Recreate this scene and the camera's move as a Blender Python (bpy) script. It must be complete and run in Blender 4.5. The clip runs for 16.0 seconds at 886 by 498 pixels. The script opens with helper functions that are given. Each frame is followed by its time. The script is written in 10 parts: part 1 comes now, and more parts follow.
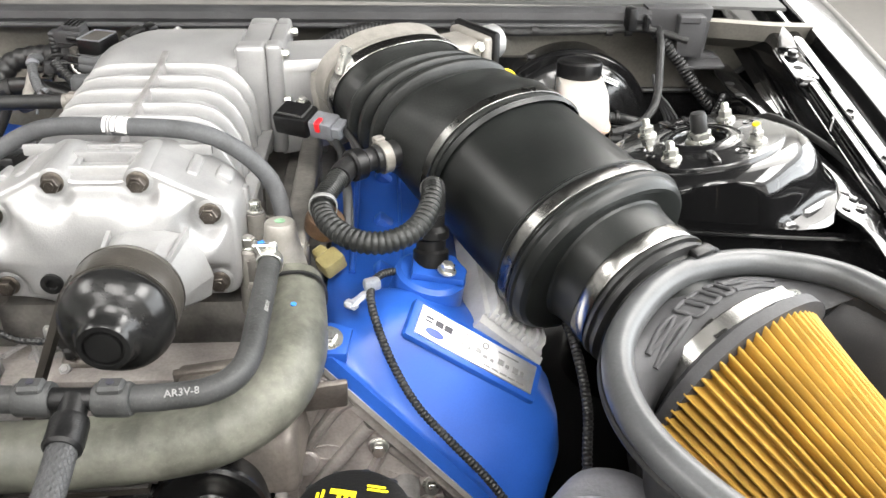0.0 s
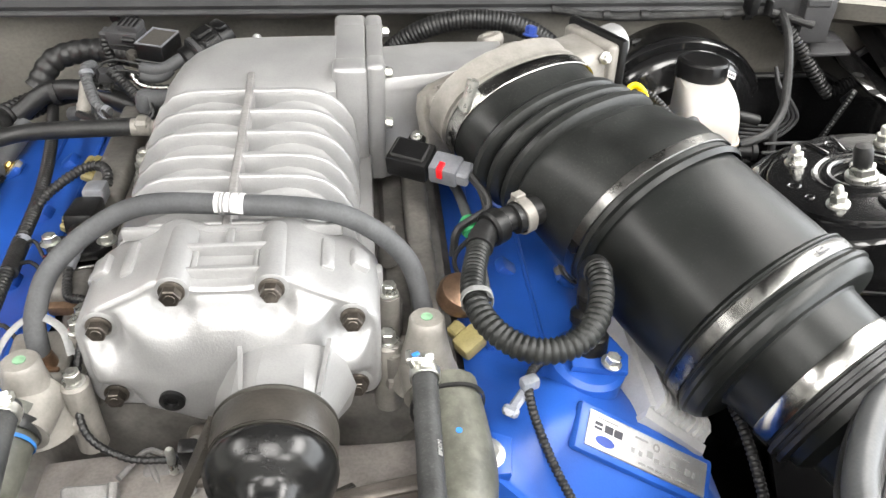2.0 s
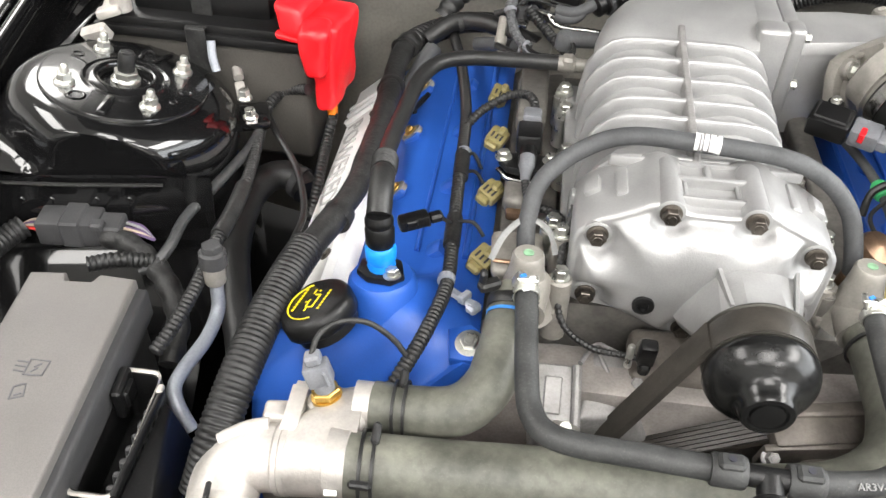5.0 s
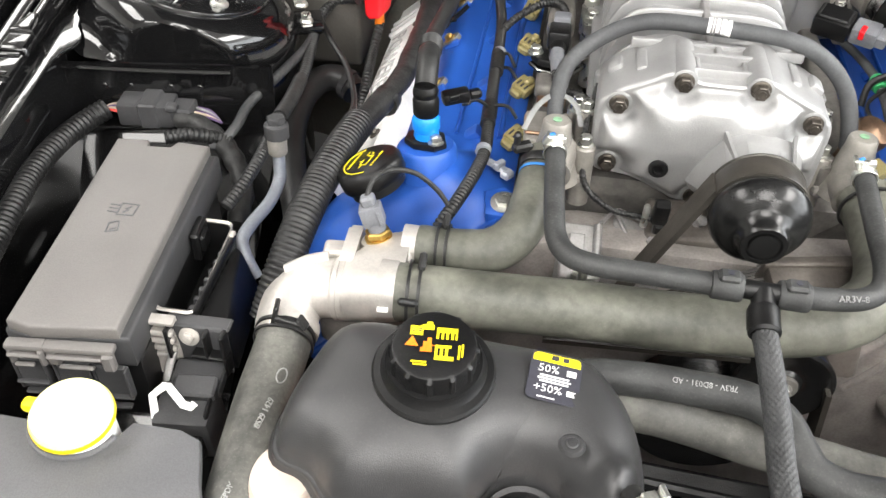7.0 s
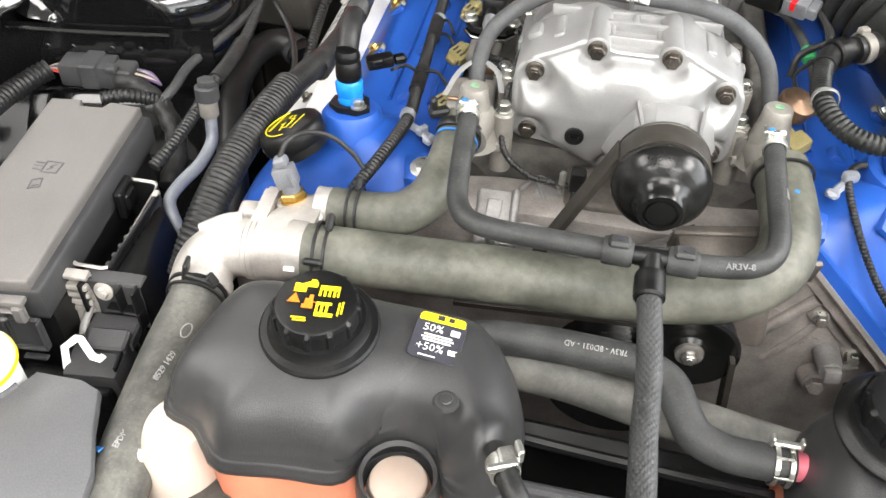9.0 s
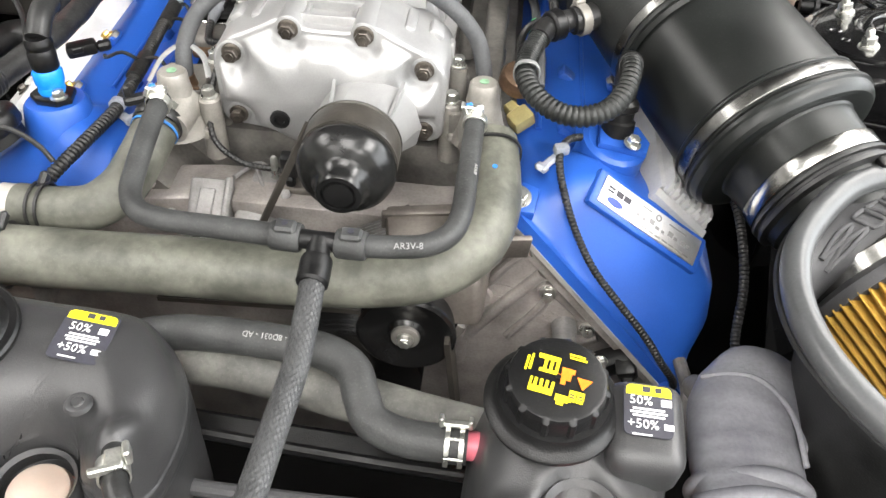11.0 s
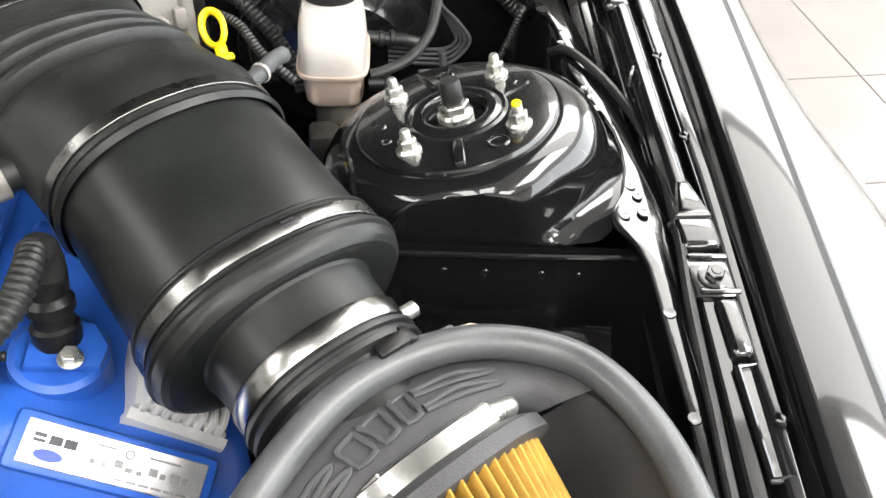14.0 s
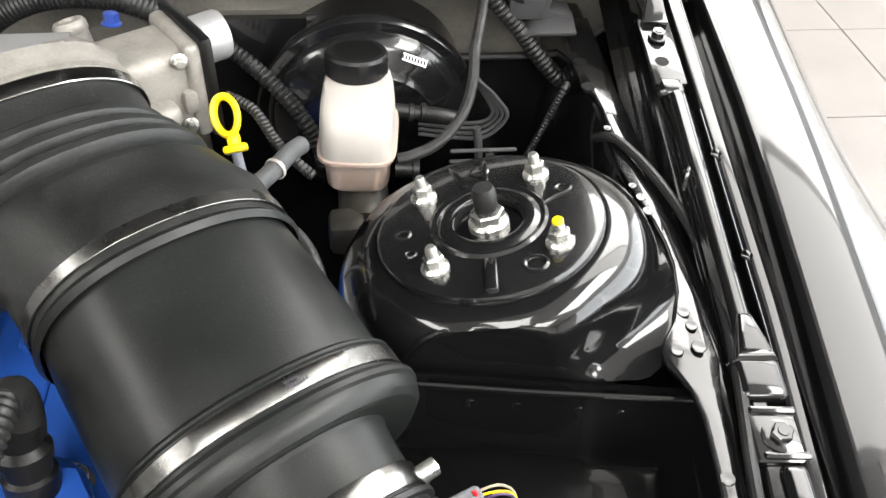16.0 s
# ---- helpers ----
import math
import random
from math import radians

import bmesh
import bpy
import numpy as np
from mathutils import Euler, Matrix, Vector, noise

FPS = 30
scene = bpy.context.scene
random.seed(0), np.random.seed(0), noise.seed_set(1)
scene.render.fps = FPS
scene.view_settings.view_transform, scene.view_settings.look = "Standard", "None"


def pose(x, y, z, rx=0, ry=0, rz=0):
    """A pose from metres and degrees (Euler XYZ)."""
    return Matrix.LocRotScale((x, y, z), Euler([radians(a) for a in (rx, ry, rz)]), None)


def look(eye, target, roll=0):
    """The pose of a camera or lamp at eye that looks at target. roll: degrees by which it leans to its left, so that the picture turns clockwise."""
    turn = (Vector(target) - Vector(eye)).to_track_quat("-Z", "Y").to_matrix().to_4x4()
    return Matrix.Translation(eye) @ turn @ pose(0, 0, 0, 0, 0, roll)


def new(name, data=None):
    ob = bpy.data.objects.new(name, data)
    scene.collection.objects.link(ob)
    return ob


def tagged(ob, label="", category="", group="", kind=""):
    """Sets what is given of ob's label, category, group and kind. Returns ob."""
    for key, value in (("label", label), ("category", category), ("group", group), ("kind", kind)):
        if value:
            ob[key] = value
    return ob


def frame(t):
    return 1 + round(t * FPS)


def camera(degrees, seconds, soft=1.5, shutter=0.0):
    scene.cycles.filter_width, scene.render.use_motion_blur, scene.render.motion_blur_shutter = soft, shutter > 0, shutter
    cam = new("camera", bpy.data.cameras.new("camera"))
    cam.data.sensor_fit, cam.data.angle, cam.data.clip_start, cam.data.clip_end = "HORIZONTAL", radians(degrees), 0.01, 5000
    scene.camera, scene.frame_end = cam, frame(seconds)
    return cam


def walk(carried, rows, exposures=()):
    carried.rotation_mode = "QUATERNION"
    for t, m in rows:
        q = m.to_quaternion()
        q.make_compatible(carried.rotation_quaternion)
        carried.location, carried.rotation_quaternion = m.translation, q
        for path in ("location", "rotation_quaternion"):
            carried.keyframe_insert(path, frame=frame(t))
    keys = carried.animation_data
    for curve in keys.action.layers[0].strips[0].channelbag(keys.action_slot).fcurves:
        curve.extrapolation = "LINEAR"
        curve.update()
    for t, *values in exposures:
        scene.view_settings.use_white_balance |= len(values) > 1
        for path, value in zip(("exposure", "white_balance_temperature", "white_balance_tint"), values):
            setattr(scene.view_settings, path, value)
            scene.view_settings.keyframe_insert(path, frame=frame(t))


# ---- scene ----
cam = camera(54.59, 16.0)
# seconds, x, y, z, yaw, pitch, roll
ROWS = [
    (0, 0.2172, -0.5886, 1.2168, -4.141, -29.818, 1.303),
    (0.5, 0.2449, -0.5262, 1.1863, -3.932, -30.355, 1.237),
    (1, 0.2386, -0.4722, 1.2008, -3.687, -33.710, 0.864),
    (1.5, 0.1893, -0.4436, 1.2587, -4.201, -35.699, 1.034),
    (2, 0.0962, -0.4179, 1.2910, -5.803, -37.545, 1.827),
    (2.5, -0.0161, -0.3997, 1.3081, -7.194, -38.831, 2.992),
    (3, -0.0955, -0.3946, 1.3240, -7.545, -39.934, 3.413),
    (3.5, -0.1459, -0.4049, 1.3467, -1.579, -41.148, 1.542),
    (4, -0.1486, -0.4247, 1.3471, 2.716, -41.280, 0.820),
    (4.5, -0.1439, -0.4650, 1.3456, 5.476, -41.210, 1.567),
    (5, -0.1445, -0.5051, 1.3305, 6.050, -41.417, 2.214),
    (5.2, -0.1479, -0.5211, 1.3279, 6.233, -41.469, 2.230),
    (7.3, -0.1313, -0.6532, 1.3076, 8.645, -42.562, 2.038),
    (7.5, -0.1251, -0.6551, 1.3071, 9.094, -42.905, 2.081),
    (8, -0.1020, -0.6514, 1.3143, 9.652, -43.593, 2.151),
    (8.2, -0.0974, -0.6508, 1.3152, 9.758, -43.689, 2.085),
    (10.3, 0.0899, -0.6152, 1.3074, 7.971, -44.493, 1.802),
    (10.5, 0.1070, -0.6101, 1.3048, 6.896, -44.430, 2.280),
    (11, 0.1405, -0.6018, 1.3033, 3.319, -44.511, 3.530),
    (11.5, 0.1817, -0.5996, 1.2868, -1.041, -44.051, 4.250),
    (12, 0.2270, -0.5986, 1.2824, -4.883, -43.753, 4.225),
    (12.5, 0.2596, -0.5835, 1.2801, -7.621, -43.686, 3.909),
    (13, 0.3304, -0.5109, 1.2707, -8.925, -43.598, 3.239),
    (13.5, 0.3863, -0.4241, 1.2752, -9.871, -43.157, 2.885),
    (14, 0.4200, -0.3481, 1.2676, -10.960, -43.538, 3.290),
    (14.5, 0.4470, -0.2740, 1.2654, -11.016, -43.534, 2.933),
    (15, 0.4556, -0.2320, 1.2778, -10.480, -43.528, 2.666),
    (15.5, 0.4525, -0.2261, 1.2790, -9.341, -43.415, 2.938),
    (16, 0.4352, -0.2437, 1.2811, -8.121, -43.472, 3.122),
]
walk(cam, [(t, pose(x, y, z, 90 + pitch, 0, yaw) @ pose(0, 0, 0, 0, 0, roll)) for t, x, y, z, yaw, pitch, roll in ROWS],
     exposures=[(0, 0.18), (0.6, 0.08), (2.0, 0.08), (3.2, 0.0), (4.5, -0.02), (5.2, 0.0), (7.3, 0.0), (8.2, 0.0), (10.3, 0.15), (12.2, 0.15), (12.6, 0.12), (13.0, -0.06), (13.5, -0.08), (14.2, 0.06), (15.0, 0.05), (15.5, -0.02), (16.0, -0.03)])

# ---- world and light ----
world = bpy.data.worlds.new("world")
world.use_nodes = True
scene.world = world
wn = world.node_tree.nodes
wn["Background"].inputs[0].default_value = (0.85, 0.92, 1.0, 1)
wn["Background"].inputs[1].default_value = 0.35


def area_lamp(name, m, sx, sy, watts, colour):
    data = bpy.data.lights.new(name, "AREA")
    data.shape, data.size, data.size_y, data.energy, data.color = "RECTANGLE", sx, sy, watts, colour
    ob = new(name, data)
    ob.matrix_world = m
    return ob


# x, y, width, length, watts
# last row is an added dim panel that greys the fender's reflection
LIGHT_ROWS = [(-1.6, -3.6, 1.1, 2.3, 50), (1.6, -3.6, 1.1, 2.3, 88), (-2.3, -0.6, 1.1, 2.3, 68), (0.1, -1.9, 1.1, 2.3, 66), (2.3, -0.6, 1.1, 2.3, 140), (-2.2, 2.9, 1.1, 2.3, 52), (0.0, 2.9, 1.1, 2.3, 66), (1.85, 2.9, 2.4, 2.3, 128), (2.05, 1.15, 2.0, 1.05, 12)]
for lx, ly, wide, deep, watts in LIGHT_ROWS:
    area_lamp("ceiling_lamp", pose(lx, ly, 2.93), wide, deep, watts, (1.0, 0.98, 0.95))
area_lamp("window_daylight", look((4.02, 0.28, 1.75), (0, 0.28, 1.75)), 6.8, 2.35, 360, (0.95, 0.98, 1.0))


# ---- materials ----
def material(name, colour, rough=0.5, metal=0.0, vary=0.15, scale=30.0, bump=0.1, grain=400.0, coat=0.0, dark=None, spots=0.0, emit=0.0, trans=0.0, ior=1.45, dust=0.0):
    """A surface with colour that varies at two scales, uneven gloss and fine relief."""
    m = bpy.data.materials.new(name)
    m.use_nodes = True
    nodes, links = m.node_tree.nodes, m.node_tree.links
    b = nodes["Principled BSDF"]
    co = nodes.new("ShaderNodeTexCoord")
    big, fine = nodes.new("ShaderNodeTexNoise"), nodes.new("ShaderNodeTexNoise")
    big.inputs["Scale"].default_value, big.inputs["Detail"].default_value = scale, 5
    fine.inputs["Scale"].default_value, fine.inputs["Detail"].default_value = grain, 3
    for n in (big, fine):
        links.new(co.outputs["Object"], n.inputs["Vector"])
    ramp = nodes.new("ShaderNodeValToRGB")
    lo = dark or tuple(c * (1 - vary) for c in colour)
    hi = tuple(min(1, c * (1 + vary * 0.6)) for c in colour)
    ramp.color_ramp.elements[0].color, ramp.color_ramp.elements[1].color = (*lo, 1), (*hi, 1)
    ramp.color_ramp.elements[0].position, ramp.color_ramp.elements[1].position = 0.32, 0.66
    links.new(big.outputs["Fac"], ramp.inputs["Fac"])
    mix = nodes.new("ShaderNodeMixRGB")
    mix.blend_type = "MULTIPLY"
    mix.inputs["Fac"].default_value = max(0.0, 0.35 + spots)
    fr = nodes.new("ShaderNodeValToRGB")
    fr.color_ramp.elements[0].color, fr.color_ramp.elements[1].color = (0.62, 0.62, 0.62, 1), (1, 1, 1, 1)
    fr.color_ramp.elements[0].position, fr.color_ramp.elements[1].position = 0.35, 0.6
    links.new(fine.outputs["Fac"], fr.inputs["Fac"])
    links.new(ramp.outputs["Color"], mix.inputs["Color1"])
    links.new(fr.outputs["Color"], mix.inputs["Color2"])
    top = mix
    if dust:
        specks, sd, dm, top = nodes.new("ShaderNodeTexNoise"), nodes.new("ShaderNodeMapRange"), nodes.new("ShaderNodeMath"), nodes.new("ShaderNodeMixRGB")
        specks.inputs["Scale"].default_value, specks.inputs["Detail"].default_value = 620, 4
        links.new(co.outputs["Object"], specks.inputs["Vector"])
        sd.inputs["From Min"].default_value, sd.inputs["From Max"].default_value = 0.56, 0.74
        sd.inputs["To Max"].default_value = dust
        links.new(specks.outputs["Fac"], sd.inputs["Value"])
        dm.operation = "MULTIPLY"
        links.new(sd.outputs["Result"], dm.inputs[0])
        links.new(big.outputs["Fac"], dm.inputs[1])
        links.new(dm.outputs["Value"], top.inputs["Fac"])
        links.new(mix.outputs["Color"], top.inputs["Color1"])
        top.inputs["Color2"].default_value = (0.30, 0.29, 0.26, 1)
    links.new(top.outputs["Color"], b.inputs["Base Color"])
    rr = nodes.new("ShaderNodeMapRange")
    rr.inputs["To Min"].default_value, rr.inputs["To Max"].default_value = max(0.02, rough * 0.8), min(1, rough * 1.25)
    links.new(big.outputs["Fac"], rr.inputs["Value"])
    links.new(rr.outputs["Result"], b.inputs["Roughness"])
    b.inputs["Metallic"].default_value = metal
    b.inputs["IOR"].default_value = ior
    if coat:
        b.inputs["Coat Weight"].default_value, b.inputs["Coat Roughness"].default_value = coat, 0.04
    if trans:
        b.inputs["Subsurface Weight"].default_value = trans
        b.inputs["Subsurface Radius"].default_value = (0.02, 0.014, 0.01)
        b.inputs["Subsurface Scale"].default_value = 0.5
    if emit:
        b.inputs["Emission Color"].default_value = (*colour, 1)
        b.inputs["Emission Strength"].default_value = emit
    if bump:
        bp = nodes.new("ShaderNodeBump")
        bp.inputs["Strength"].default_value, bp.inputs["Distance"].default_value = bump, 0.001
        links.new(fine.outputs["Fac"], bp.inputs["Height"])
        links.new(bp.outputs["Normal"], b.inputs["Normal"])
    return m


M = dict(
    paint=material("black_gloss_paint", (0.0048, 0.0048, 0.0051), 0.16, 0, 0.3, 8, 0.02, 300, coat=1.0, spots=-0.33, ior=1.3, dust=0.06),
    rippled=material("rippled_black_paint", (0.0055, 0.0055, 0.0058), 0.13, 0, 0.3, 8, 0.55, 42, coat=0.6, spots=-0.33, ior=1.6),
    strutblack=material("black_plate", (0.006, 0.006, 0.0064), 0.22, 0, 0.3, 30, 0.04, 400, coat=0.8, spots=-0.3, ior=1.45, dust=0.072),
    plastic=material("black_plastic", (0.0065, 0.0065, 0.0068), 0.33, 0, 0.25, 25, 0.25, 900, ior=1.36, dust=0.072),
    plasticgrey=material("charcoal_plastic", (0.05, 0.05, 0.052), 0.5, 0, 0.2, 25, 0.3, 900, ior=1.33, dust=0.12),
    panelgrey=material("matt_grey_panel_plastic", (0.10, 0.10, 0.105), 0.5, 0, 0.12, 14, 0.3, 900, dust=0.12),
    fuse=material("grey_lid_plastic", (0.135, 0.127, 0.121), 0.5, 0, 0.12, 12, 0.2, 900, dust=0.09),
    rubber=material("black_rubber", (0.016, 0.016, 0.0162), 0.40, 0, 0.4, 40, 0.2, 500, ior=1.42, dust=0.108),
    elbow=material("dusty_black_elbow_rubber", (0.0155, 0.0165, 0.0158), 0.38, 0, 0.4, 25, 0.2, 400, ior=1.36, dust=0.12),
    bandgrey=material("dull_steel_band", (0.19, 0.188, 0.18), 0.28, 1.0, 0.25, 60, 0.05, 600),
    rubbergrey=material("grey_rubber_hose", (0.075, 0.077, 0.08), 0.55, 0, 0.25, 35, 0.2, 500, ior=1.33),
    hosedark=material("charcoal_rubber_hose", (0.040, 0.041, 0.041), 0.5, 0, 0.35, 40, 0.25, 420, ior=1.36, dust=0.18),
    rim=material("rubber_edge_trim", (0.062, 0.064, 0.066), 0.33, 0, 0.2, 30, 0.1, 500, dust=0.09),
    dusty=material("dusty_grey_green_rubber", (0.120, 0.120, 0.099), 0.5, 0, 0.3, 26, 0.3, 150, dark=(0.052, 0.053, 0.043), spots=0.22, dust=0.21),
    dustydark=material("dusty_and_shaded_rubber", (0.11, 0.108, 0.098), 0.5, 0, 0.4, 30, 0.2, 260, dark=(0.05, 0.05, 0.047), spots=0.15, ior=1.33, dust=0.36),
    tankblack=material("moulded_black_plastic", (0.036, 0.036, 0.037), 0.34, 0, 0.2, 18, 0.25, 1100, dust=0.072),
    printpale=material("pale_hose_print", (0.36, 0.36, 0.35), 0.6, 0, 0.3, 200, 0.0, 900, spots=0.4),
    duct=material("grey_rubber_duct", (0.175, 0.175, 0.19), 0.45, 0, 0.35, 16, 0.25, 300, dark=(0.11, 0.11, 0.125), dust=0.18),
    intake=material("satin_black_intake", (0.0115, 0.0126, 0.0120), 0.33, 0, 0.45, 12, 0.12, 900, spots=-0.1, ior=1.33, dust=0.05),
    blue=material("blue_paint", (0.016, 0.081, 0.375), 0.40, 0, 0.12, 18, 0.12, 700, spots=-0.2, dust=0.03),
    cast=material("silver_cast_aluminium", (0.355, 0.354, 0.352), 0.40, 0.5, 0.12, 25, 0.2, 700, spots=-0.2),
    castdull=material("worn_cast_aluminium", (0.30, 0.29, 0.285), 0.5, 0.4, 0.2, 60, 0.2, 500),
    # near-white base holds the bright reflection on the left coil plate
    castbright=material("silver_paint_with_sheen", (0.80, 0.80, 0.79), 0.42, 0.1, 0.1, 30, 0.12, 600, spots=-0.25),
    castfin=material("satin_silver_fin_casting", (0.51, 0.51, 0.505), 0.42, 0.3, 0.12, 40, 0.2, 500, spots=-0.2),
    castwarm=material("warm_cast_aluminium", (0.255, 0.240, 0.218), 0.5, 0.25, 0.16, 70, 0.25, 450, spots=-0.1),
    castdark=material("dull_grey_cast_aluminium", (0.37, 0.34, 0.32), 0.48, 0.4, 0.3, 30, 0.25, 400, dust=0.15),
    castbrown=material("brownish_grey_casting", (0.15, 0.133, 0.118), 0.46, 0.4, 0.3, 35, 0.3, 350),
    castdim=material("oily_grey_casting", (0.19, 0.18, 0.165), 0.5, 0.35, 0.35, 40, 0.25, 300),
    castpale=material("pale_cast_housing", (0.46, 0.435, 0.405), 0.42, 0.4, 0.2, 45, 0.25, 400, spots=-0.15),
    zinc=material("zinc_plated_steel", (0.62, 0.62, 0.58), 0.28, 0.9, 0.25, 80, 0.05, 600),
    steel=material("stainless_band", (0.36, 0.355, 0.34), 0.22, 1.0, 0.2, 60, 0.05, 600, spots=-0.2),
    darkbolt=material("dark_bolt_steel", (0.12, 0.105, 0.09), 0.35, 0.8, 0.4, 120, 0.1, 500),
    brass=material("brass", (0.6, 0.4, 0.12), 0.3, 1.0, 0.3, 90, 0.1, 500),
    copper=material("bronze_fitting", (0.27, 0.175, 0.115), 0.35, 0.8, 0.3, 60, 0.1, 500),
    pulley=material("gloss_black_pulley", (0.010, 0.010, 0.010), 0.23, 0.1, 0.3, 30, 0.05, 500, spots=-0.3, dust=0.048),
    drum=material("worn_and_shaded_metal", (0.06, 0.057, 0.05), 0.35, 0.5, 0.3, 30, 0.1, 300),
    belt=material("ribbed_belt_rubber", (0.042, 0.038, 0.033), 0.33, 0, 0.3, 60, 0.2, 500),
    pleat=material("gold_pleat_gauze", (0.47, 0.275, 0.043), 0.45, 0.25, 0.2, 40, 1.0, 1700, spots=0.25),
    yellow=material("yellow_plastic", (0.85, 0.62, 0.005), 0.35, 0, 0.08, 30, 0.05, 600, spots=-0.3),
    yellowprint=material("yellow_print", (0.8, 0.66, 0.01), 0.5, 0, 0.1, 60, 0.0, 600),
    orangeprint=material("orange_print", (0.8, 0.2, 0.01), 0.5, 0, 0.1, 60, 0.0, 600),
    paleyellow=material("pale_yellow_cap", (0.92, 0.88, 0.42), 0.4, 0, 0.05, 30, 0.05, 600),
    red=material("red_plastic", (0.72, 0.012, 0.018), 0.35, 0, 0.15, 20, 0.1, 600, spots=-0.3),
    reservoir=material("milky_white_plastic", (0.385, 0.365, 0.34), 0.38, 0, 0.08, 20, 0.06, 500, trans=0.4, spots=-0.32),
    fluid=material("amber_filled_plastic", (0.40, 0.32, 0.27), 0.38, 0, 0.1, 20, 0.05, 500, trans=0.4, spots=-0.3),
    coolant=material("coolant_filled_pink_plastic", (0.75, 0.27, 0.16), 0.4, 0, 0.12, 25, 0.08, 500, trans=0.4, spots=-0.3),
    pinkneck=material("pink_filled_neck", (0.54, 0.13, 0.17), 0.35, 0, 0.1, 30, 0.05, 500, spots=-0.3),
    pinkpale=material("pale_pink_plastic", (0.56, 0.47, 0.40), 0.4, 0, 0.1, 25, 0.05, 500, trans=0.4, spots=-0.3),
    white=material("white_label", (0.8, 0.8, 0.78), 0.45, 0, 0.05, 50, 0.0, 500, spots=-0.3),
    print=material("white_print", (0.7, 0.7, 0.7), 0.5, 0, 0.1, 80, 0.0, 500),
    greyprint=material("grey_print", (0.2, 0.2, 0.2), 0.5, 0, 0.1, 80, 0.0, 500),
    ink=material("dark_print", (0.03, 0.03, 0.04), 0.5, 0, 0.1, 80, 0.0, 500),
    logoblue=material("dark_blue_print", (0.02, 0.05, 0.25), 0.4, 0, 0.1, 80, 0.0, 500),
    plaque=material("brushed_aluminium_plaque", (0.62, 0.62, 0.63), 0.3, 0.8, 0.12, 60, 0.1, 900),
    bluering=material("bright_blue_plastic", (0.01, 0.24, 0.85), 0.35, 0, 0.1, 40, 0.05, 600),
    khaki=material("khaki_connector_plastic", (0.33, 0.28, 0.12), 0.45, 0, 0.2, 60, 0.1, 600),
    greyconn=material("grey_connector_plastic", (0.16, 0.165, 0.18), 0.45, 0, 0.2, 60, 0.1, 600),
    greensp=material("green_plastic", (0.05, 0.4, 0.14), 0.4, 0, 0.15, 60, 0.05, 600),
    green=material("green_paint_dot", (0.20, 0.36, 0.22), 0.6, 0, 0.3, 120, 0.0, 600),
    cyan=material("blue_paint_dot", (0.03, 0.19, 0.55), 0.6, 0, 0.2, 120, 0.0, 600),
    firewall=material("taupe_sound_pad", (0.205, 0.194, 0.170), 0.8, 0, 0.25, 9, 0.5, 250),
    trayplastic=material("taupe_black_tray_plastic", (0.06, 0.056, 0.05), 0.6, 0, 0.25, 12, 0.4, 500, ior=1.33),
    cowl=material("grey_cowl_plastic", (0.072, 0.073, 0.071), 0.75, 0, 0.2, 15, 0.4, 500),
    tape=material("black_cloth_tape", (0.025, 0.025, 0.025), 0.45, 0, 0.45, 90, 0.6, 250, ior=1.33, dust=0.21),
    tile=material("cream_floor_tile", (0.152, 0.141, 0.133), 0.32, 0, 0.08, 5, 0.05, 200, spots=-0.2),
    grout=material("grey_grout", (0.10, 0.095, 0.088), 0.8, 0, 0.15, 20, 0.3, 200),
    wall=material("white_wall_paint", (0.85, 0.84, 0.82), 0.7, 0, 0.05, 3, 0.1, 150),
    lampwhite=material("lamp_diffuser", (1.0, 0.97, 0.93), 0.5, 0, 0.0, 3, 0.0, 150, emit=5.0),
    braid=material("dark_braided_sleeve", (0.045, 0.046, 0.047), 0.45, 0.1, 0.3, 60, 0.3, 900),
    # near-black; stands for shade in holes and gaps, also the hood's lining
    void=material("near_black", (0.004, 0.004, 0.004), 0.7, 0, 0.4, 12, 0.3, 80, ior=1.33),
    wirewhite=material("tan_wire", (0.4, 0.33, 0.25), 0.5, 0, 0.2, 100, 0.0, 500),
    wirepurple=material("violet_wire", (0.09, 0.055, 0.13), 0.5, 0, 0.2, 100, 0.0, 500),
    wirered=material("red_wire", (0.6, 0.03, 0.02), 0.5, 0, 0.2, 100, 0.0, 500),
    greypaint=material("grey_tube_paint", (0.32, 0.34, 0.38), 0.4, 0.3, 0.15, 40, 0.05, 500),
    tagpaper=material("translucent_tie", (0.22, 0.222, 0.22), 0.4, 0, 0.1, 40, 0.05, 500),
)

# ---- shape helpers ----
ORIGIN = {}


def mesh_object(name, shape, mat, parent=None, label="", sharp=35):
    verts, faces = shape
    org = ORIGIN.get(parent.name, Vector()) if parent else Vector()
    me = bpy.data.meshes.new(name)
    me.from_pydata([(v[0] - org[0], v[1] - org[1], v[2] - org[2]) for v in verts], [], faces)
    me.shade_smooth()
    me.set_sharp_from_angle(angle=radians(sharp))
    me.materials.append(M[mat])
    ob = new(name, me)
    if parent:
        ob.parent = parent
        ORIGIN[ob.name] = org
    if label:
        tagged(ob, label)
    return ob


def part(name, shape, mat, parent, label="", sharp=35):
    return mesh_object(name, shape, mat, parent, label, sharp)


def thing(name, at, label, category, group="", kind=""):
    ob = new(name)
    ob.empty_display_size = 0.02
    ob.location = at
    ORIGIN[ob.name] = Vector(at)
    return tagged(ob, label, category, group, kind)


def joined(*shapes):
    verts, faces = [], []
    for v, f in shapes:
        n = len(verts)
        verts += [tuple(p) for p in v]
        faces += [[i + n for i in g] for g in f]
    return verts, faces


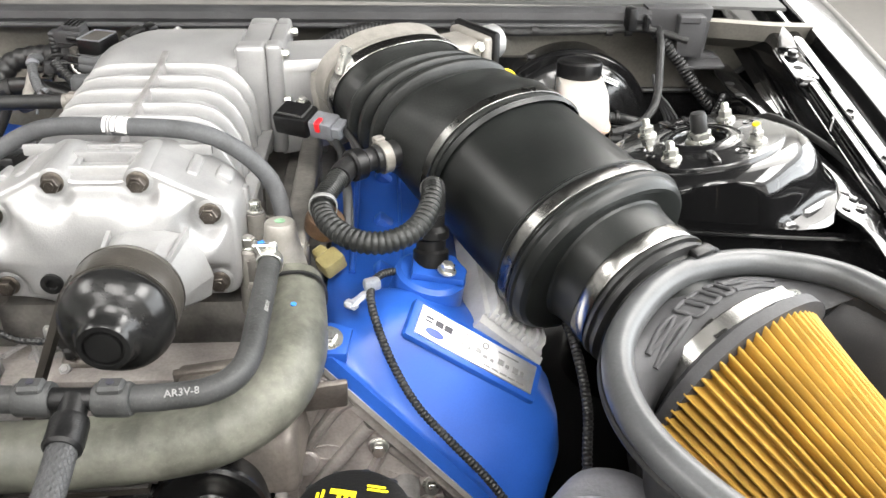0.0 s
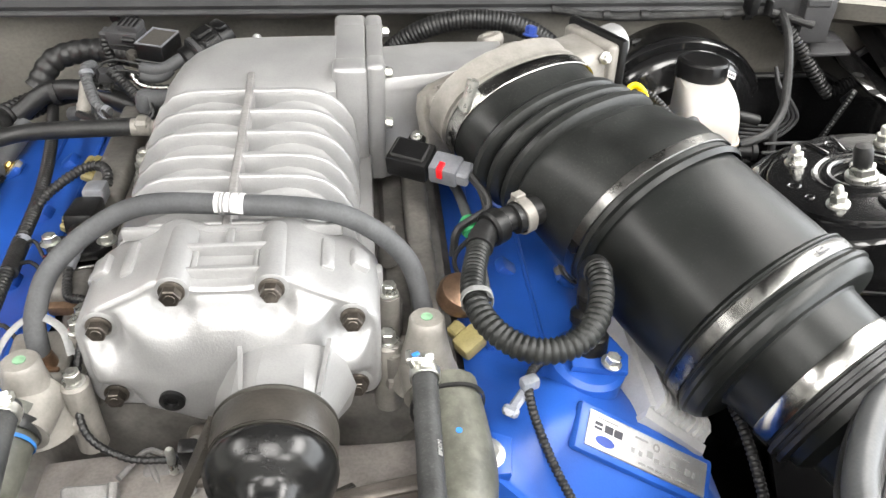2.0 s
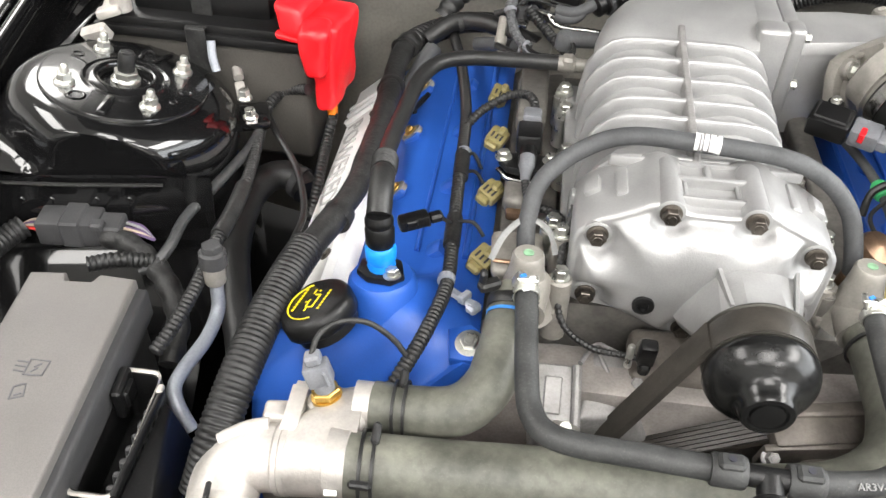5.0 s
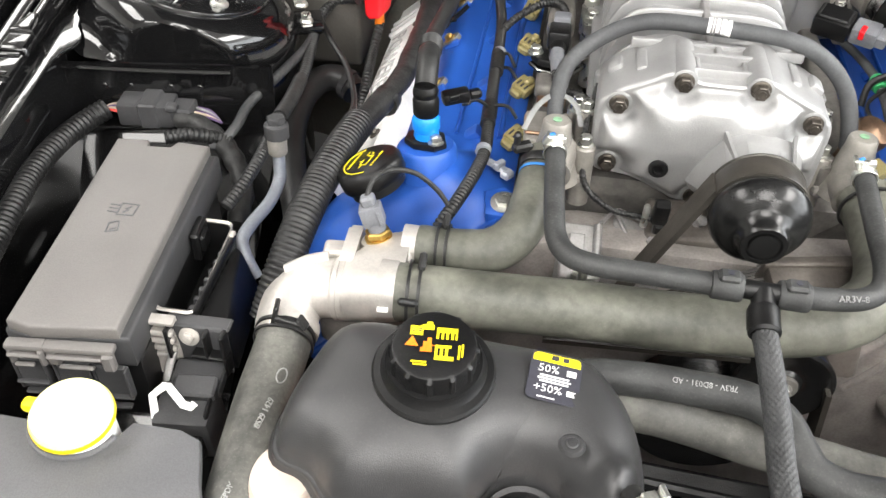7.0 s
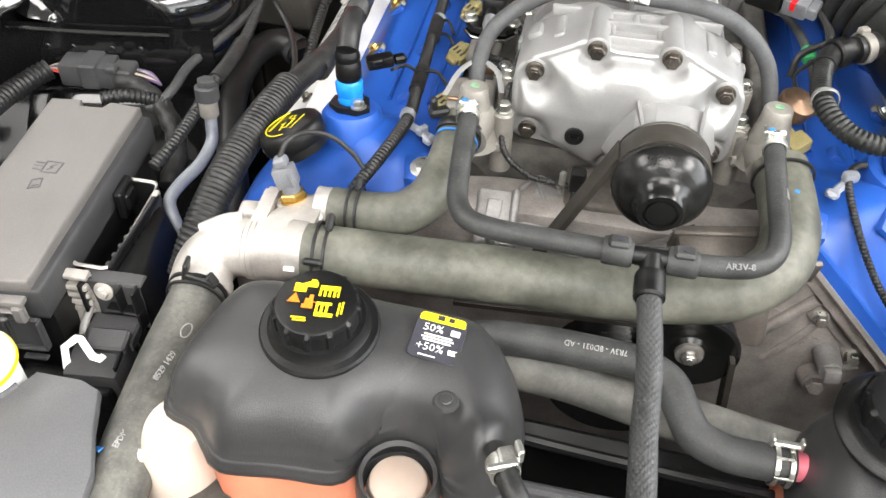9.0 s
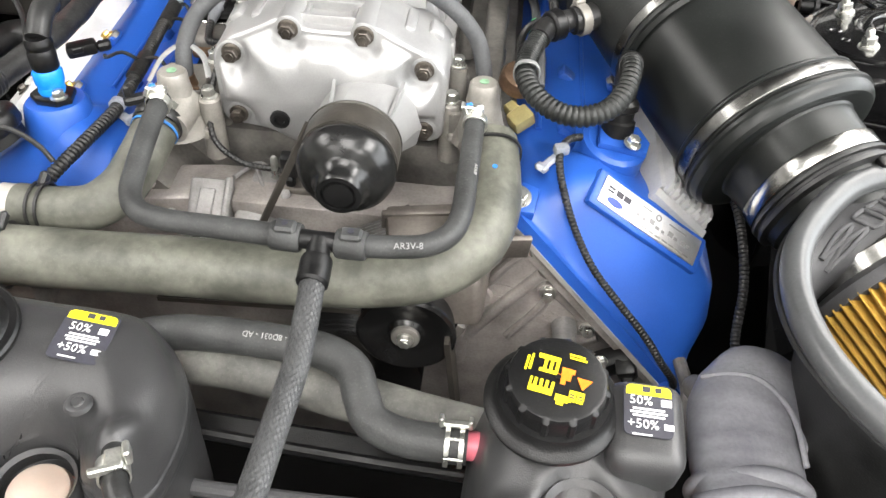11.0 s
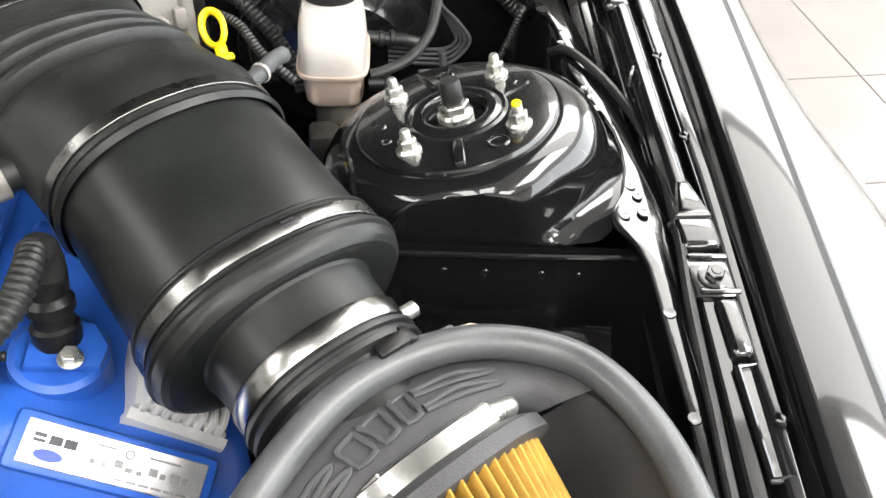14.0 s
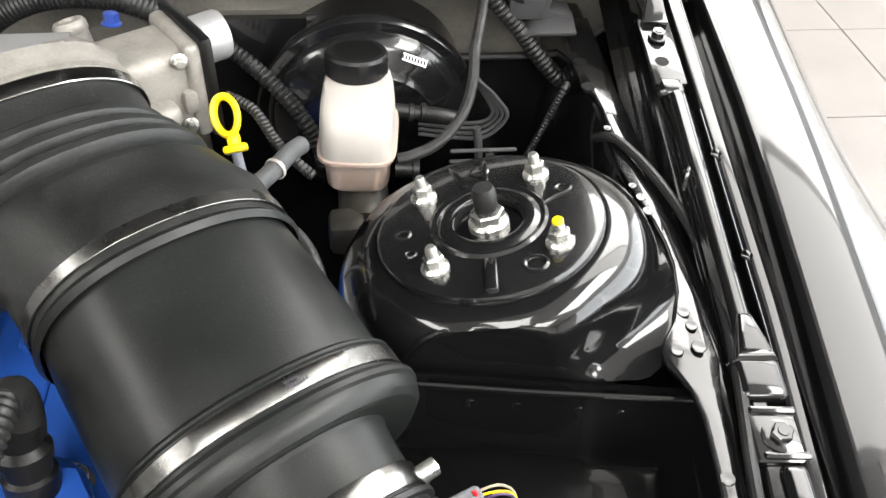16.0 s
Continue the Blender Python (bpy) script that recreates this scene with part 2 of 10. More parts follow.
def moved(shape, m):
    return [tuple(m @ Vector(v)) for v in shape[0]], shape[1]


def bm_shape(bm):
    bm.verts.ensure_lookup_table()
    bm.verts.index_update()
    out = [tuple(v.co) for v in bm.verts], [[v.index for v in f.verts] for f in bm.faces]
    bm.free()
    return out


def aim(at, z, x=(1, 0, 0)):
    """A frame at a place whose z points along z, and x as near x as can be."""
    z = Vector(z).normalized()
    x = Vector(x)
    x = x - z * x.dot(z)
    if x.length < 1e-4:
        x = Vector((0, 1, 0)) - z * z.y
    x.normalize()
    y = z.cross(x)
    m = Matrix((x, y, z)).transposed().to_4x4()
    m.translation = at
    return m


def rbox(size, m=None, bevel=0.002, seg=2, taper=1.0):
    """A box of that size, centred, with rounded edges; taper: the top's share of the bottom."""
    bm = bmesh.new()
    bmesh.ops.create_cube(bm, size=1.0)
    for v in bm.verts:
        k = taper if v.co.z > 0 else 1.0
        v.co = (v.co.x * size[0] * k, v.co.y * size[1] * k, v.co.z * size[2])
    if bevel:
        bmesh.ops.bevel(bm, geom=bm.edges[:], offset=min(bevel, min(size) * 0.45), segments=seg, affect="EDGES", profile=0.5)
    if m is not None:
        bm.transform(m)
    return bm_shape(bm)


def block(corners, bevel=0.004, seg=3):
    """A six-sided lump: four corners below, four above, with rounded edges."""
    bm = bmesh.new()
    v = [bm.verts.new(c) for c in corners]
    for f in ((3, 2, 1, 0), (4, 5, 6, 7), (0, 1, 5, 4), (1, 2, 6, 5), (2, 3, 7, 6), (3, 0, 4, 7)):
        bm.faces.new([v[i] for i in f])
    bmesh.ops.bevel(bm, geom=bm.edges[:], offset=bevel, segments=seg, affect="EDGES", profile=0.5)
    return bm_shape(bm)


def crumple(shape, amp, cuts=6):
    """The shape with soft folds and dents pushed into its faces."""
    bm = bmesh.new()
    v = [bm.verts.new(c) for c in shape[0]]
    for f in shape[1]:
        bm.faces.new([v[i] for i in f])
    long = [e for e in bm.edges if e.calc_length() > 0.012]
    bmesh.ops.subdivide_edges(bm, edges=long, cuts=cuts, use_grid_fill=True)
    bmesh.ops.triangulate(bm, faces=[f for f in bm.faces if len(f.verts) > 4])
    bm.normal_update()
    for p in bm.verts:
        x, y, z = p.co * 95
        fold = abs(math.sin(x * 0.9 + z * 0.55 + 1.3 * math.sin(y * 0.7))) + 0.7 * abs(math.sin(y * 1.1 - z * 0.8 + 0.9 * math.sin(x)))
        p.co += p.normal * amp * (fold - 0.9)
    return bm_shape(bm)


def prism(outline, height, m=None, bevel=0.0015, seg=2, taper=1.0):
    """An outline in x and y, drawn up in z from 0, with its edges rounded."""
    bm = bmesh.new()
    n = len(outline)
    cx, cy = sum(p[0] for p in outline) / n, sum(p[1] for p in outline) / n
    low = [bm.verts.new((x, y, 0)) for x, y in outline]
    top = [bm.verts.new((cx + (x - cx) * taper, cy + (y - cy) * taper, height)) for x, y in outline]
    bm.faces.new(low[::-1])
    bm.faces.new(top)
    for i in range(n):
        bm.faces.new((low[i], low[(i + 1) % n], top[(i + 1) % n], top[i]))
    bmesh.ops.recalc_face_normals(bm, faces=bm.faces[:])
    if bevel:
        rim = [e for e in bm.edges if e.verts[0].co.z == e.verts[1].co.z]
        bmesh.ops.bevel(bm, geom=rim, offset=bevel, segments=seg, affect="EDGES", profile=0.5)
    if m is not None:
        bm.transform(m)
    return bm_shape(bm)


def lathe(profile, m=None, n=32, wave=None, squash=1.0, ring=False):
    """A profile of (radius, height) turned round z. wave(angle, k): a factor on the radius; ring: open in the middle."""
    verts, faces = [], []
    for k, (r, z) in enumerate(profile):
        for i in range(n):
            a = 2 * math.pi * i / n
            q = r * (wave(a, k) if wave else 1.0)
            verts.append((q * math.cos(a), q * squash * math.sin(a), z))
    for k in range(len(profile) - 1):
        for i in range(n):
            j = (i + 1) % n
            faces.append((k * n + i, k * n + j, (k + 1) * n + j, (k + 1) * n + i))
    if profile[0][0] > 1e-6 and not ring:
        faces.append(list(range(n))[::-1])
    if profile[-1][0] > 1e-6 and not ring:
        faces.append([(len(profile) - 1) * n + i for i in range(n)])
    if m is not None:
        verts = [tuple(m @ Vector(v)) for v in verts]
    return verts, faces


def spline(points, step=0.004, closed=False):
    """A smooth line through points, in even steps."""
    p = [Vector(q) for q in points]
    if closed:
        p = [p[-1]] + p + [p[0], p[1]]
    else:
        p = [p[0] * 2 - p[1]] + p + [p[-1] * 2 - p[-2]]
    out = []
    for i in range(1, len(p) - 2):
        a, b, c, d = p[i - 1 : i + 3]
        n = max(2, int((c - b).length / step))
        for k in range(n):
            t = k / n
            out.append(0.5 * (2 * b + (c - a) * t + (2 * a - 5 * b + 4 * c - d) * t * t + (3 * b - a - 3 * c + d) * t**3))
    if not closed:
        out.append(p[-2])
    return out


def sweep(points, radius, n=14, step=0.004, rib=None, swell=None, flat=1.0, up=(0, 0, 1), helix=None, smooth=True, caps=True):
    """A tube along points. rib: pitch and depth of rings; swell(s, total): a factor on the radius; flat: height over width; helix: count, pitch, depth of a braid."""
    if rib:
        step = min(step, rib[0] / 6)
    line = spline(points, step) if smooth else [Vector(q) for q in points]
    verts, faces, s = [], [], 0.0
    total = sum((b - a).length for a, b in zip(line, line[1:]))
    t0 = (line[1] - line[0]).normalized()
    nrm = Vector(up) - t0 * t0.dot(Vector(up))
    if nrm.length < 1e-3:
        nrm = Vector((1, 0, 0)) - t0 * t0.x
    nrm.normalize()
    for k, p in enumerate(line):
        t = (line[min(k + 1, len(line) - 1)] - line[max(k - 1, 0)]).normalized()
        nrm = (nrm - t * nrm.dot(t)).normalized()
        side = t.cross(nrm)
        if k:
            s += (p - line[k - 1]).length
        r = radius * (swell(s, total) if swell else 1.0)
        if rib:
            r -= rib[1] * (0.5 - 0.5 * math.cos(2 * math.pi * s / rib[0])) ** 1.6
        for i in range(n):
            a = 2 * math.pi * i / n
            q = r
            if helix:
                q += helix[2] * max(math.sin(helix[0] * a + 2 * math.pi * s / helix[1]), math.sin(helix[0] * a - 2 * math.pi * s / helix[1]))
            verts.append(tuple(p + side * (q * math.cos(a)) + nrm * (q * flat * math.sin(a))))
    for k in range(len(line) - 1):
        for i in range(n):
            j = (i + 1) % n
            faces.append((k * n + i, k * n + j, (k + 1) * n + j, (k + 1) * n + i))
    if caps:
        faces.append(list(range(n))[::-1])
        faces.append([(len(line) - 1) * n + i for i in range(n)])
    return verts, faces


def loft(rings, cap0=True, cap1=True, closed=True):
    """A skin over rings of equal length."""
    n = len(rings[0])
    verts = [tuple(v) for r in rings for v in r]
    faces = []
    for k in range(len(rings) - 1):
        for i in range(n if closed else n - 1):
            j = (i + 1) % n
            faces.append((k * n + i, k * n + j, (k + 1) * n + j, (k + 1) * n + i))
    if cap0:
        faces.append(list(range(n))[::-1])
    if cap1:
        faces.append([(len(rings) - 1) * n + i for i in range(n)])
    return verts, faces


def sheet(f, us, vs, thick=None):
    """A surface f(u, v); thick: an offset vector that gives it a back."""
    verts = [tuple(f(u, v)) for u in us for v in vs]
    n, m = len(us), len(vs)
    faces = [(i * m + j, (i + 1) * m + j, (i + 1) * m + j + 1, i * m + j + 1) for i in range(n - 1) for j in range(m - 1)]
    if thick is not None:
        k = len(verts)
        verts += [tuple(Vector(v) + Vector(thick)) for v in verts]
        faces += [tuple(i + k for i in g)[::-1] for g in faces]
        edge = [i * m for i in range(n)] + [(n - 1) * m + j for j in range(1, m)] + [i * m + m - 1 for i in range(n - 2, -1, -1)] + [j for j in range(m - 2, 0, -1)]
        faces += [(a, b, b + k, a + k) for a, b in zip(edge, edge[1:] + edge[:1])]
    return verts, faces


def steps(a, b, n):
    return [a + (b - a) * i / n for i in range(n + 1)]


def ease(x, a, b):
    t = max(0.0, min(1.0, (x - a) / (b - a)))
    return t * t * (3 - 2 * t)


def table(x, rows):
    """A value read between rows of (x, value)."""
    if x <= rows[0][0]:
        return rows[0][1]
    for (a, p), (b, q) in zip(rows, rows[1:]):
        if x <= b:
            t = (x - a) / (b - a)
            return p + (q - p) * t
    return rows[-1][1]


def oval(m, a, b, n=40, power=2.0):
    out = []
    for i in range(n):
        t = 2 * math.pi * i / n
        c, s = math.cos(t), math.sin(t)
        out.append(m @ Vector((a * math.copysign(abs(c) ** (2 / power), c), b * math.copysign(abs(s) ** (2 / power), s), 0)))
    return out


def writing(name, text, size, m, mat, parent, thick=0.0002, squeeze=1.0):
    """Letters lying in the x-y plane of m, as a mesh."""
    cu = bpy.data.curves.new(name, "FONT")
    cu.body, cu.size, cu.extrude, cu.align_x, cu.align_y, cu.resolution_u = text, size, thick, "CENTER", "CENTER", 2
    tmp = bpy.data.objects.new(name, cu)
    scene.collection.objects.link(tmp)
    me = bpy.data.meshes.new_from_object(tmp.evaluated_get(bpy.context.evaluated_depsgraph_get()))
    shape = [tuple(m @ Vector((v.co.x * squeeze, v.co.y, v.co.z))) for v in me.vertices], [tuple(p.vertices) for p in me.polygons]
    bpy.data.objects.remove(tmp)
    return part(name, shape, mat, parent)


def bars(rows, m, high):
    """Thin printed bars (x, y, width, height) lying in the x-y plane of m."""
    out = []
    for x, y, w, h in rows:
        out.append(moved(([(x, y, 0), (x + w, y, 0), (x + w, y + h, 0), (x, y + h, 0), (x, y, high), (x + w, y, high), (x + w, y + h, high), (x, y + h, high)],
                          [(3, 2, 1, 0), (4, 5, 6, 7), (0, 1, 5, 4), (1, 2, 6, 5), (2, 3, 7, 6), (3, 0, 4, 7)]), m))
    return joined(*out)


def hexagon(r):
    return [(r * math.cos(math.pi / 3 * i), r * math.sin(math.pi / 3 * i)) for i in range(6)]


def bolt_shape(m, r=0.006, head=0.005, flange=1.45):
    """A flanged hexagon head on the x-y plane of m."""
    return joined(lathe([(r * flange, 0), (r * flange, 0.0012), (r * 1.05, 0.002)], m, 20), prism(hexagon(r), head, m @ pose(0, 0, 0.0015), 0.0006, 1),
                  lathe([(r * 0.55, head + 0.0016), (r * 0.5, head + 0.0022)], m, 12))


def stud_shape(m, r=0.0075):
    """A flanged nut with a stud standing out of it."""
    return joined(lathe([(r * 1.35, 0), (r * 1.35, 0.002), (r * 1.05, 0.004)], m, 22), prism(hexagon(r), 0.008, m @ pose(0, 0, 0.003), 0.0008, 1))


def band_shape(at, axis, ra, rb, width, lift=0.0012, x=(1, 0, 0), n=56, power=2.25):
    """A flat metal band round an oval tube."""
    m = aim(at, axis, x)
    w = width / 2
    rings = [oval(m @ pose(0, 0, z), ra + o, rb + o, n, power) for z, o in ((-w, 0), (-w, lift), (-w * 0.9, lift * 1.3), (w * 0.9, lift * 1.3), (w, lift), (w, 0))]
    return loft(rings, False, False)


def rounded(w, h, r):
    """A rectangle with round corners, anticlockwise from its right side."""
    out = []
    for sx, sy, a0 in ((1, 1, 0), (-1, 1, 90), (-1, -1, 180), (1, -1, 270)):
        for k in range(5):
            a = radians(a0 + 22.5 * k)
            out.append((sx * (w / 2 - r) + r * math.cos(a), sy * (h / 2 - r) + r * math.sin(a)))
    return out


# ---- the showroom ----
floor_slab = tagged(mesh_object("floor", rbox((14, 14, 0.1), pose(0, 0.5, -0.058), 0), "grout"), "grey grout bed under cream floor tiles", "floor", kind="structure")
tile_mesh = None
for i in range(9):
    for j in range(11):
        tx, ty = 0.35 + i * 0.4575, -1.9 + j * 0.4575
        if tile_mesh is None:
            tl = part("tile", rbox((0.454, 0.454, 0.012), None, 0.0015, 1), "tile", floor_slab)
            tile_mesh = tl.data
        else:
            tl = new("tile", tile_mesh)
            tl.parent = floor_slab
        tl.location = (tx, ty, -0.002)
for nm, m, size in (("wall_north", pose(0, 6.1, 1.5), (12.4, 0.2, 3.2)), ("wall_south", pose(0, -6.1, 1.5), (12.4, 0.2, 3.2)),
                    ("wall_east_low", pose(4.1, 0, 0.2), (0.2, 12, 0.6)), ("wall_east_high", pose(4.1, 0, 3.05), (0.2, 12, 0.1)), ("wall_east_front", pose(4.1, -4.6, 1.75), (0.2, 2.8, 2.5)), ("wall_east_rear", pose(4.1, 4.9, 1.75), (0.2, 2.2, 2.5)), ("wall_west", pose(-6.1, 0, 1.5), (0.2, 12, 3.2))):
    tagged(mesh_object(nm, rbox(size, m, 0), "wall"), "plain white painted showroom wall", "wall", kind="structure")
window = thing("window_1", (4.1, 0.3, 0.5), "wide white framed showroom window full of daylight", "window", kind="structure")
for wy in (-3.2, -1.46, 0.28, 2.02, 3.76):
    part("window_frame", rbox((0.12, 0.07, 2.5), pose(4.1, wy, 1.75), 0.004, 1), "white", window)
for wz in (0.53, 2.97):
    part("window_sill", rbox((0.12, 7.0, 0.06), pose(4.1, 0.28, wz), 0.004, 1), "white", window)
tagged(mesh_object("ceiling", rbox((12.4, 12.4, 0.2), pose(0, 0, 3.1), 0), "wall"), "plain white showroom ceiling", "ceiling", kind="structure")
for lx, ly, wide, deep, watts in LIGHT_ROWS:
    lamp = thing("ceiling_light", (lx, ly, 3.0), "unseen white tray ceiling light with a long diffuser", "ceiling light", "ceiling lights")
    part("frame", rbox((wide + 0.1, deep + 0.08, 0.05), pose(lx, ly, 2.975), 0.004, 1), "white", lamp)
    part("diffuser", rbox((wide, deep, 0.01), pose(lx, ly, 2.946), 0.002, 1), "lampwhite", lamp)

# ---- car body ----
car = thing("car_body", (0, 0, 0.45), "gloss black car body with its engine bay open", "car")
TOWER = Vector((0.5275, 0.190, 0.8910))
PLATE_UP = Vector((-0.21, 0.115, 1.0)).normalized()


def mirrored(shape, side, out=0.0):
    """The shape, or its mirror image for the left side, moved outwards there."""
    if side > 0:
        return shape
    return [(-x - out, y, z) for x, y, z in shape[0]], [f[::-1] for f in shape[1]]


INNER = [(0, 0), (0.006, 0.0008), (0.012, 0.003), (0.018, 0.0075), (0.0235, 0.0145), (0.027, 0.023), (0.029, 0.034), (0.030, 0.05), (0.031, 0.08), (0.034, 0.14), (0.038, 0.25)]
FLARE = [(0, 0), (0.006, 0.0008), (0.012, 0.003), (0.018, 0.0075), (0.0235, 0.0145), (0.027, 0.023), (0.0295, 0.036), (0.0318, 0.050), (0.038, 0.0605), (0.049, 0.066), (0.065, 0.068)]
OUTER = [(0, 0), (0.006, 0.0006), (0.013, 0.0025), (0.021, 0.007), (0.028, 0.014), (0.034, 0.023), (0.039, 0.032), (0.044, 0.042), (0.050, 0.050), (0.058, 0.056), (0.075, 0.060)]


def tower_shape():
    """The strut tower: a tilted round top with a soft shoulder, falling steeply to the bay and meeting the apron flange outside."""
    rows, m = [[] for _ in range(5 + 2 * len(INNER))], aim(TOWER - PLATE_UP * 0.004, PLATE_UP)
    for i in range(120):
        a = 2 * math.pi * i / 120
        c, s = math.cos(a), math.sin(a)
        w = ease(c, 0.55, 0.95)
        v = ease(c, 0.08, 0.52) * (1 - w) * (s < 0)
        pts = [m @ Vector((r * c, r * s, 0)) for r in (0.0, 0.05, 0.071, 0.077, 0.080)]
        prof = [(p[0] * (1 - w - v) + q[0] * w + f[0] * v, p[1] * (1 - w - v) + q[1] * w + f[1] * v) for p, q, f in zip(INNER, OUTER, FLARE)]
        fine = [prof[0]]
        for p, q in zip(prof, prof[1:]):
            fine += [((p[0] + q[0]) / 2, (p[1] + q[1]) / 2), q]
        for q, dz in fine[1:]:
            p = m @ Vector(((0.080 + q) * c, (0.080 + q) * s, 0))
            p.z -= dz
            p.x = min(p.x, 0.658)
            p.y = max(p.y, 0.087 - 0.166 * (p.x - 0.56))
            pts.append(p)
        for k, row in enumerate(rows[: len(pts)]):
            row.append(pts[k])
    return loft([r for r in rows if r], False, False)


def fender_x(y):
    return 0.720 + 0.09 * (y - 0.1)


def edge_x(y):
    """The fender's inner edge, which bows away from the gutter's line."""
    return table(y, ((-0.9, 0.600), (-0.3, 0.663), (-0.06, 0.695), (0.02, 0.7055), (0.11, 0.7175), (0.22, 0.7315), (0.3, 0.740), (0.46, 0.7525), (0.95, 0.775)))


def fender_z(y):
    return 0.885 + 0.122 * (y - 0.1)


def strip(profile, y0=-0.9, y1=0.9, n=48, straight=False):
    """A body pressing that runs along the bay: a profile of (x, z), straight or beside the fender's edge."""
    if straight:
        return sheet(lambda y, k: (profile[k][0] + 0.085 * min(0, y - 0.03), y, profile[k][1] + sag(y)), steps(y0, y1, n), range(len(profile)))
    return sheet(lambda y, k: ((edge_x(y) if profile[k][0] > -0.013 else min(fender_x(y), edge_x(y) + 0.004)) + profile[k][0], y, fender_z(y) + profile[k][1]), steps(y0, y1, n), range(len(profile)))


def sag(y):
    """How far the apron's top falls towards the nose."""
    return 0.12 * min(0, y - 0.08)


def along(dx, y, dz):
    return (fender_x(y) + dx, y, fender_z(y) + dz)


APRON = [(0.600, 0.42), (0.618, 0.60), (0.630, 0.72), (0.642, 0.82), (0.646, 0.850), (0.649, 0.8585), (0.653, 0.861), (0.671, 0.862), (0.675, 0.860), (0.677, 0.852), (0.678, 0.79)]
GUTTER = [(-0.070, -0.06), (-0.052, -0.055), (-0.050, -0.022), (-0.048, -0.014), (-0.044, -0.010), (-0.036, -0.010), (-0.033, -0.013), (-0.0315, -0.022), (-0.029, -0.0225), (-0.027, -0.015), (-0.025, -0.0075), (-0.022, -0.006), (-0.016, -0.006), (-0.0135, -0.009), (-0.012, -0.028), (-0.004, -0.031), (-0.0015, -0.027), (0.0, -0.02)]
FENDER = [(0.0005, -0.04), (0.0, -0.006), (0.001, -0.001), (0.0035, 0.0012), (0.009, 0.0026), (0.018, 0.0036), (0.030, 0.0040), (0.042, 0.0036), (0.050, 0.0024), (0.0545, 0.0010), (0.0565, -0.0004), (0.060, -0.0028), (0.068, -0.0085), (0.080, -0.019), (0.094, -0.036), (0.108, -0.062), (0.122, -0.105), (0.134, -0.17), (0.142, -0.30), (0.13, -0.55)]


def fender_shape():
    """The fender's crown, with a crest line; forward of the strut the flank swells over the wheel."""
    def f(y, k):
        dx, dz = FENDER[k]
        swell = 1 + 0.55 * ease(dx, 0.056, 0.12) * (1 - ease(y, 0.02, 0.34))
        return (edge_x(y) + dx * swell, y, fender_z(y) + dz * (1 - 0.25 * (swell - 1)))
    return sheet(f, steps(-0.9, 0.95, 72), range(len(FENDER)))


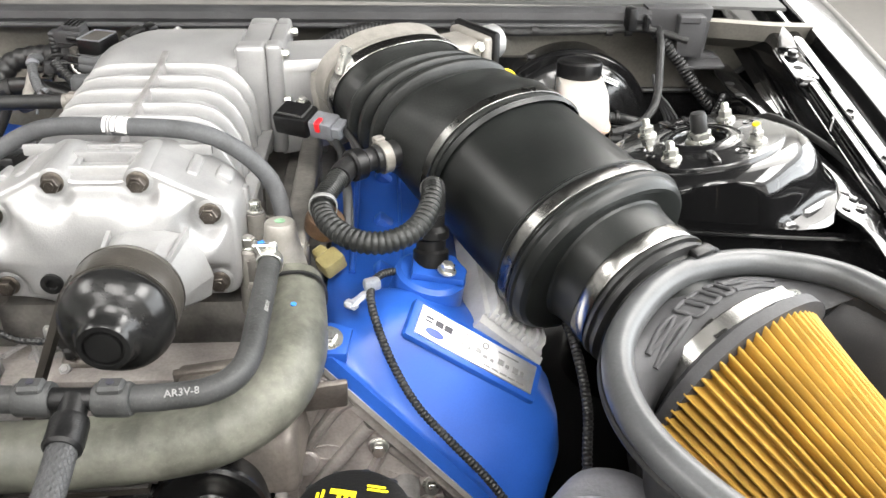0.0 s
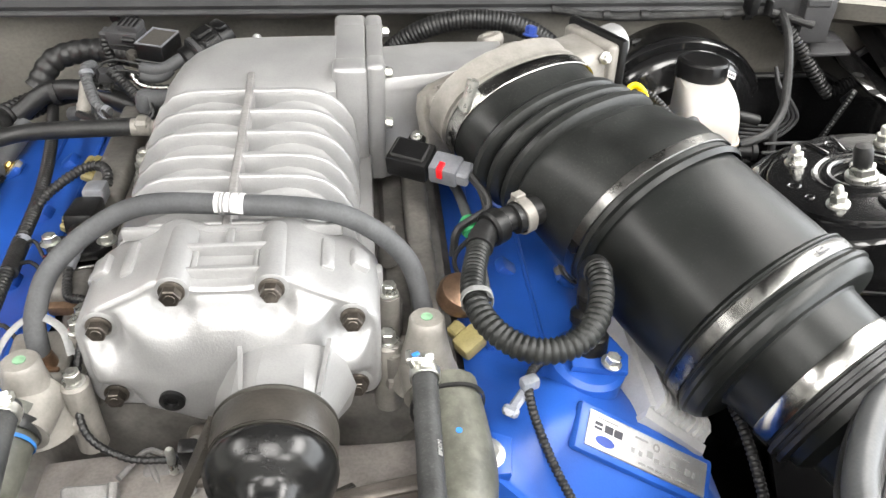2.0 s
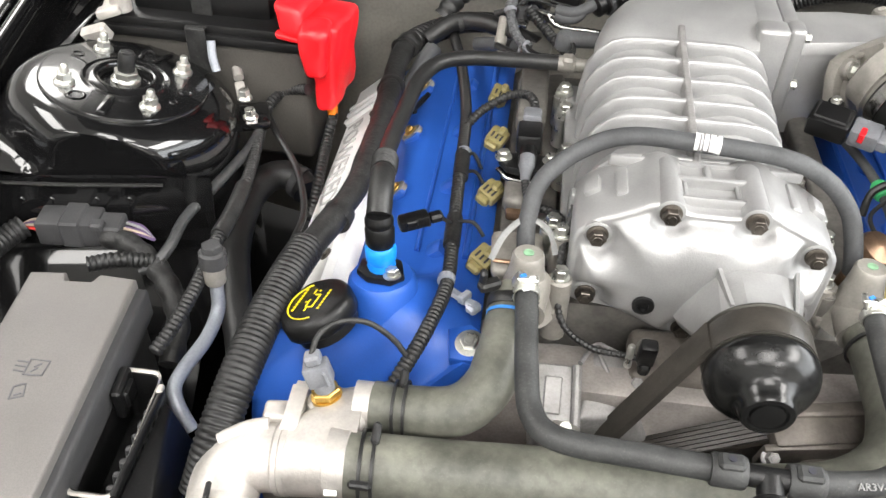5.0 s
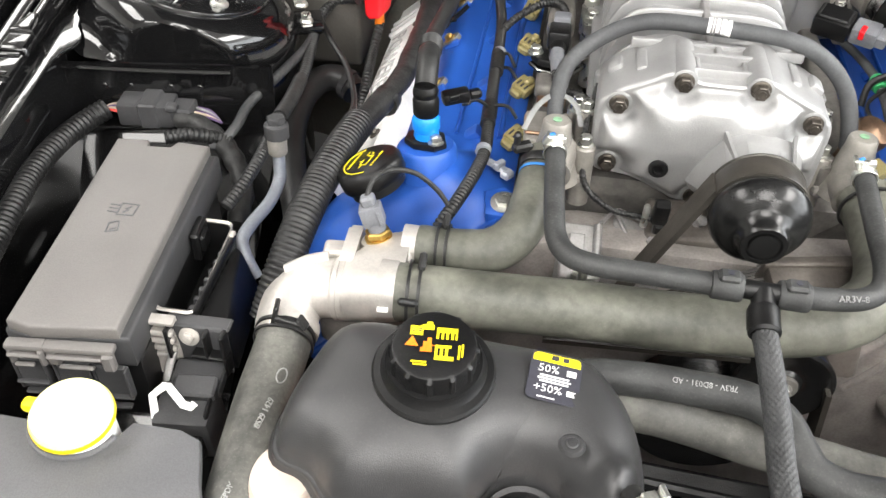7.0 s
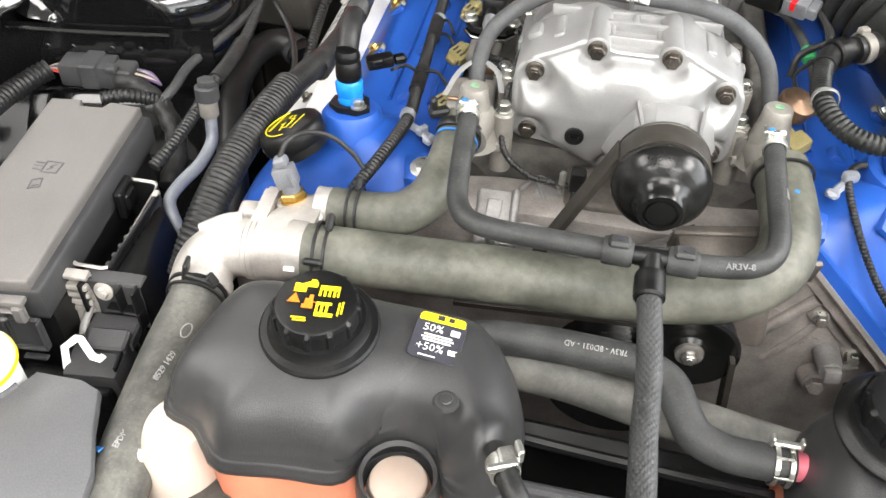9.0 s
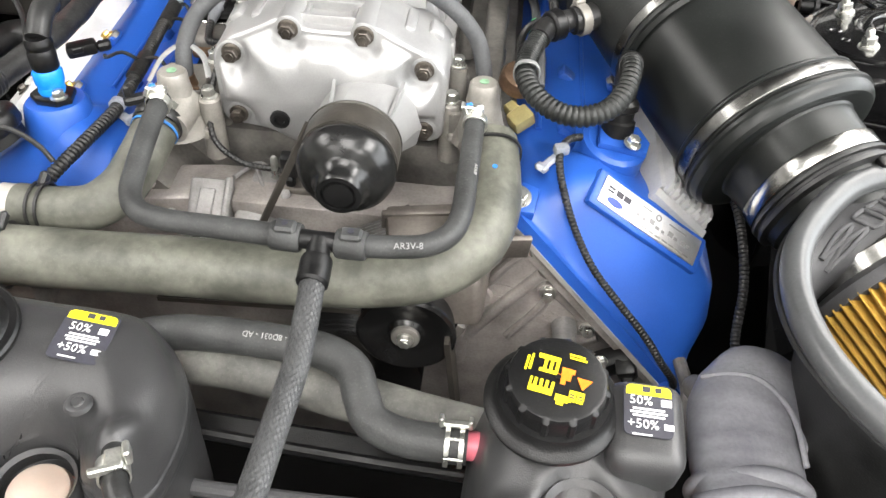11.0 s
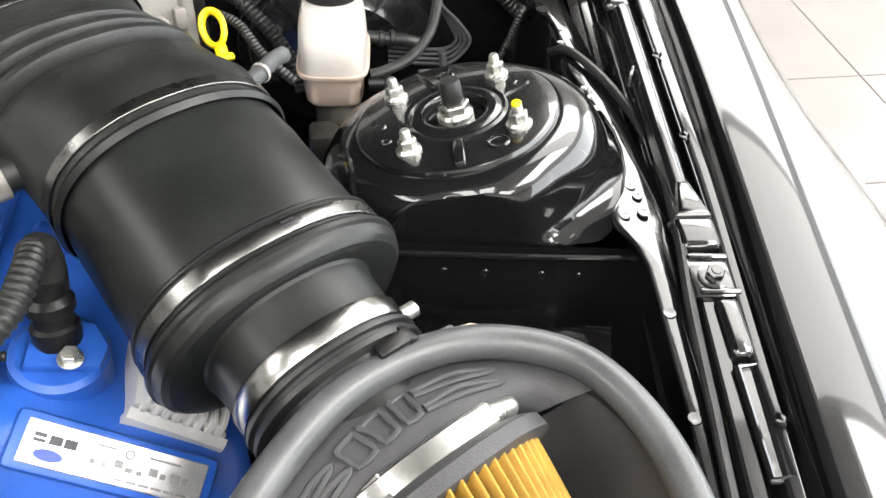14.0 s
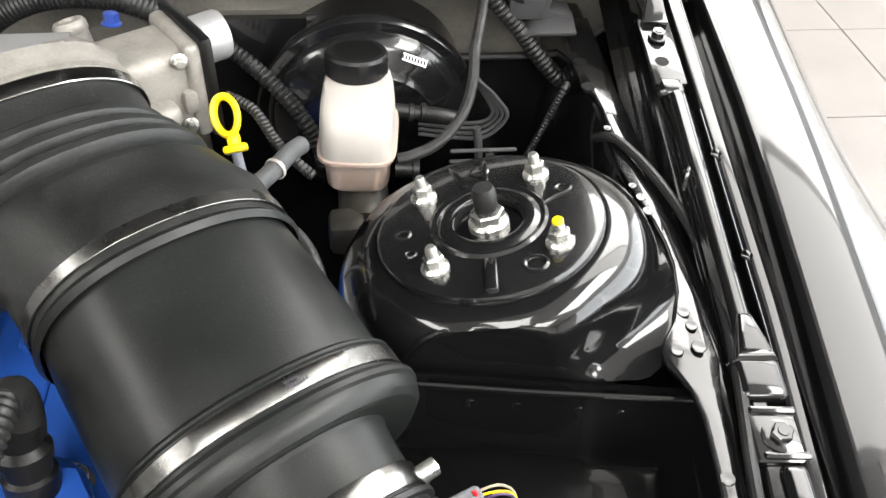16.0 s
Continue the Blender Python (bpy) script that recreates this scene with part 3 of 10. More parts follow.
for side in (1, -1):
    part("inner_apron", mirrored(strip(APRON, straight=True), side), "paint", car)
    part("gutter", mirrored(strip(GUTTER), side), "paint", car)
    part("fender", mirrored(fender_shape(), side), "paint", car)
    part("strut_tower", mirrored(tower_shape(), side, 0.009), "paint", car)
    part("gutter_rail", mirrored(sweep([along(-0.041, y, -0.009) for y in (0.068, 0.10, 0.15, 0.25, 0.32, 0.335)], 0.0075, 12, flat=0.6, swell=lambda s, t: 0.35 + 0.65 * ease(s, 0, 0.02) * ease(t - s, 0, 0.02)), side), "paint", car)
    part("rail_foot", mirrored(joined(rbox((0.034, 0.034, 0.012), pose(*along(-0.039, 0.058, -0.0105), 6, 0, -5), 0.004, 3, 0.8), prism([(-0.015, -0.014), (0.015, -0.014), (0.006, 0.028), (-0.006, 0.028)], 0.010, pose(*along(-0.039, 0.080, -0.011), 4, 0, -5), 0.004, 3, 0.75)), side), "paint", car)
    part("rail_pad", mirrored(joined(rbox((0.032, 0.036, 0.006), pose(*along(-0.038, 0.020, -0.0095), 6, 0, -5), 0.002, 2), rbox((0.028, 0.005, 0.004), pose(*along(-0.038, 0.035, -0.0065), 6, 0, -5), 0.002, 2), rbox((0.028, 0.005, 0.004), pose(*along(-0.036, 0.006, -0.0065), 6, 0, -5), 0.002, 2)), side), "rippled", car)
    part("rail_bar", mirrored(rbox((0.017, 0.050, 0.011), pose(*along(-0.034, -0.021, -0.0095), 6, 0, -5), 0.004, 3, 0.85), side), "rippled", car)
    ring = [along(-0.0347 + 0.0062 * sx, y, -0.0075) for sx, y in ((-1, -0.050), (1, -0.050), (1, -0.085), (1, -0.122), (-1, -0.122), (-1, -0.085), (-1, -0.050))]
    part("rail_plate", mirrored(joined(rbox((0.016, 0.078, 0.004), pose(*along(-0.0347, -0.086, -0.0105), 6, 0, -5), 0.001, 1), sweep(ring, 0.0024, 8, 0.006, smooth=False)), side), "rippled", car)
    part("rear_foot", mirrored(joined(rbox((0.028, 0.088, 0.005), pose(*along(-0.045, 0.372, -0.008), 6, 0, -5), 0.002, 2), rbox((0.026, 0.022, 0.010), pose(*along(-0.045, 0.328, -0.009), 6, 0, -5), 0.0045, 3, 0.75)), side), "rippled", car)
    part("rear_gusset", mirrored(joined(prism([(-0.012, -0.012), (0.012, -0.012), (0.010, 0.012), (0.002, 0.03), (-0.006, 0.012)], 0.006, pose(*along(-0.046, 0.418, -0.004), 24, 0, -5), 0.002, 2)), side), "rippled", car)
    part("rear_bolt", mirrored(bolt_shape(pose(*along(-0.0465, 0.387, -0.004), 6, 0, 0), 0.006, 0.005, 1.4), side), "strutblack", car)
    # near-black disc on top paints the hole's depth
    part("drain_hole_disc", mirrored(lathe([(0.0062, 0), (0.0058, 0.0006), (0.0, 0.0006)], pose(*along(-0.0475, 0.3565, -0.0055), 6, 0, 0), 20), side), "void", car)
    for dx, dz, y0, y1 in ((-0.0505, -0.020, -0.15, 0.44), (-0.0315, -0.0215, -0.2, 0.46), (-0.0262, -0.0085, -0.2, 0.30), (-0.0135, -0.0085, -0.3, 0.5), (-0.0595, -0.0565, -0.2, 0.47)):
        part("pressed_bead", mirrored(sweep([along(dx, y, dz) for y in steps(y0, y1, 12)], 0.0013, 8, 0.02), side), "paint", car)
    tab = prism([(0.655, 0.515), (0.646, 0.475), (0.643, 0.435), (0.643, 0.388), (0.650, 0.379), (0.652, 0.355), (0.650, 0.325), (0.646, 0.283), (0.651, 0.240), (0.656, 0.212), (0.658, 0.188), (0.657, 0.165), (0.652, 0.139), (0.642, 0.114), (0.631, 0.099), (0.626, 0.088), (0.627, 0.076), (0.636, 0.060), (0.638, 0.040), (0.636, 0.015), (0.622, -0.15), (0.60, -0.45), (0.62, -0.45), (0.640, -0.15), (0.648, 0.0), (0.651, 0.020), (0.650, 0.034), (0.655, 0.055), (0.661, 0.079), (0.662, 0.100), (0.663, 0.127), (0.666, 0.160), (0.668, 0.205), (0.667, 0.272), (0.668, 0.316), (0.671, 0.357), (0.674, 0.42), (0.676, 0.515)], 0.004, pose(0, 0, 0.8615), 0.0014, 2)
    tab = [(x, y, z + sag(y)) for x, y, z in tab[0]], tab[1]
    part("apron_flange", mirrored(tab, side), "rippled", car)
    # near-black discs laid on the flange colour in the holes' darkness
    for fx, fy in ((0.650, 0.433), (0.648, 0.391)):
        part("flange_hole_disc", mirrored(lathe([(0.0065, 0), (0.0060, 0.0005), (0.0, 0.0005)], pose(fx, fy, 0.8656), 20), side), "void", car)
    house = sheet(lambda x, v: (x, 0.080 - 0.166 * (x - 0.56) + 0.004 - 0.008 * ease(v, 0, 0.5) - 0.26 * ease(v, 0.5, 1.0), 0.848 - 0.16 * v ** 1.1 - 0.14 * ease(v, 0.5, 1.0)), steps(0.43, 0.655, 10), steps(0, 1, 28), (0, 0.002, -0.006))
    part("wheel_house", mirrored(house, side), "paint", car)
    part("crease_lip", mirrored(sweep([(0.47, 0.092, 0.8415), (0.56, 0.077, 0.8425), (0.648, 0.064, 0.8445)], 0.0022, 8), side), "paint", car)
    for px in (0.507, 0.537, 0.578, 0.605):
        part("plug", mirrored(lathe([(0.0042, 0), (0.0042, 0.001), (0.003, 0.0018), (0.0, 0.001)], aim((px, 0.0825 - 0.166 * (px - 0.56), 0.820), (0, -1, 0.08)), 14), side), "strutblack", car)
    part("frame_rail", mirrored(sheet(lambda y, z: (0.575 + 0.02 * ease(z, 0.6, 0.8), y, z), steps(-0.75, 0.62, 12), steps(0.40, 0.70, 6), (0.01, 0, 0)), side), "paint", car)
part("pad_bolt", bolt_shape(pose(*along(-0.038, 0.018, -0.006), 6, 0, 0), 0.0065, 0.0055, 1.65), "rippled", car)
for x, y, r in ((0.636, 0.088, 0.004), (0.651, 0.090, 0.0048), (0.650, 0.120, 0.0042), (0.652, 0.108, 0.004), (0.655, 0.222, 0.0042), (0.654, 0.238, 0.004), (0.651, 0.252, 0.003), (0.650, 0.328, 0.0032), (0.656, 0.351, 0.003), (0.641, 0.001, 0.0045), (0.632, -0.075, 0.0045)):
    part("spot_weld", lathe([(r * 1.05, 0), (r * 0.95, 0.0004), (r * 0.7, 0.0004), (r * 0.45, 0.0002), (0, 0.0001)], pose(x, y, 0.8656 + sag(y)), 16), "strutblack", car)
for y in (0.148, 0.245, -0.09):
    part("diamond_clip", prism([(-0.0055, 0), (0, -0.007), (0.0055, 0), (0, 0.007)], 0.004, pose(*along(-0.0265, y, -0.004), 6, 0, 0), 0.001, 1, 0.4), "paint", car)
part("cable_hook", sweep([along(-0.055, 0.218, -0.012), along(-0.053, 0.224, -0.002), along(-0.050, 0.232, -0.004), along(-0.050, 0.236, -0.014)], 0.0016, 8), "strutblack", car)

# firewall, cowl and what closes the bay below
fw = sheet(lambda x, z: (x, 0.55 + 0.03 * math.cos(x * 9) * (z < 0.9) - 0.05 * ease(z, 0.86, 0.93) - 0.04 * ease(abs(x), 0.55, 0.75), z), steps(-0.78, 0.78, 60), steps(0.45, 0.93, 20), (0, 0.02, 0))
part("firewall", fw, "firewall", car)
# left of x 0.40 the black sheet stands for shade on the pad
bulk = sheet(lambda x, z: (x, 0.515 + 0.015 * ease(x, 0.60, 0.78) - 0.02 * ease(z, 0.7, 0.84), min(z, 0.835 + 0.045 * ease(abs(x - 0.575), 0.06, 0.16))), steps(0.29, 0.78, 50), steps(0.45, 0.89, 16), (0, 0.008, 0))
part("bulkhead_and_shade", bulk, "strutblack", car)
part("bulkhead_lip", sweep([(x, 0.494 + 0.015 * ease(x, 0.60, 0.78), 0.836 + 0.045 * ease(abs(x - 0.575), 0.06, 0.16)) for x in steps(0.40, 0.77, 18)], 0.004, 8), "rubber", car)
lip = sheet(lambda x, k: (x, (0.487, 0.483, 0.485, 0.492, 0.505, 0.515)[k] - 0.03 * ease(abs(x), 0.5, 0.75), (0.925, 0.932, 0.94, 0.9435, 0.944, 0.936)[k]), steps(-0.74, 0.553, 50), range(6), (0, 0.004, -0.004))
part("cowl_seal", lip, "plasticgrey", car)
part("cowl_lip", sweep([(x, 0.486 - 0.03 * ease(abs(x), 0.5, 0.75), 0.9235) for x in steps(-0.74, 0.553, 24)], 0.0035, 8, 0.02), "plasticgrey", car)
part("cowl_panel", sheet(lambda x, y: (x, y, 0.938 + 0.12 * (y - 0.5) + 0.012 * math.cos(x * 2)), steps(-0.74, 0.74, 24), steps(0.512, 0.95, 10), (0, 0, -0.004)), "cowl", car)
# black bars over the grey panel stand for the grille's dark slots
for k in range(70):
    x = 0.12 + k * 0.0085
    ob = part("cowl_slot_bar", rbox((0.004, 0.05, 0.004), pose(x, 0.575, 0.954 + 0.012 * math.cos(x * 2), 7, 0, 0), 0.001, 1), "plastic", car) if k == 0 else None
    if ob:
        slot_bar_mesh = ob.data
    else:
        ob = new("cowl_slot_bar", slot_bar_mesh)
        ob.parent = car
        ob.location = (x - 0.12, 0, 0.012 * (math.cos(x * 2) - math.cos(0.24)))
part("cowl_end_box", joined(prism([(0.549, 0.946), (0.553, 0.926), (0.563, 0.910), (0.600, 0.879), (0.650, 0.876), (0.652, 0.883), (0.630, 0.888), (0.634, 0.946)], 0.028, Matrix(((1, 0, 0, 0), (0, 0, -1, 0.515), (0, 1, 0, 0), (0, 0, 0, 1))), 0.002, 2), rbox((0.034, 0.022, 0.052), pose(0.604, 0.480, 0.914, 0, 0, -4), 0.003, 2), rbox((0.028, 0.018, 0.010), pose(0.600, 0.476, 0.936, 0, 0, -4), 0.002, 1), rbox((0.054, 0.036, 0.005), pose(0.626, 0.482, 0.8775, 6, -3, -4), 0.002, 2)), "plasticgrey", car, "grey plastic end piece of the cowl")
# unseen near-black panels added so gaps in the bay read as deep shade
part("bay_floor_closer", rbox((1.9, 2.4, 0.04), pose(0, 0.1, 0.40), 0.004, 1), "void", car)
part("bay_front_closer", rbox((1.75, 0.06, 0.30), pose(0, -0.80, 0.58), 0.01, 1), "void", car)

for wx, wy in ((-0.78, 0.18), (0.78, 0.18)):
    tyre = part("wheel", lathe([(0.20, -0.12), (0.30, -0.125), (0.335, -0.10), (0.34, 0.0), (0.335, 0.10), (0.30, 0.125), (0.20, 0.12)], aim((wx - 0.0 * wx, wy, 0.342), (1, 0, 0)), 48), "rubber", car)
    part("rim", lathe([(0.20, -0.11), (0.19, 0.0), (0.20, 0.11)], aim((wx, wy, 0.342), (1, 0, 0)), 40), "castdim", tyre)


# ---- supercharger ----
sc = thing("supercharger", (0, 0.15, 0.796), "silver cast supercharger with ribbed housing on the engine", "supercharger")


CASE = [(0.0965, 0.80), (0.0965, 0.868), (0.0955, 0.885), (0.0915, 0.902), (0.083, 0.917), (0.071, 0.928), (0.058, 0.9325), (0.040, 0.934), (0.012, 0.934)]


def narrowed(right):
    """Both halves of an outline, the right one drawn in a little."""
    left = [Vector((-p.x, p.y, p.z)) for p in right[::-1]]
    return [p - Vector((0.010 * ease(p.x, 0.0, 0.08), 0, 0)) for p in right] + left


def case_ring(y, drop=0.0, side=0.0):
    """One outline of the ribs: flat top, round shoulders, upright sides."""
    lift = 0.004 + 0.066 * (y - 0.1)
    right = [Vector((x - side, y, z + (lift - drop) * (z > 0.9) + (lift - drop) * 0.5 * (0.88 < z <= 0.9))) for x, z in CASE]
    return narrowed(right)


def floor_ring(y):
    """The sunk skin between two ribs: twin arches over the rotors."""
    lift = 0.004 + 0.066 * (y - 0.1)
    right = []
    for x in (0.0905, 0.0905, 0.0895, 0.085, 0.077, 0.066, 0.052, 0.036, 0.020, 0.006):
        right.append(Vector((x, y, 0.9240 + lift - 7.5 * (x - 0.036) ** 2 - 900 * max(0, x - 0.058) ** 3)))
    right[0].z, right[1].z = 0.80, 0.862
    right[2].z = 0.884
    return narrowed(right)


part("ribbed_housing", loft([floor_ring(y) for y in steps(0.05, 0.27, 22)]), "cast", sc, sharp=60)
for y in (0.0805, 0.1085, 0.1345, 0.1615, 0.1935, 0.2250, 0.2575):
    part("housing_rib", loft([case_ring(y - 0.0034, 0.012, 0.006), case_ring(y - 0.0026, 0.0012, 0.0006), case_ring(y - 0.0016), case_ring(y + 0.0016), case_ring(y + 0.0026, 0.0012, 0.0006), case_ring(y + 0.0034, 0.012, 0.006)]), "cast", sc, sharp=50)
part("spine", loft([[Vector((sx * w * 1.3 - 0.0055, y, 0.9388 + 0.066 * (y - 0.1) - dz + d)) for sx, dz in ((-1, 0.012), (-0.8, 0.001), (-0.5, 0.0), (0.5, 0.0), (0.8, 0.001), (1, 0.012))] for y, w, d in ((0.062, 0.0030, -0.003), (0.075, 0.0032, 0), (0.25, 0.0032, 0), (0.278, 0.0030, 0.0035), (0.286, 0.0026, 0.0))]), "castdull", sc, "dull spine along the housing")
for sx in (-1, 1):
    part("side_flange", rbox((0.014, 0.24, 0.012), pose(sx * 0.099 - 0.009 * (sx > 0), 0.17, 0.866), 0.003, 2), "cast", sc)
half_cov = [(0.099, 0.868), (0.099, 0.902), (0.0935, 0.914), (0.083, 0.923), (0.069, 0.930), (0.055, 0.937), (0.046, 0.9425), (0.038, 0.945), (0.026, 0.942), (0.017, 0.9385)]
cov = [(-x, z) for x, z in half_cov] + [(0, 0.938)] + half_cov[::-1] + [(0.098, 0.845), (0.09, 0.837), (0.074, 0.836), (0.06, 0.829), (0.045, 0.818), (0.02, 0.812), (-0.01, 0.812), (-0.03, 0.82), (-0.055, 0.832), (-0.074, 0.836), (-0.09, 0.838), (-0.098, 0.847)]


PILLOW = [(0, 0), (0.0012, 0.0006), (0.0026, 0.0026), (0.0042, 0.006), (0.006, 0.0095), (0.0082, 0.0127), (0.011, 0.0154), (0.015, 0.0178), (0.021, 0.0198), (0.03, 0.0215), (0.045, 0.0232), (0.06, 0.0236)]
COVER_BOLTS = ((-0.081, 0.911, 0.0), (-0.031, 0.938, 0.0), (0.031, 0.938, 0.0), (0.081, 0.911, 0.0), (-0.082, 0.849, -0.003), (0.082, 0.85, -0.003), (0.0, 0.822, -0.003))


def cover_face():
    """A bolted flange and, on it, a deep pillow that swells with the distance from its edge and gives way round each bolt."""
    c = np.array((0.0, 0.878))
    line = np.array([(p.x, p.y) for p in spline([(x, z, 0) for x, z in cov], 0.0026, True)])
    bolts = np.array([b[:2] for b in COVER_BOLTS])
    rings = []
    for out, y in ((0.014, 0.086), (0.004, 0.078), (0, 0.070), (0, 0.0085), (0.001, 0.0062), (0.003, 0.005)):
        arm = line - c
        size = np.linalg.norm(arm, axis=1, keepdims=True)
        rings.append([Vector((x, y, z)) for x, z in c + arm * (size - out) / size])
    rows = [1 - 0.0105 * k for k in range(4, 34)] + [0.62, 0.58, 0.53, 0.47, 0.4, 0.32, 0.22, 0.1]
    for k in rows:
        ring = []
        for q in c + (line - c) * k:
            gaps = [float(np.hypot(*(line - q).T).min()) - 0.0045] + [float(np.hypot(*(b - q))) - 0.0128 for b in bolts]
            d = -0.0022 * math.log(sum(math.exp(-max(g, -0.01) / 0.0022) for g in gaps))
            ring.append(Vector((q[0], 0.005 - table(d, PILLOW), q[1])))
        rings.append(ring)
    return loft(rings)


front = [cover_face()]
for bx, bz, by in COVER_BOLTS:
    deep = 0.060 if bz > 0.93 else 0.05 if bz > 0.9 else 0.03
    front.append(lathe([(0.0, -deep - 0.002), (0.0085, -deep - 0.001), (0.0100, -deep + 0.003), (0.0104, -deep * 0.6), (0.0110, -0.004), (0.0108, -0.0006), (0.0098, 0.0)], aim((bx, 0.0042, bz), (0, -1, 0)), 28))
front += [rbox((0.050, 0.004, 0.014), pose(0, 0.017, 0.9385, -8, 0, 0), 0.0015, 2), rbox((0.054, 0.005, 0.016), pose(0, 0.041, 0.9392, 6, 0, 0), 0.002, 2), rbox((0.004, 0.026, 0.010), pose(-0.0215, 0.029, 0.939, 0, 30, 0), 0.0015, 2), rbox((0.004, 0.026, 0.010), pose(0.0215, 0.029, 0.939, 0, -30, 0), 0.0015, 2), rbox((0.006, 0.020, 0.010), pose(0, 0.055, 0.937), 0.002, 2), rbox((0.15, 0.005, 0.010), pose(0, 0.068, 0.9365), 0.002, 2)]
for sx in (-1, 1):
    front.append(rbox((0.010, 0.034, 0.010), pose(sx * 0.064, 0.045, 0.930, 0, sx * 25, 0), 0.003, 2))
    front.append(rbox((0.014, 0.02, 0.012), pose(sx * 0.085, 0.05, 0.920, 0, sx * 35, 0), 0.003, 2))
    front.append(rbox((0.016, 0.012, 0.045), pose(sx * 0.094, 0.060, 0.885), 0.003, 2))
AXIS_X, AXIS_Z = 0.0335, 0.8835
cover_part = part("front_cover", cover_face(), "cast", sc, "smooth silver front cover with scalloped edge", sharp=50)
for k, shape in enumerate(front[1:]):
    part("bolt_boss" if k < 7 else "deck_rib", shape, "cast", sc)
web = [(-0.014, 0.852), (-0.010, 0.868), (0.000, 0.888), (0.009, 0.900), (0.025, 0.906), (0.050, 0.906), (0.066, 0.902), (0.076, 0.888), (0.082, 0.866), (0.078, 0.848), (0.060, 0.838), (0.031, 0.835), (0.005, 0.838), (-0.008, 0.843)]
AXIS = Vector((AXIS_X, 0, AXIS_Z - 0.003))
rings = []
for k, y in ((0.0, -0.014), (0.1, -0.019), (0.45, -0.032), (0.8, -0.046), (1.0, -0.058)):
    ring = []
    for x, z in web:
        p = Vector((x, 0, z))
        q = AXIS + (p - AXIS).normalized() * 0.0335
        ring.append(Vector((0, y, 0)) + p.lerp(q, k))
    rings.append(ring)
part("snout_web", loft(rings), "cast", sc, sharp=24)
for x0, z0, x1, z1 in ((0.009, 0.903, 0.014, 0.903), (0.066, 0.904, 0.060, 0.898)):
    part("snout_fin", loft([[Vector((x0 + w, -0.012, z0 + 0.004)), Vector((x1 + w, -0.054, z1 + 0.005)), Vector((x1 + w, -0.054, z1 - 0.02)), Vector((x0 + w, -0.012, z0 - 0.02))] for w in (-0.0014, 0.0014)]), "cast", sc)
for bx, bz, by in [(b[0], b[1], 0.0038) for b in COVER_BOLTS]:
    part("cover_bolt", bolt_shape(aim((bx, by, bz), (0, -1, 0)), 0.0069, 0.0065, 1.22), "darkbolt", sc, "dark hexagon bolt")
part("plug_screw", joined(lathe([(0.0085, 0), (0.0085, 0.003), (0.0065, 0.0036), (0.0045, 0.0036), (0.004, 0.001)], aim((-0.039, -0.0168, 0.863), (0, -1, 0)), 24), lathe([(0.004, 0.001), (0.0, 0.0012)], aim((-0.039, -0.0168, 0.863), (0, -1, 0)), 16)), "plastic", sc, "black recessed plug screw")
pul = part("pulley_drum", lathe([(0.030, 0.0), (0.0385, 0.0005), (0.0388, 0.002), (0.0372, 0.003), (0.036, 0.004), (0.036, 0.026), (0.0375, 0.027), (0.0375, 0.0285)], aim((AXIS_X, -0.063, AXIS_Z), (0, -1, 0)), 64), "drum", sc, "dark worn pulley drum")
part("pulley_cap", lathe([(0.0335, 0.0), (0.0378, 0.002), (0.0392, 0.006), (0.0387, 0.010), (0.0369, 0.015), (0.0334, 0.0195), (0.0298, 0.0225), (0.0251, 0.0245), (0.0219, 0.027), (0.0197, 0.0305), (0.0186, 0.035), (0.0181, 0.0385), (0.0170, 0.0398), (0.0135, 0.040), (0.0128, 0.0373), (0.0116, 0.0373), (0.0110, 0.040), (0.0000, 0.0402)],
     aim((AXIS_X, -0.0915, AXIS_Z), (0, -1, 0)), 64), "pulley", sc, "gloss black domed pulley cap")

# plenum behind the ribs and its joint to the inlet


def plen_ring(y, top, x0=-0.083, x1=0.067, soft=1.0):
    return [Vector(v) for v in ((x0, y, 0.84), (x0, y, top - 0.030 * soft), (x0 + 0.004, y, top - 0.017 * soft), (x0 + 0.012, y, top - 0.007 * soft), (x0 + 0.024, y, top - 0.0015), (x0 + 0.034, y, top), (x1 - 0.02, y, top + 0.001), (x1, y, top + 0.001), (x1, y, 0.84))]


part("plenum", loft([plen_ring(0.2565, 0.930, -0.088), plen_ring(0.2585, 0.9425, -0.087), plen_ring(0.264, 0.9465, -0.0865), plen_ring(0.272, 0.9497, -0.085), plen_ring(0.285, 0.954, -0.084), plen_ring(0.303, 0.9575, -0.079), plen_ring(0.322, 0.959, -0.070), plen_ring(0.338, 0.959, -0.058), plen_ring(0.348, 0.955, -0.050), plen_ring(0.355, 0.935, -0.045)]), "cast", sc, sharp=32)
part("inlet_throat", loft([[Vector(v) for v in ((0.104, y, 0.838), (0.104, y, top), (0.16, y + 0.015, top - 0.002), (0.226, y + d, top - 0.006), (0.226, y + d, 0.846))] for y, top, d in ((0.283, 0.930, 0.042), (0.289, 0.940, 0.042), (0.315, 0.944, 0.044), (0.350, 0.943, 0.024), (0.368, 0.932, 0.018))]), "cast", sc, sharp=40)
for x, w in ((0.0795, 0.0290), (0.1022, 0.0155)):
    part("joint_flange", joined(rbox((w, 0.116, 0.106), pose(x, 0.338, 0.902), 0.003, 2), rbox((w + 0.001, 0.026, 0.118), pose(x, 0.279 if w > 0.02 else 0.284, 0.9025), 0.005, 3), rbox((w + 0.001, 0.028, 0.030), pose(x, 0.387, 0.941), 0.005, 3)), "cast", sc, "pale bolted joint flange")
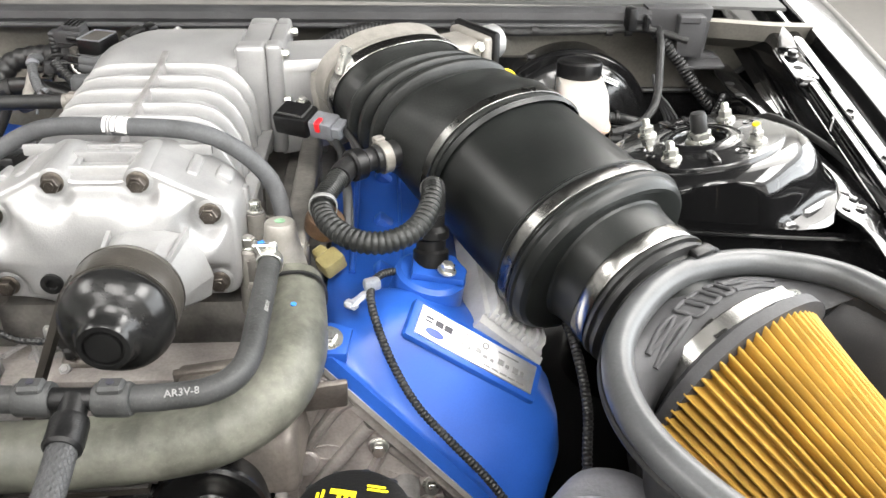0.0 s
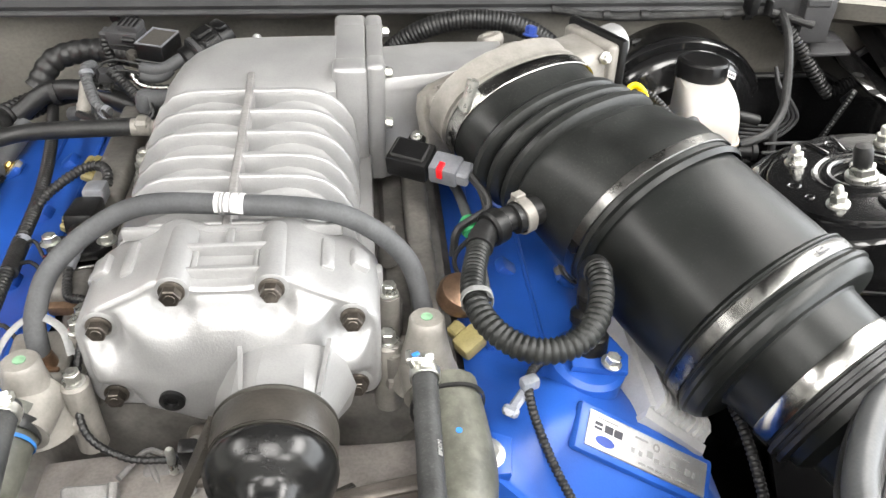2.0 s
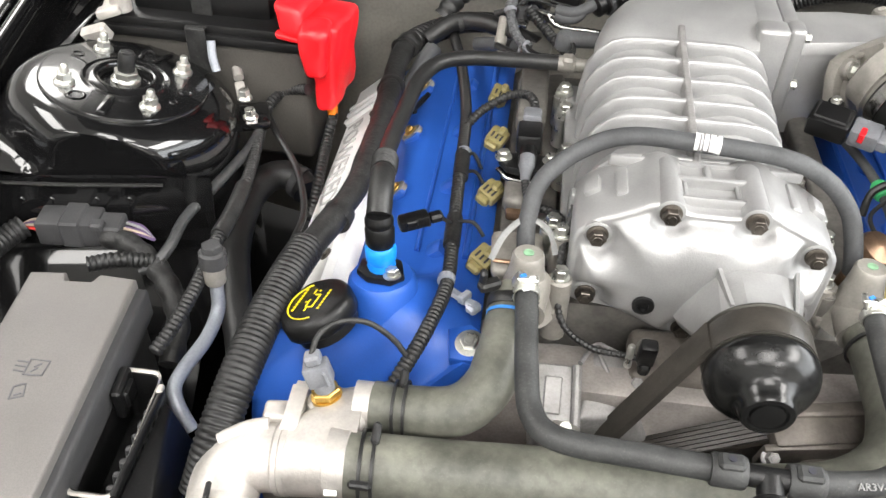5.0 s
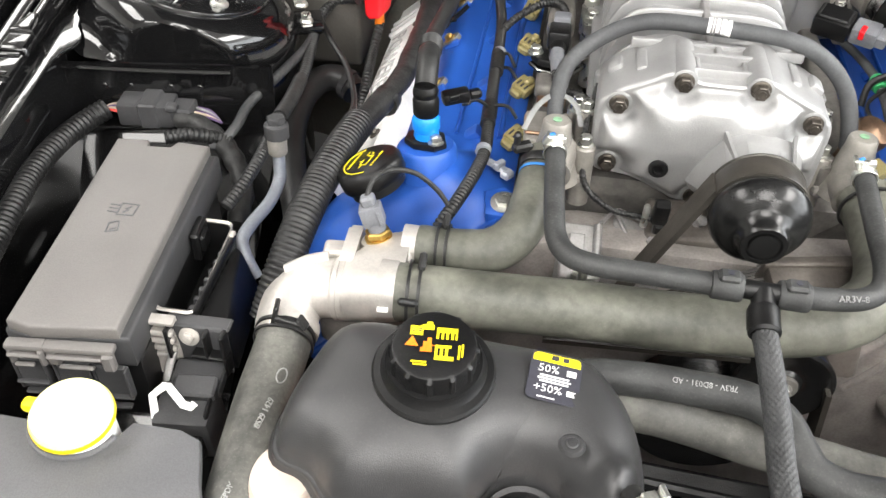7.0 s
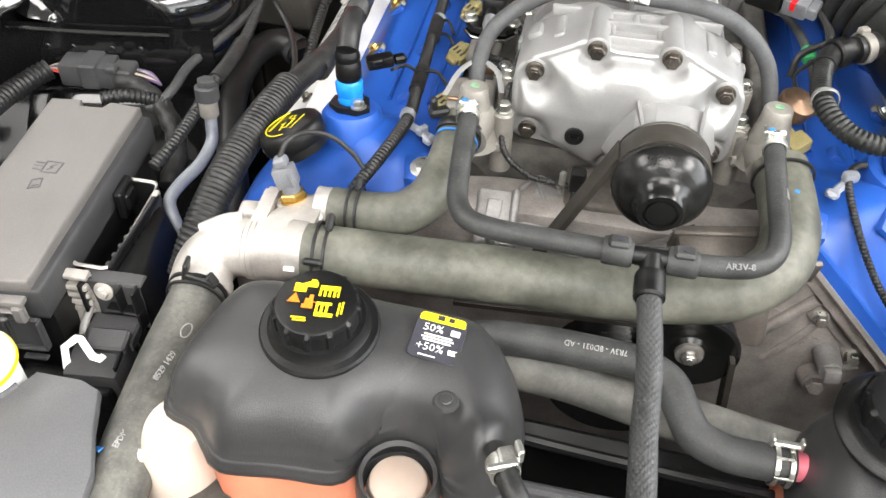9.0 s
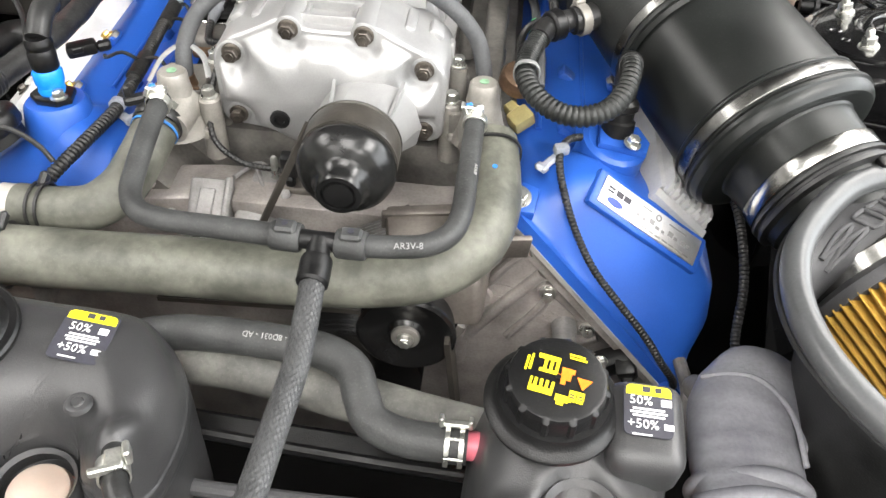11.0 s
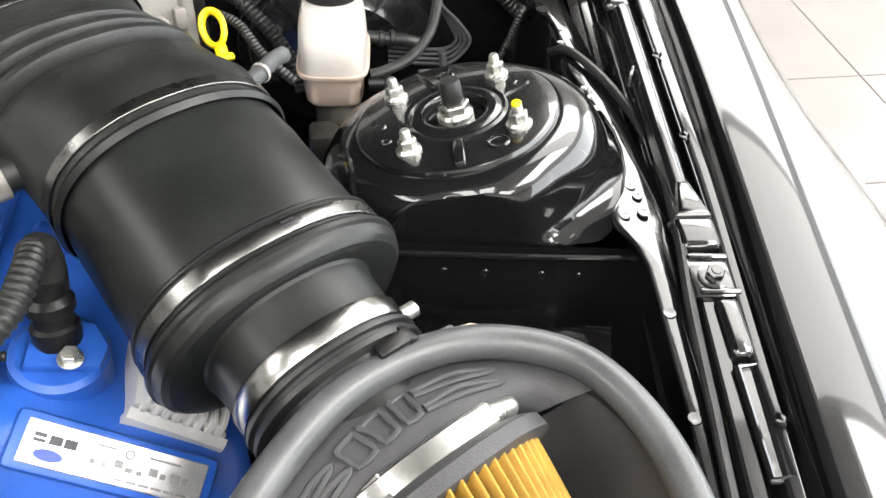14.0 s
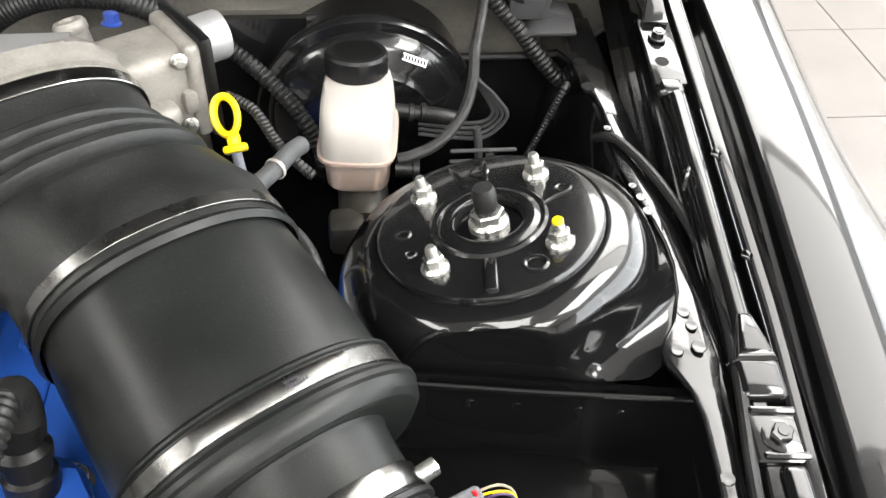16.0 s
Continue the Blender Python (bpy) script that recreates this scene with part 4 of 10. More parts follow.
for y, z in ((0.284, 0.949), (0.387, 0.943), (0.281, 0.90)):
    part("flange_bolt", bolt_shape(aim((0.1095, y, z), (1, 0, 0)), 0.005, 0.006), "zinc", sc)
part("plenum_knob", lathe([(0.004, -0.01), (0.004, 0.004), (0.002, 0.006)], pose(-0.006, 0.344, 0.954), 12), "cast", sc)

# drive belt from the pulley down to the crank side
belt = thing("drive_belt", (-0.02, -0.07, 0.76), "ribbed black rubber drive belt round the pulley", "belt")


def belt_run(a, b, width=0.034, thick=0.005, grooves=8):
    a, b = Vector(a), Vector(b)
    d = (b - a).normalized()
    nrm = d.cross(Vector((0, 1, 0))).normalized()
    ring = []
    for i in range(grooves * 2 + 1):
        ring.append((-width / 2 + width * i / (grooves * 2), thick / 2 - (0.0013 if i % 2 else 0)))
    ring += [(-w, -h) for w, h in ring]
    return loft([[p + Vector((0, w, 0)) + nrm * h for w, h in ring] for p in (a, b)])


low = Vector((-0.065, -0.0785, 0.753))
hub = Vector((AXIS_X, -0.0785, AXIS_Z))
gap = low - hub
turn = math.atan2(gap.z, gap.x) - math.acos(0.0385 / gap.length)
top = hub + Vector((math.cos(turn), 0, math.sin(turn))) * 0.0385
part("left_run", belt_run(top, low + (low - top) * 0.35, 0.025), "belt", belt, sharp=20)
part("right_run", belt_run((0.078, -0.068, 0.8085), (-0.05, -0.068, 0.734)), "belt", belt, sharp=20)
part("wrap", lathe([(0.036, -0.0115), (0.0383, -0.0115), (0.0386, -0.010), (0.0386, 0.010), (0.0383, 0.0115), (0.036, 0.0115)], aim((AXIS_X, -0.0785, AXIS_Z), (0, -1, 0)), 64), "belt", belt)

# grey bypass hose bowed over the housing
hose = thing("bypass_hose", (0, 0.07, 0.87), "grey rubber hose bowed over the supercharger", "hose")
part("tube", sweep([(-0.133, 0.022, 0.868), (-0.134, 0.035, 0.893), (-0.126, 0.062, 0.913), (-0.098, 0.082, 0.932), (-0.06, 0.086, 0.948), (0.0, 0.078, 0.952), (0.06, 0.072, 0.950), (0.095, 0.069, 0.935), (0.12, 0.066, 0.908), (0.130, 0.054, 0.878), (0.132, 0.046, 0.858)], 0.0074, 18), "rubbergrey", hose)
part("paper_tag", sweep([(-0.011, 0.0795, 0.9525), (0.009, 0.0771, 0.9525)], 0.0077, 18, smooth=False), "white", hose, "white printed paper tag")
part("tag_print", joined(*[sweep([(x, 0.0785, 0.9525), (x + 0.0015, 0.0783, 0.9525)], 0.0079, 18, smooth=False) for x in (-0.008, -0.0055, -0.001, 0.0045)]), "greyprint", hose)
for e in ((-0.133, 0.022, 0.862), (0.132, 0.047, 0.853)):
    part("end_fitting", lathe([(0.010, -0.012), (0.0105, 0.0), (0.009, 0.004), (0.0082, 0.010)], pose(*e), 24), "copper", hose, "bronze pipe fitting")
part("cable_tie", sweep([(-0.160, 0.006, 0.872), (-0.150, 0.022, 0.888), (-0.134, 0.034, 0.895), (-0.116, 0.028, 0.889), (-0.109, 0.016, 0.875)], 0.0028, 8, flat=0.18), "tagpaper", hose, "pale translucent cable tie")

# ---- blue valve covers ----
IN, UP_N = Vector((0.163, 0, 0.815)), Vector((0.66, 0, 0.752))
SLOPE = Vector((0.752, 0, -0.66))
MID = [(0, 0), (0.004, 0.012), (0.012, 0.018), (0.042, 0.033), (0.052, 0.045), (0.064, 0.060), (0.075, 0.066), (0.13, 0.070), (0.18, 0.066), (0.205, 0.05), (0.22, 0.02), (0.225, 0)]
NOSE = [(0, 0), (0.004, 0.014), (0.012, 0.026), (0.028, 0.055), (0.04, 0.066), (0.06, 0.072), (0.11, 0.078), (0.16, 0.081), (0.19, 0.074), (0.212, 0.054), (0.224, 0.02), (0.228, 0)]


def bank(u, y, h):
    p = IN + SLOPE * u + UP_N * h
    return Vector((p.x, y, p.z))


def cover_height(u, y):
    k = ease(y, 0.0, 0.05)
    h = table(u, NOSE) * (1 - k) + table(u, MID) * k
    edge = -0.058 - 0.27 * u
    start = -0.012 - 0.16 * u
    fall = ease(y, edge + 0.004, start)
    flangeh = 0.010
    if y < start:
        h = flangeh + (h - flangeh) * (fall ** 0.8 if h > flangeh else 1)
    return h


def cover_shape(rear=0.43):
    us = [0, 0.002, 0.004, 0.008, 0.012, 0.02, 0.028, 0.034, 0.04, 0.046, 0.052, 0.058, 0.064, 0.07, 0.076, 0.09, 0.105, 0.12, 0.135, 0.15, 0.165, 0.18, 0.19, 0.2, 0.206, 0.212, 0.218, 0.222, 0.225, 0.228]
    vs = steps(0, 1, 70)

    def f(u, v):
        edge = -0.06 - 0.27 * u
        y = edge + (rear - edge) * v**1.5
        return bank(u, y, cover_height(u, y))

    rim = [bank(u, -0.06 - 0.27 * u, -0.004) for u in us]
    top = sheet(f, us, vs)
    skirt = loft([[f(u, 0) for u in us], rim], False, False, closed=False)
    return joined(top, skirt)


shells = {}
for side, nm in ((-1, "left"), (1, "right")):
    vc = thing("valve_cover", (side * 0.25, 0.15, 0.76), "blue painted cast valve cover with bolted flange", "valve cover", "blue valve covers")
    shells[side] = vc
    part("shell", mirrored(cover_shape(0.36 if side > 0 else 0.43), side), "blue", vc, sharp=60)
    ear = (prism([(-0.012, -0.014), (0.014, -0.012), (0.018, 0.016), (0.0, 0.022), (-0.014, 0.012)], 0.014, aim((0.169, -0.045, 0.812), (0.1, -0.2, 1)), 0.003, 2),
                 prism([(-0.012, -0.012), (0.012, -0.012), (0.014, 0.014), (-0.012, 0.014)], 0.012, aim(bank(0.214, -0.112, -0.004), UP_N), 0.003, 2))
    for shape in ear:
        part("bolt_ear", mirrored(shape, side), "blue", vc)
    part("ear_bolt", mirrored(bolt_shape(aim((0.169, -0.045, 0.826), (0.1, -0.25, 1)), 0.0075, 0.005, 1.6), side), "zinc", vc, "zinc flange bolt")
    part("step_rib", mirrored(joined(sweep([bank(0.05, 0.07, 0.0435), bank(0.05, 0.2, 0.0425), bank(0.05, 0.42, 0.0425)], 0.0022, 8), sweep([bank(0.012, 0.06, 0.019), bank(0.012, 0.4, 0.019)], 0.003, 8)), side), "blue", vc)
    for y in (0.055, 0.15, 0.25, 0.345):
        part("boss", mirrored(rbox((0.02, 0.022, 0.008), aim(bank(0.072, y, 0.066), UP_N), 0.003, 2), side), "blue", vc)
        part("rib_boss", mirrored(rbox((0.022, 0.02, 0.014), aim(bank(0.04, y + 0.02, 0.03), UP_N), 0.005, 2), side), "blue", vc)
        # dark oval disc on the boss, colouring in the pocket's shade
        part("boss_pocket_disc", mirrored(lathe([(0.0125, -0.004), (0.0125, 0.0012), (0.011, 0.0018), (0.0, 0.0016)], aim(bank(0.072, y, 0.0695), UP_N), 22, squash=0.72), side), "castdim", vc)
        part("boss_bolt", mirrored(bolt_shape(aim(bank(0.072, y, 0.0712), UP_N), 0.0052, 0.004, 1.4), side), "brass" if side < 0 else "zinc", vc)
    # ribbed silver coil cover beside it
    plate = thing("coil_cover", (side * 0.31, 0.18, 0.80), "silver ribbed coil cover along the blue valve cover", "coil cover", "silver coil covers")
    lo, hi = (0.098, 0.165)
    body = loft([[bank(u, y, h) for u, h in ((lo, 0.068), (lo, 0.090), (lo + 0.006, 0.096), (hi - 0.006, 0.096), (hi, 0.090), (hi, 0.068))] for y in (-0.002 if side > 0 else 0.008, 0.004 if side > 0 else 0.014, 0.38)])
    part("plate", mirrored(body, side), "castfin" if side > 0 else "castbright", plate)
    if side < 0:
        for k in range(3):
            y = 0.312 + k * 0.014
            part("rib", mirrored(loft([[bank(u, y + dy, h) for dy, h in ((-0.004, 0.094), (-0.0025, 0.100), (0.0025, 0.100), (0.004, 0.094))] for u in (lo + 0.006, hi - 0.003)]), side), "castbright", plate)
    else:
        for k in range(8):
            u = lo + 0.005 + k * 0.0078
            part("fin", loft([[bank(u + du, y, h) for du, h in ((-0.0022, 0.090), (-0.0016, top), (0.0016, top), (0.0022, 0.090))] for y, top in ((-0.006, 0.091), (-0.002, 0.100), (0.004, 0.1025), (0.36, 0.1025))]), "castfin", plate)
        part("front_lip", loft([[bank(u, y, h) for y, h in ((-0.004, 0.070), (-0.009, 0.073), (-0.009, 0.084), (-0.004, 0.089))] for u in (lo - 0.002, lo + 0.004, hi - 0.004, hi + 0.002)]), "castfin", plate)

# raised lettering of the plate beside the loom
plate_l = [o for o in bpy.data.objects if o.name.startswith("coil_cover")][0]
lm = aim((-bank(0.144, 0.20, 0.0962).x, 0.20, bank(0.144, 0.20, 0.0962).z), (-UP_N.x, 0, UP_N.z), (0, -1, 0))
# letters in duller silver; the relief's grey shading is their colour
writing("raised_word", "POWERED BY", 0.034, lm, "castfin", plate_l, 0.0008, 0.95)
for y in (0.05, 0.28):
    part("clip_bolt", mirrored(bolt_shape(aim(bank(0.108, y, 0.097), UP_N), 0.0045, 0.004), -1), "darkbolt", plate_l)

# plaque on the right valve cover
plq = thing("name_plaque", (0.285, -0.03, 0.805), "brushed aluminium plaque on the blue valve cover", "plaque")
pu = (Vector((0.331, -0.034, 0.776)) - Vector((0.2375, -0.026, 0.834))).normalized()
pn = pu.cross((Vector((0.2375, -0.019, 0.8385)) - Vector((0.2375, -0.039, 0.8255))).normalized()).normalized()
pm = aim(Vector((0.2845, -0.034, 0.8025)) + pn * 0.004, pn, pu)
part("backing", rbox((0.125, 0.036, 0.010), pm @ pose(0, 0, -0.005), 0.004, 2), "blue", plq)
part("plate", rbox((0.111, 0.026, 0.0016), pm @ pose(0, 0, 0.0005), 0.0006, 1), "plaque", plq)
part("emblem", joined(bars([(-0.050, 0.0035, 0.007, 0.0025), (-0.050, 0.0005, 0.007, 0.002), (-0.041, 0.0005, 0.0075, 0.0055), (-0.0325, 0.0005, 0.0075, 0.0055)], pm @ pose(0, 0, 0.0013), 0.0002)), "ink", plq)
part("oval_badge", lathe([(0.0085, 0), (0.0085, 0.0003)], pm @ pose(-0.039, -0.006, 0.0013), 24, squash=0.42), "logoblue", plq)
random.seed(4)
part("small_print", bars([(-0.052 + 0.002, 0.0085, 0.02, 0.001), (-0.014, 0.007, 0.012, 0.0014), (0.018, 0.007, 0.02, 0.0014)] + [(-0.016 + k * 0.0072, -0.0035 + random.uniform(-0.001, 0.001), random.uniform(0.003, 0.006), random.uniform(0.002, 0.0055)) for k in range(9)] + [(-0.008 + k * 0.008, -0.010, 0.0065, 0.0014) for k in range(7)], pm @ pose(0, 0, 0.0013), 0.0002), "greyprint", plq)
part("centre_ring", lathe([(0.0018, 0), (0.0032, 0), (0.0032, 0.0004), (0.0018, 0.0004)], pm @ pose(0.006, 0.0065, 0.0013), 16, ring=True), "greyprint", plq)

# ---- timing cover, valley and block ----
eng = thing("engine_block", (0, 0.1, 0.50), "dull grey cast engine block with bolted timing cover", "engine")
tc = [(-0.32, 0.64), (-0.30, 0.665), (-0.175, 0.79), (-0.10, 0.80), (0.10, 0.80), (0.158, 0.806), (0.20, 0.765), (0.255, 0.71), (0.315, 0.655), (0.325, 0.63), (0.31, 0.45), (-0.31, 0.45)]
part("timing_cover", prism(tc, 0.05, Matrix(((1, 0, 0, 0), (0, 0, -1, -0.008), (0, 1, 0, 0), (0, 0, 0, 1))), 0.004, 2), "castdark", eng, "dull grey cast timing cover")
for pts, r in (([(0.136, -0.060, 0.655), (0.165, -0.060, 0.702), (0.200, -0.060, 0.752)], 0.006), ([(0.130, -0.057, 0.62), (0.131, -0.058, 0.70), (0.150, -0.058, 0.765), (0.160, -0.058, 0.79)], 0.009), ([(0.226, -0.058, 0.64), (0.240, -0.058, 0.66), (0.262, -0.058, 0.672)], 0.006), ([(0.207, -0.058, 0.735), (0.230, -0.058, 0.711), (0.252, -0.058, 0.688)], 0.0045)):
    part("cast_rib", sweep(pts, r, 12), "castdark", eng)
part("gasket_edge", loft([[Vector((x, y - 0.27 * 1.33 * (x - 0.163), z)) for y, dz in ((-0.061, 0), (-0.061, -0.007), (-0.045, -0.007), (-0.045, 0)) for z in (0.8145 - 0.878 * (x - 0.163) + dz,)] for x in steps(0.166, 0.330, 10)]), "castpale", eng)
for x, y, z, r in ((0.161, -0.062, 0.793, 0.0105), (0.207, -0.062, 0.732, 0.0095), (0.250, -0.062, 0.689, 0.0095), (0.131, -0.066, 0.699, 0.0115), (0.226, -0.070, 0.651, 0.0125)):
    part("cover_boss", lathe([(r * 1.25, -0.03), (r * 1.1, -0.006), (r, 0), (r * 0.88, 0.002)], aim((x, y, z), (0, -1, 0.18)), 24), "castdark", eng)
    part("cover_bolt", bolt_shape(aim((x, y - 0.002, z), (0, -1, 0.18)), 0.0058 if r < 0.012 else 0.0085, 0.008, 1.3), "zinc" if 0.2 < x < 0.26 and r < 0.012 else "castdark", eng)
part("square_boss", joined(lathe([(0.0125, -0.035), (0.011, -0.004), (0.0105, 0.0)], aim((0.2285, -0.088, 0.688), (0, -1, 0.15)), 24), rbox((0.015, 0.015, 0.010), aim((0.2285, -0.092, 0.6885), (0, -1, 0.15), (1, 0, 0.15)), 0.0025, 2)), "castdull", eng, "square headed cast plug")
part("lower_boss", joined(lathe([(0.012, -0.03), (0.0095, -0.004), (0.009, 0.0)], aim((0.132, -0.0735, 0.698), (0, -1, 0.2)), 22), lathe([(0.014, -0.03), (0.012, -0.008), (0.010, -0.006)], aim((0.146, -0.070, 0.716), (0, -1, 0.2)), 22)), "castdark", eng)
part("cast_web", joined(sweep([(0.150, -0.0585, 0.73), (0.172, -0.0585, 0.765), (0.186, -0.0585, 0.776)], 0.005, 10), sweep([(0.176, -0.0585, 0.66), (0.20, -0.0585, 0.70), (0.214, -0.0585, 0.732)], 0.0045, 10)), "castdark", eng)
random.seed(21)
part("cast_number", bars([(0.0055 * k + random.uniform(0, 0.001), 0.006 * r, 0.0035, 0.0042) for k in range(5) for r in range(3)], aim((0.197, -0.0584, 0.690), (0, -1, 0), (0.9, 0, -0.45)), 0.0006), "castdark", eng)
part("small_bolt", bolt_shape(aim((0.258, -0.09, 0.675), (0, -1, 0.5)), 0.005, 0.006), "darkbolt", eng)
part("oval_mark", sweep([(0.165 + 0.013 * math.cos(k * math.pi / 8), -0.0585, 0.722 + 0.0075 * math.sin(k * math.pi / 8)) for k in range(17)], 0.0008, 6), "castdark", eng)
part("block", joined(rbox((0.40, 0.42, 0.22), pose(0, 0.22, 0.63), 0.01, 2), rbox((0.30, 0.40, 0.12), pose(0, 0.22, 0.75), 0.01, 2)), "castdim", eng)
for side in (-1, 1):
    part("cylinder_head", mirrored(loft([[bank(u, y, h) for u, h in ((-0.004, -0.012), (0.224, -0.012), (0.23, -0.16), (-0.01, -0.12))] for y in (-0.045, 0.43)]), side), "castdim", eng)
    part("head_front", mirrored(loft([[bank(u, y - 0.24 * u * (y < -0.01), h) for u, h in ((0.0, -0.006), (0.222, -0.006), (0.222, -0.020), (0.0, -0.020))] for y in (-0.050, 0.0)]), side), "castdark", eng)
valley = [rbox((0.055, 0.36, 0.05), pose(sx * 0.128, 0.22, 0.795, 0, sx * 10, 0), 0.006, 2) for sx in (-1, 1)]
for shape in valley:
    part("manifold_runner", shape, "castdim", eng)
part("manifold_front", rbox((0.22, 0.05, 0.07), pose(0, 0.045, 0.785), 0.01, 2), "castdim", eng)
part("front_bracket", joined(rbox((0.07, 0.05, 0.03), pose(-0.005, -0.015, 0.798, 18, -4, 0), 0.008, 3), rbox((0.09, 0.035, 0.016), pose(0.105, -0.07, 0.808, 15, 0, 12), 0.005, 2)), "castbrown", eng, "grey cast bracket below the supercharger")
for k in range(2):
    part("bracket_fin", rbox((0.13, 0.006, 0.030), pose(0.120, -0.060 - 0.022 * k, 0.806 - 0.012 * k, 15, 0, 10), 0.002, 2), "castbrown", eng)
part("side_casting", block([(0.088, -0.125, 0.74), (0.15, -0.125, 0.74), (0.155, -0.06, 0.75), (0.088, -0.06, 0.75), (0.092, -0.115, 0.785), (0.145, -0.11, 0.785), (0.15, -0.06, 0.79), (0.090, -0.06, 0.795)], 0.008), "castbrown", eng)
part("pump_bracket", joined(block([(-0.115, -0.090, 0.750), (-0.077, -0.090, 0.750), (-0.077, -0.030, 0.750), (-0.119, -0.030, 0.750), (-0.114, -0.085, 0.784), (-0.079, -0.085, 0.785), (-0.080, -0.040, 0.811), (-0.118, -0.042, 0.812)], 0.004), sweep([(-0.0805, -0.086, 0.786), (-0.0815, -0.062, 0.800), (-0.0825, -0.042, 0.811)], 0.004, 10), rbox((0.014, 0.030, 0.003), pose(-0.100, -0.064, 0.7985, 30, 0, 0), 0.001, 1)), "castdull", eng, "pale cast pump bracket")
part("web_plate", joined(block([(-0.080, -0.074, 0.745), (-0.012, -0.062, 0.740), (-0.012, -0.020, 0.740), (-0.080, -0.020, 0.745), (-0.079, -0.074, 0.785), (-0.030, -0.062, 0.780), (-0.031, -0.024, 0.802), (-0.066, -0.013, 0.806)], 0.004), sweep([(-0.080, -0.038, 0.8105), (-0.067, -0.013, 0.807), (-0.054, -0.016, 0.806), (-0.032, -0.024, 0.803)], 0.0022, 8), sweep([(-0.067, -0.014, 0.806), (-0.050, -0.044, 0.794), (-0.032, -0.060, 0.782)], 0.0022, 8)), "castdull", eng)
part("black_plug", joined(rbox((0.014, 0.012, 0.026), pose(-0.030, -0.035, 0.828, 10, 0, 0), 0.003, 2), rbox((0.009, 0.008, 0.012), pose(-0.030, -0.037, 0.812, 10, 0, 0), 0.002, 1)), "plastic", eng)
part("dowel", lathe([(0.0032, 0), (0.0032, 0.022), (0.002, 0.024)], pose(-0.043, -0.036, 0.812), 12), "zinc", eng)
part("spacer_tube", lathe([(0.0085, -0.03), (0.0085, 0.0), (0.0125, 0.001), (0.0128, 0.004), (0.010, 0.006)], aim((-0.0895, -0.089, 0.7865), (0, 0.5, 0.85)), 24), "zinc", eng)
for x, y, z in ((-0.034, -0.040, 0.796), (0.008, -0.022, 0.812), (0.062, -0.100, 0.80)):
    part("bracket_bolt", bolt_shape(aim((x, y, z), (0.1, -0.6, 0.8)), 0.005, 0.007), "castdull", eng)
part("valley_lead", sweep([(-0.098, 0.05, 0.90), (-0.105, 0.01, 0.87), (-0.10, -0.02, 0.84), (-0.075, -0.03, 0.822), (-0.045, -0.03, 0.817), (-0.03, -0.032, 0.816)], 0.003, 8, rib=(0.004, 0.0006)), "rubber", eng)
part("knock_sensor", joined(lathe([(0.008, 0), (0.008, 0.016), (0.006, 0.02)], aim((-0.03, -0.018, 0.805), (0.1, -0.2, 1)), 16)), "castdim", eng)

idl = thing("idler_pulley", (0.0865, -0.14, 0.739), "black idler pulley with a zinc centre bolt", "pulley")
part("wheel", lathe([(0.010, 0.004), (0.0135, 0.0065), (0.0165, 0.003), (0.027, 0.0025), (0.031, 0.005), (0.040, 0.0065), (0.0428, 0.0045), (0.0432, 0.002), (0.0405, 0.0005), (0.0405, -0.020), (0.0432, -0.0215), (0.0432, -0.024), (0.036, -0.025)], aim((0.0865, -0.133, 0.740), (0, -1, 0.04)), 64), "pulley", idl)
part("hub", lathe([(0.013, 0.002), (0.012, 0.008), (0.009, 0.009)], aim((0.0865, -0.134, 0.740), (0, -1, 0.04)), 28), "castdim", idl)
part("bolt", bolt_shape(aim((0.0865, -0.1415, 0.7405), (0, -1, 0.04)), 0.0062, 0.006, 1.3), "zinc", idl)
part("bracket", joined(rbox((0.03, 0.06, 0.03), pose(0.084, -0.09, 0.735), 0.006, 2), rbox((0.02, 0.04, 0.06), pose(0.115, -0.09, 0.70, 0, 30, 0), 0.005, 2)), "castdim", idl)
crank = thing("lower_pulley", (0.02, -0.12, 0.64), "ribbed black lower drive pulley", "pulley")
part("wheel", lathe([(0.02, 0.002), (0.05, 0.006), (0.062, 0.010)] + [(0.066 - 0.003 * (k % 2), 0.008 - 0.003 * k) for k in range(14)] + [(0.05, -0.04)], aim((0.035, -0.12, 0.66), (0, -1, 0)), 56), "pulley", crank)
part("hub", lathe([(0.02, 0.0), (0.018, 0.012), (0.0, 0.013)], aim((0.035, -0.12, 0.66), (0, -1, 0)), 28), "castdim", crank)
part("centre_bolt", bolt_shape(aim((0.035, -0.132, 0.66), (0, -1, 0)), 0.009, 0.008, 1.3), "darkbolt", crank)
lbelt = thing("accessory_belt", (0.12, -0.135, 0.70), "thin black accessory belt beside the idler", "belt")
part("right_run", belt_run((0.122, -0.135, 0.745), (0.145, -0.135, 0.55), 0.026), "belt", lbelt)
part("upper_run", belt_run((0.05, -0.135, 0.775), (-0.12, -0.135, 0.765), 0.026), "belt", lbelt)


# ---- air intake on the right ----
AXP, AXD = Vector((0.353, 0.084, 0.879)), Vector((0.510, -0.820, -0.256)).normalized()
AXX = Vector((0.85, 0.527, 0.0))


def on_axis(s, dx=0.0, dy=0.0):
    m = aim(AXP + AXD * s, AXD, AXX)
    return m @ Vector((dx, dy, 0))


def axis_frame(s, tip=0.0):
    return aim(AXP + AXD * s, AXD, AXX)


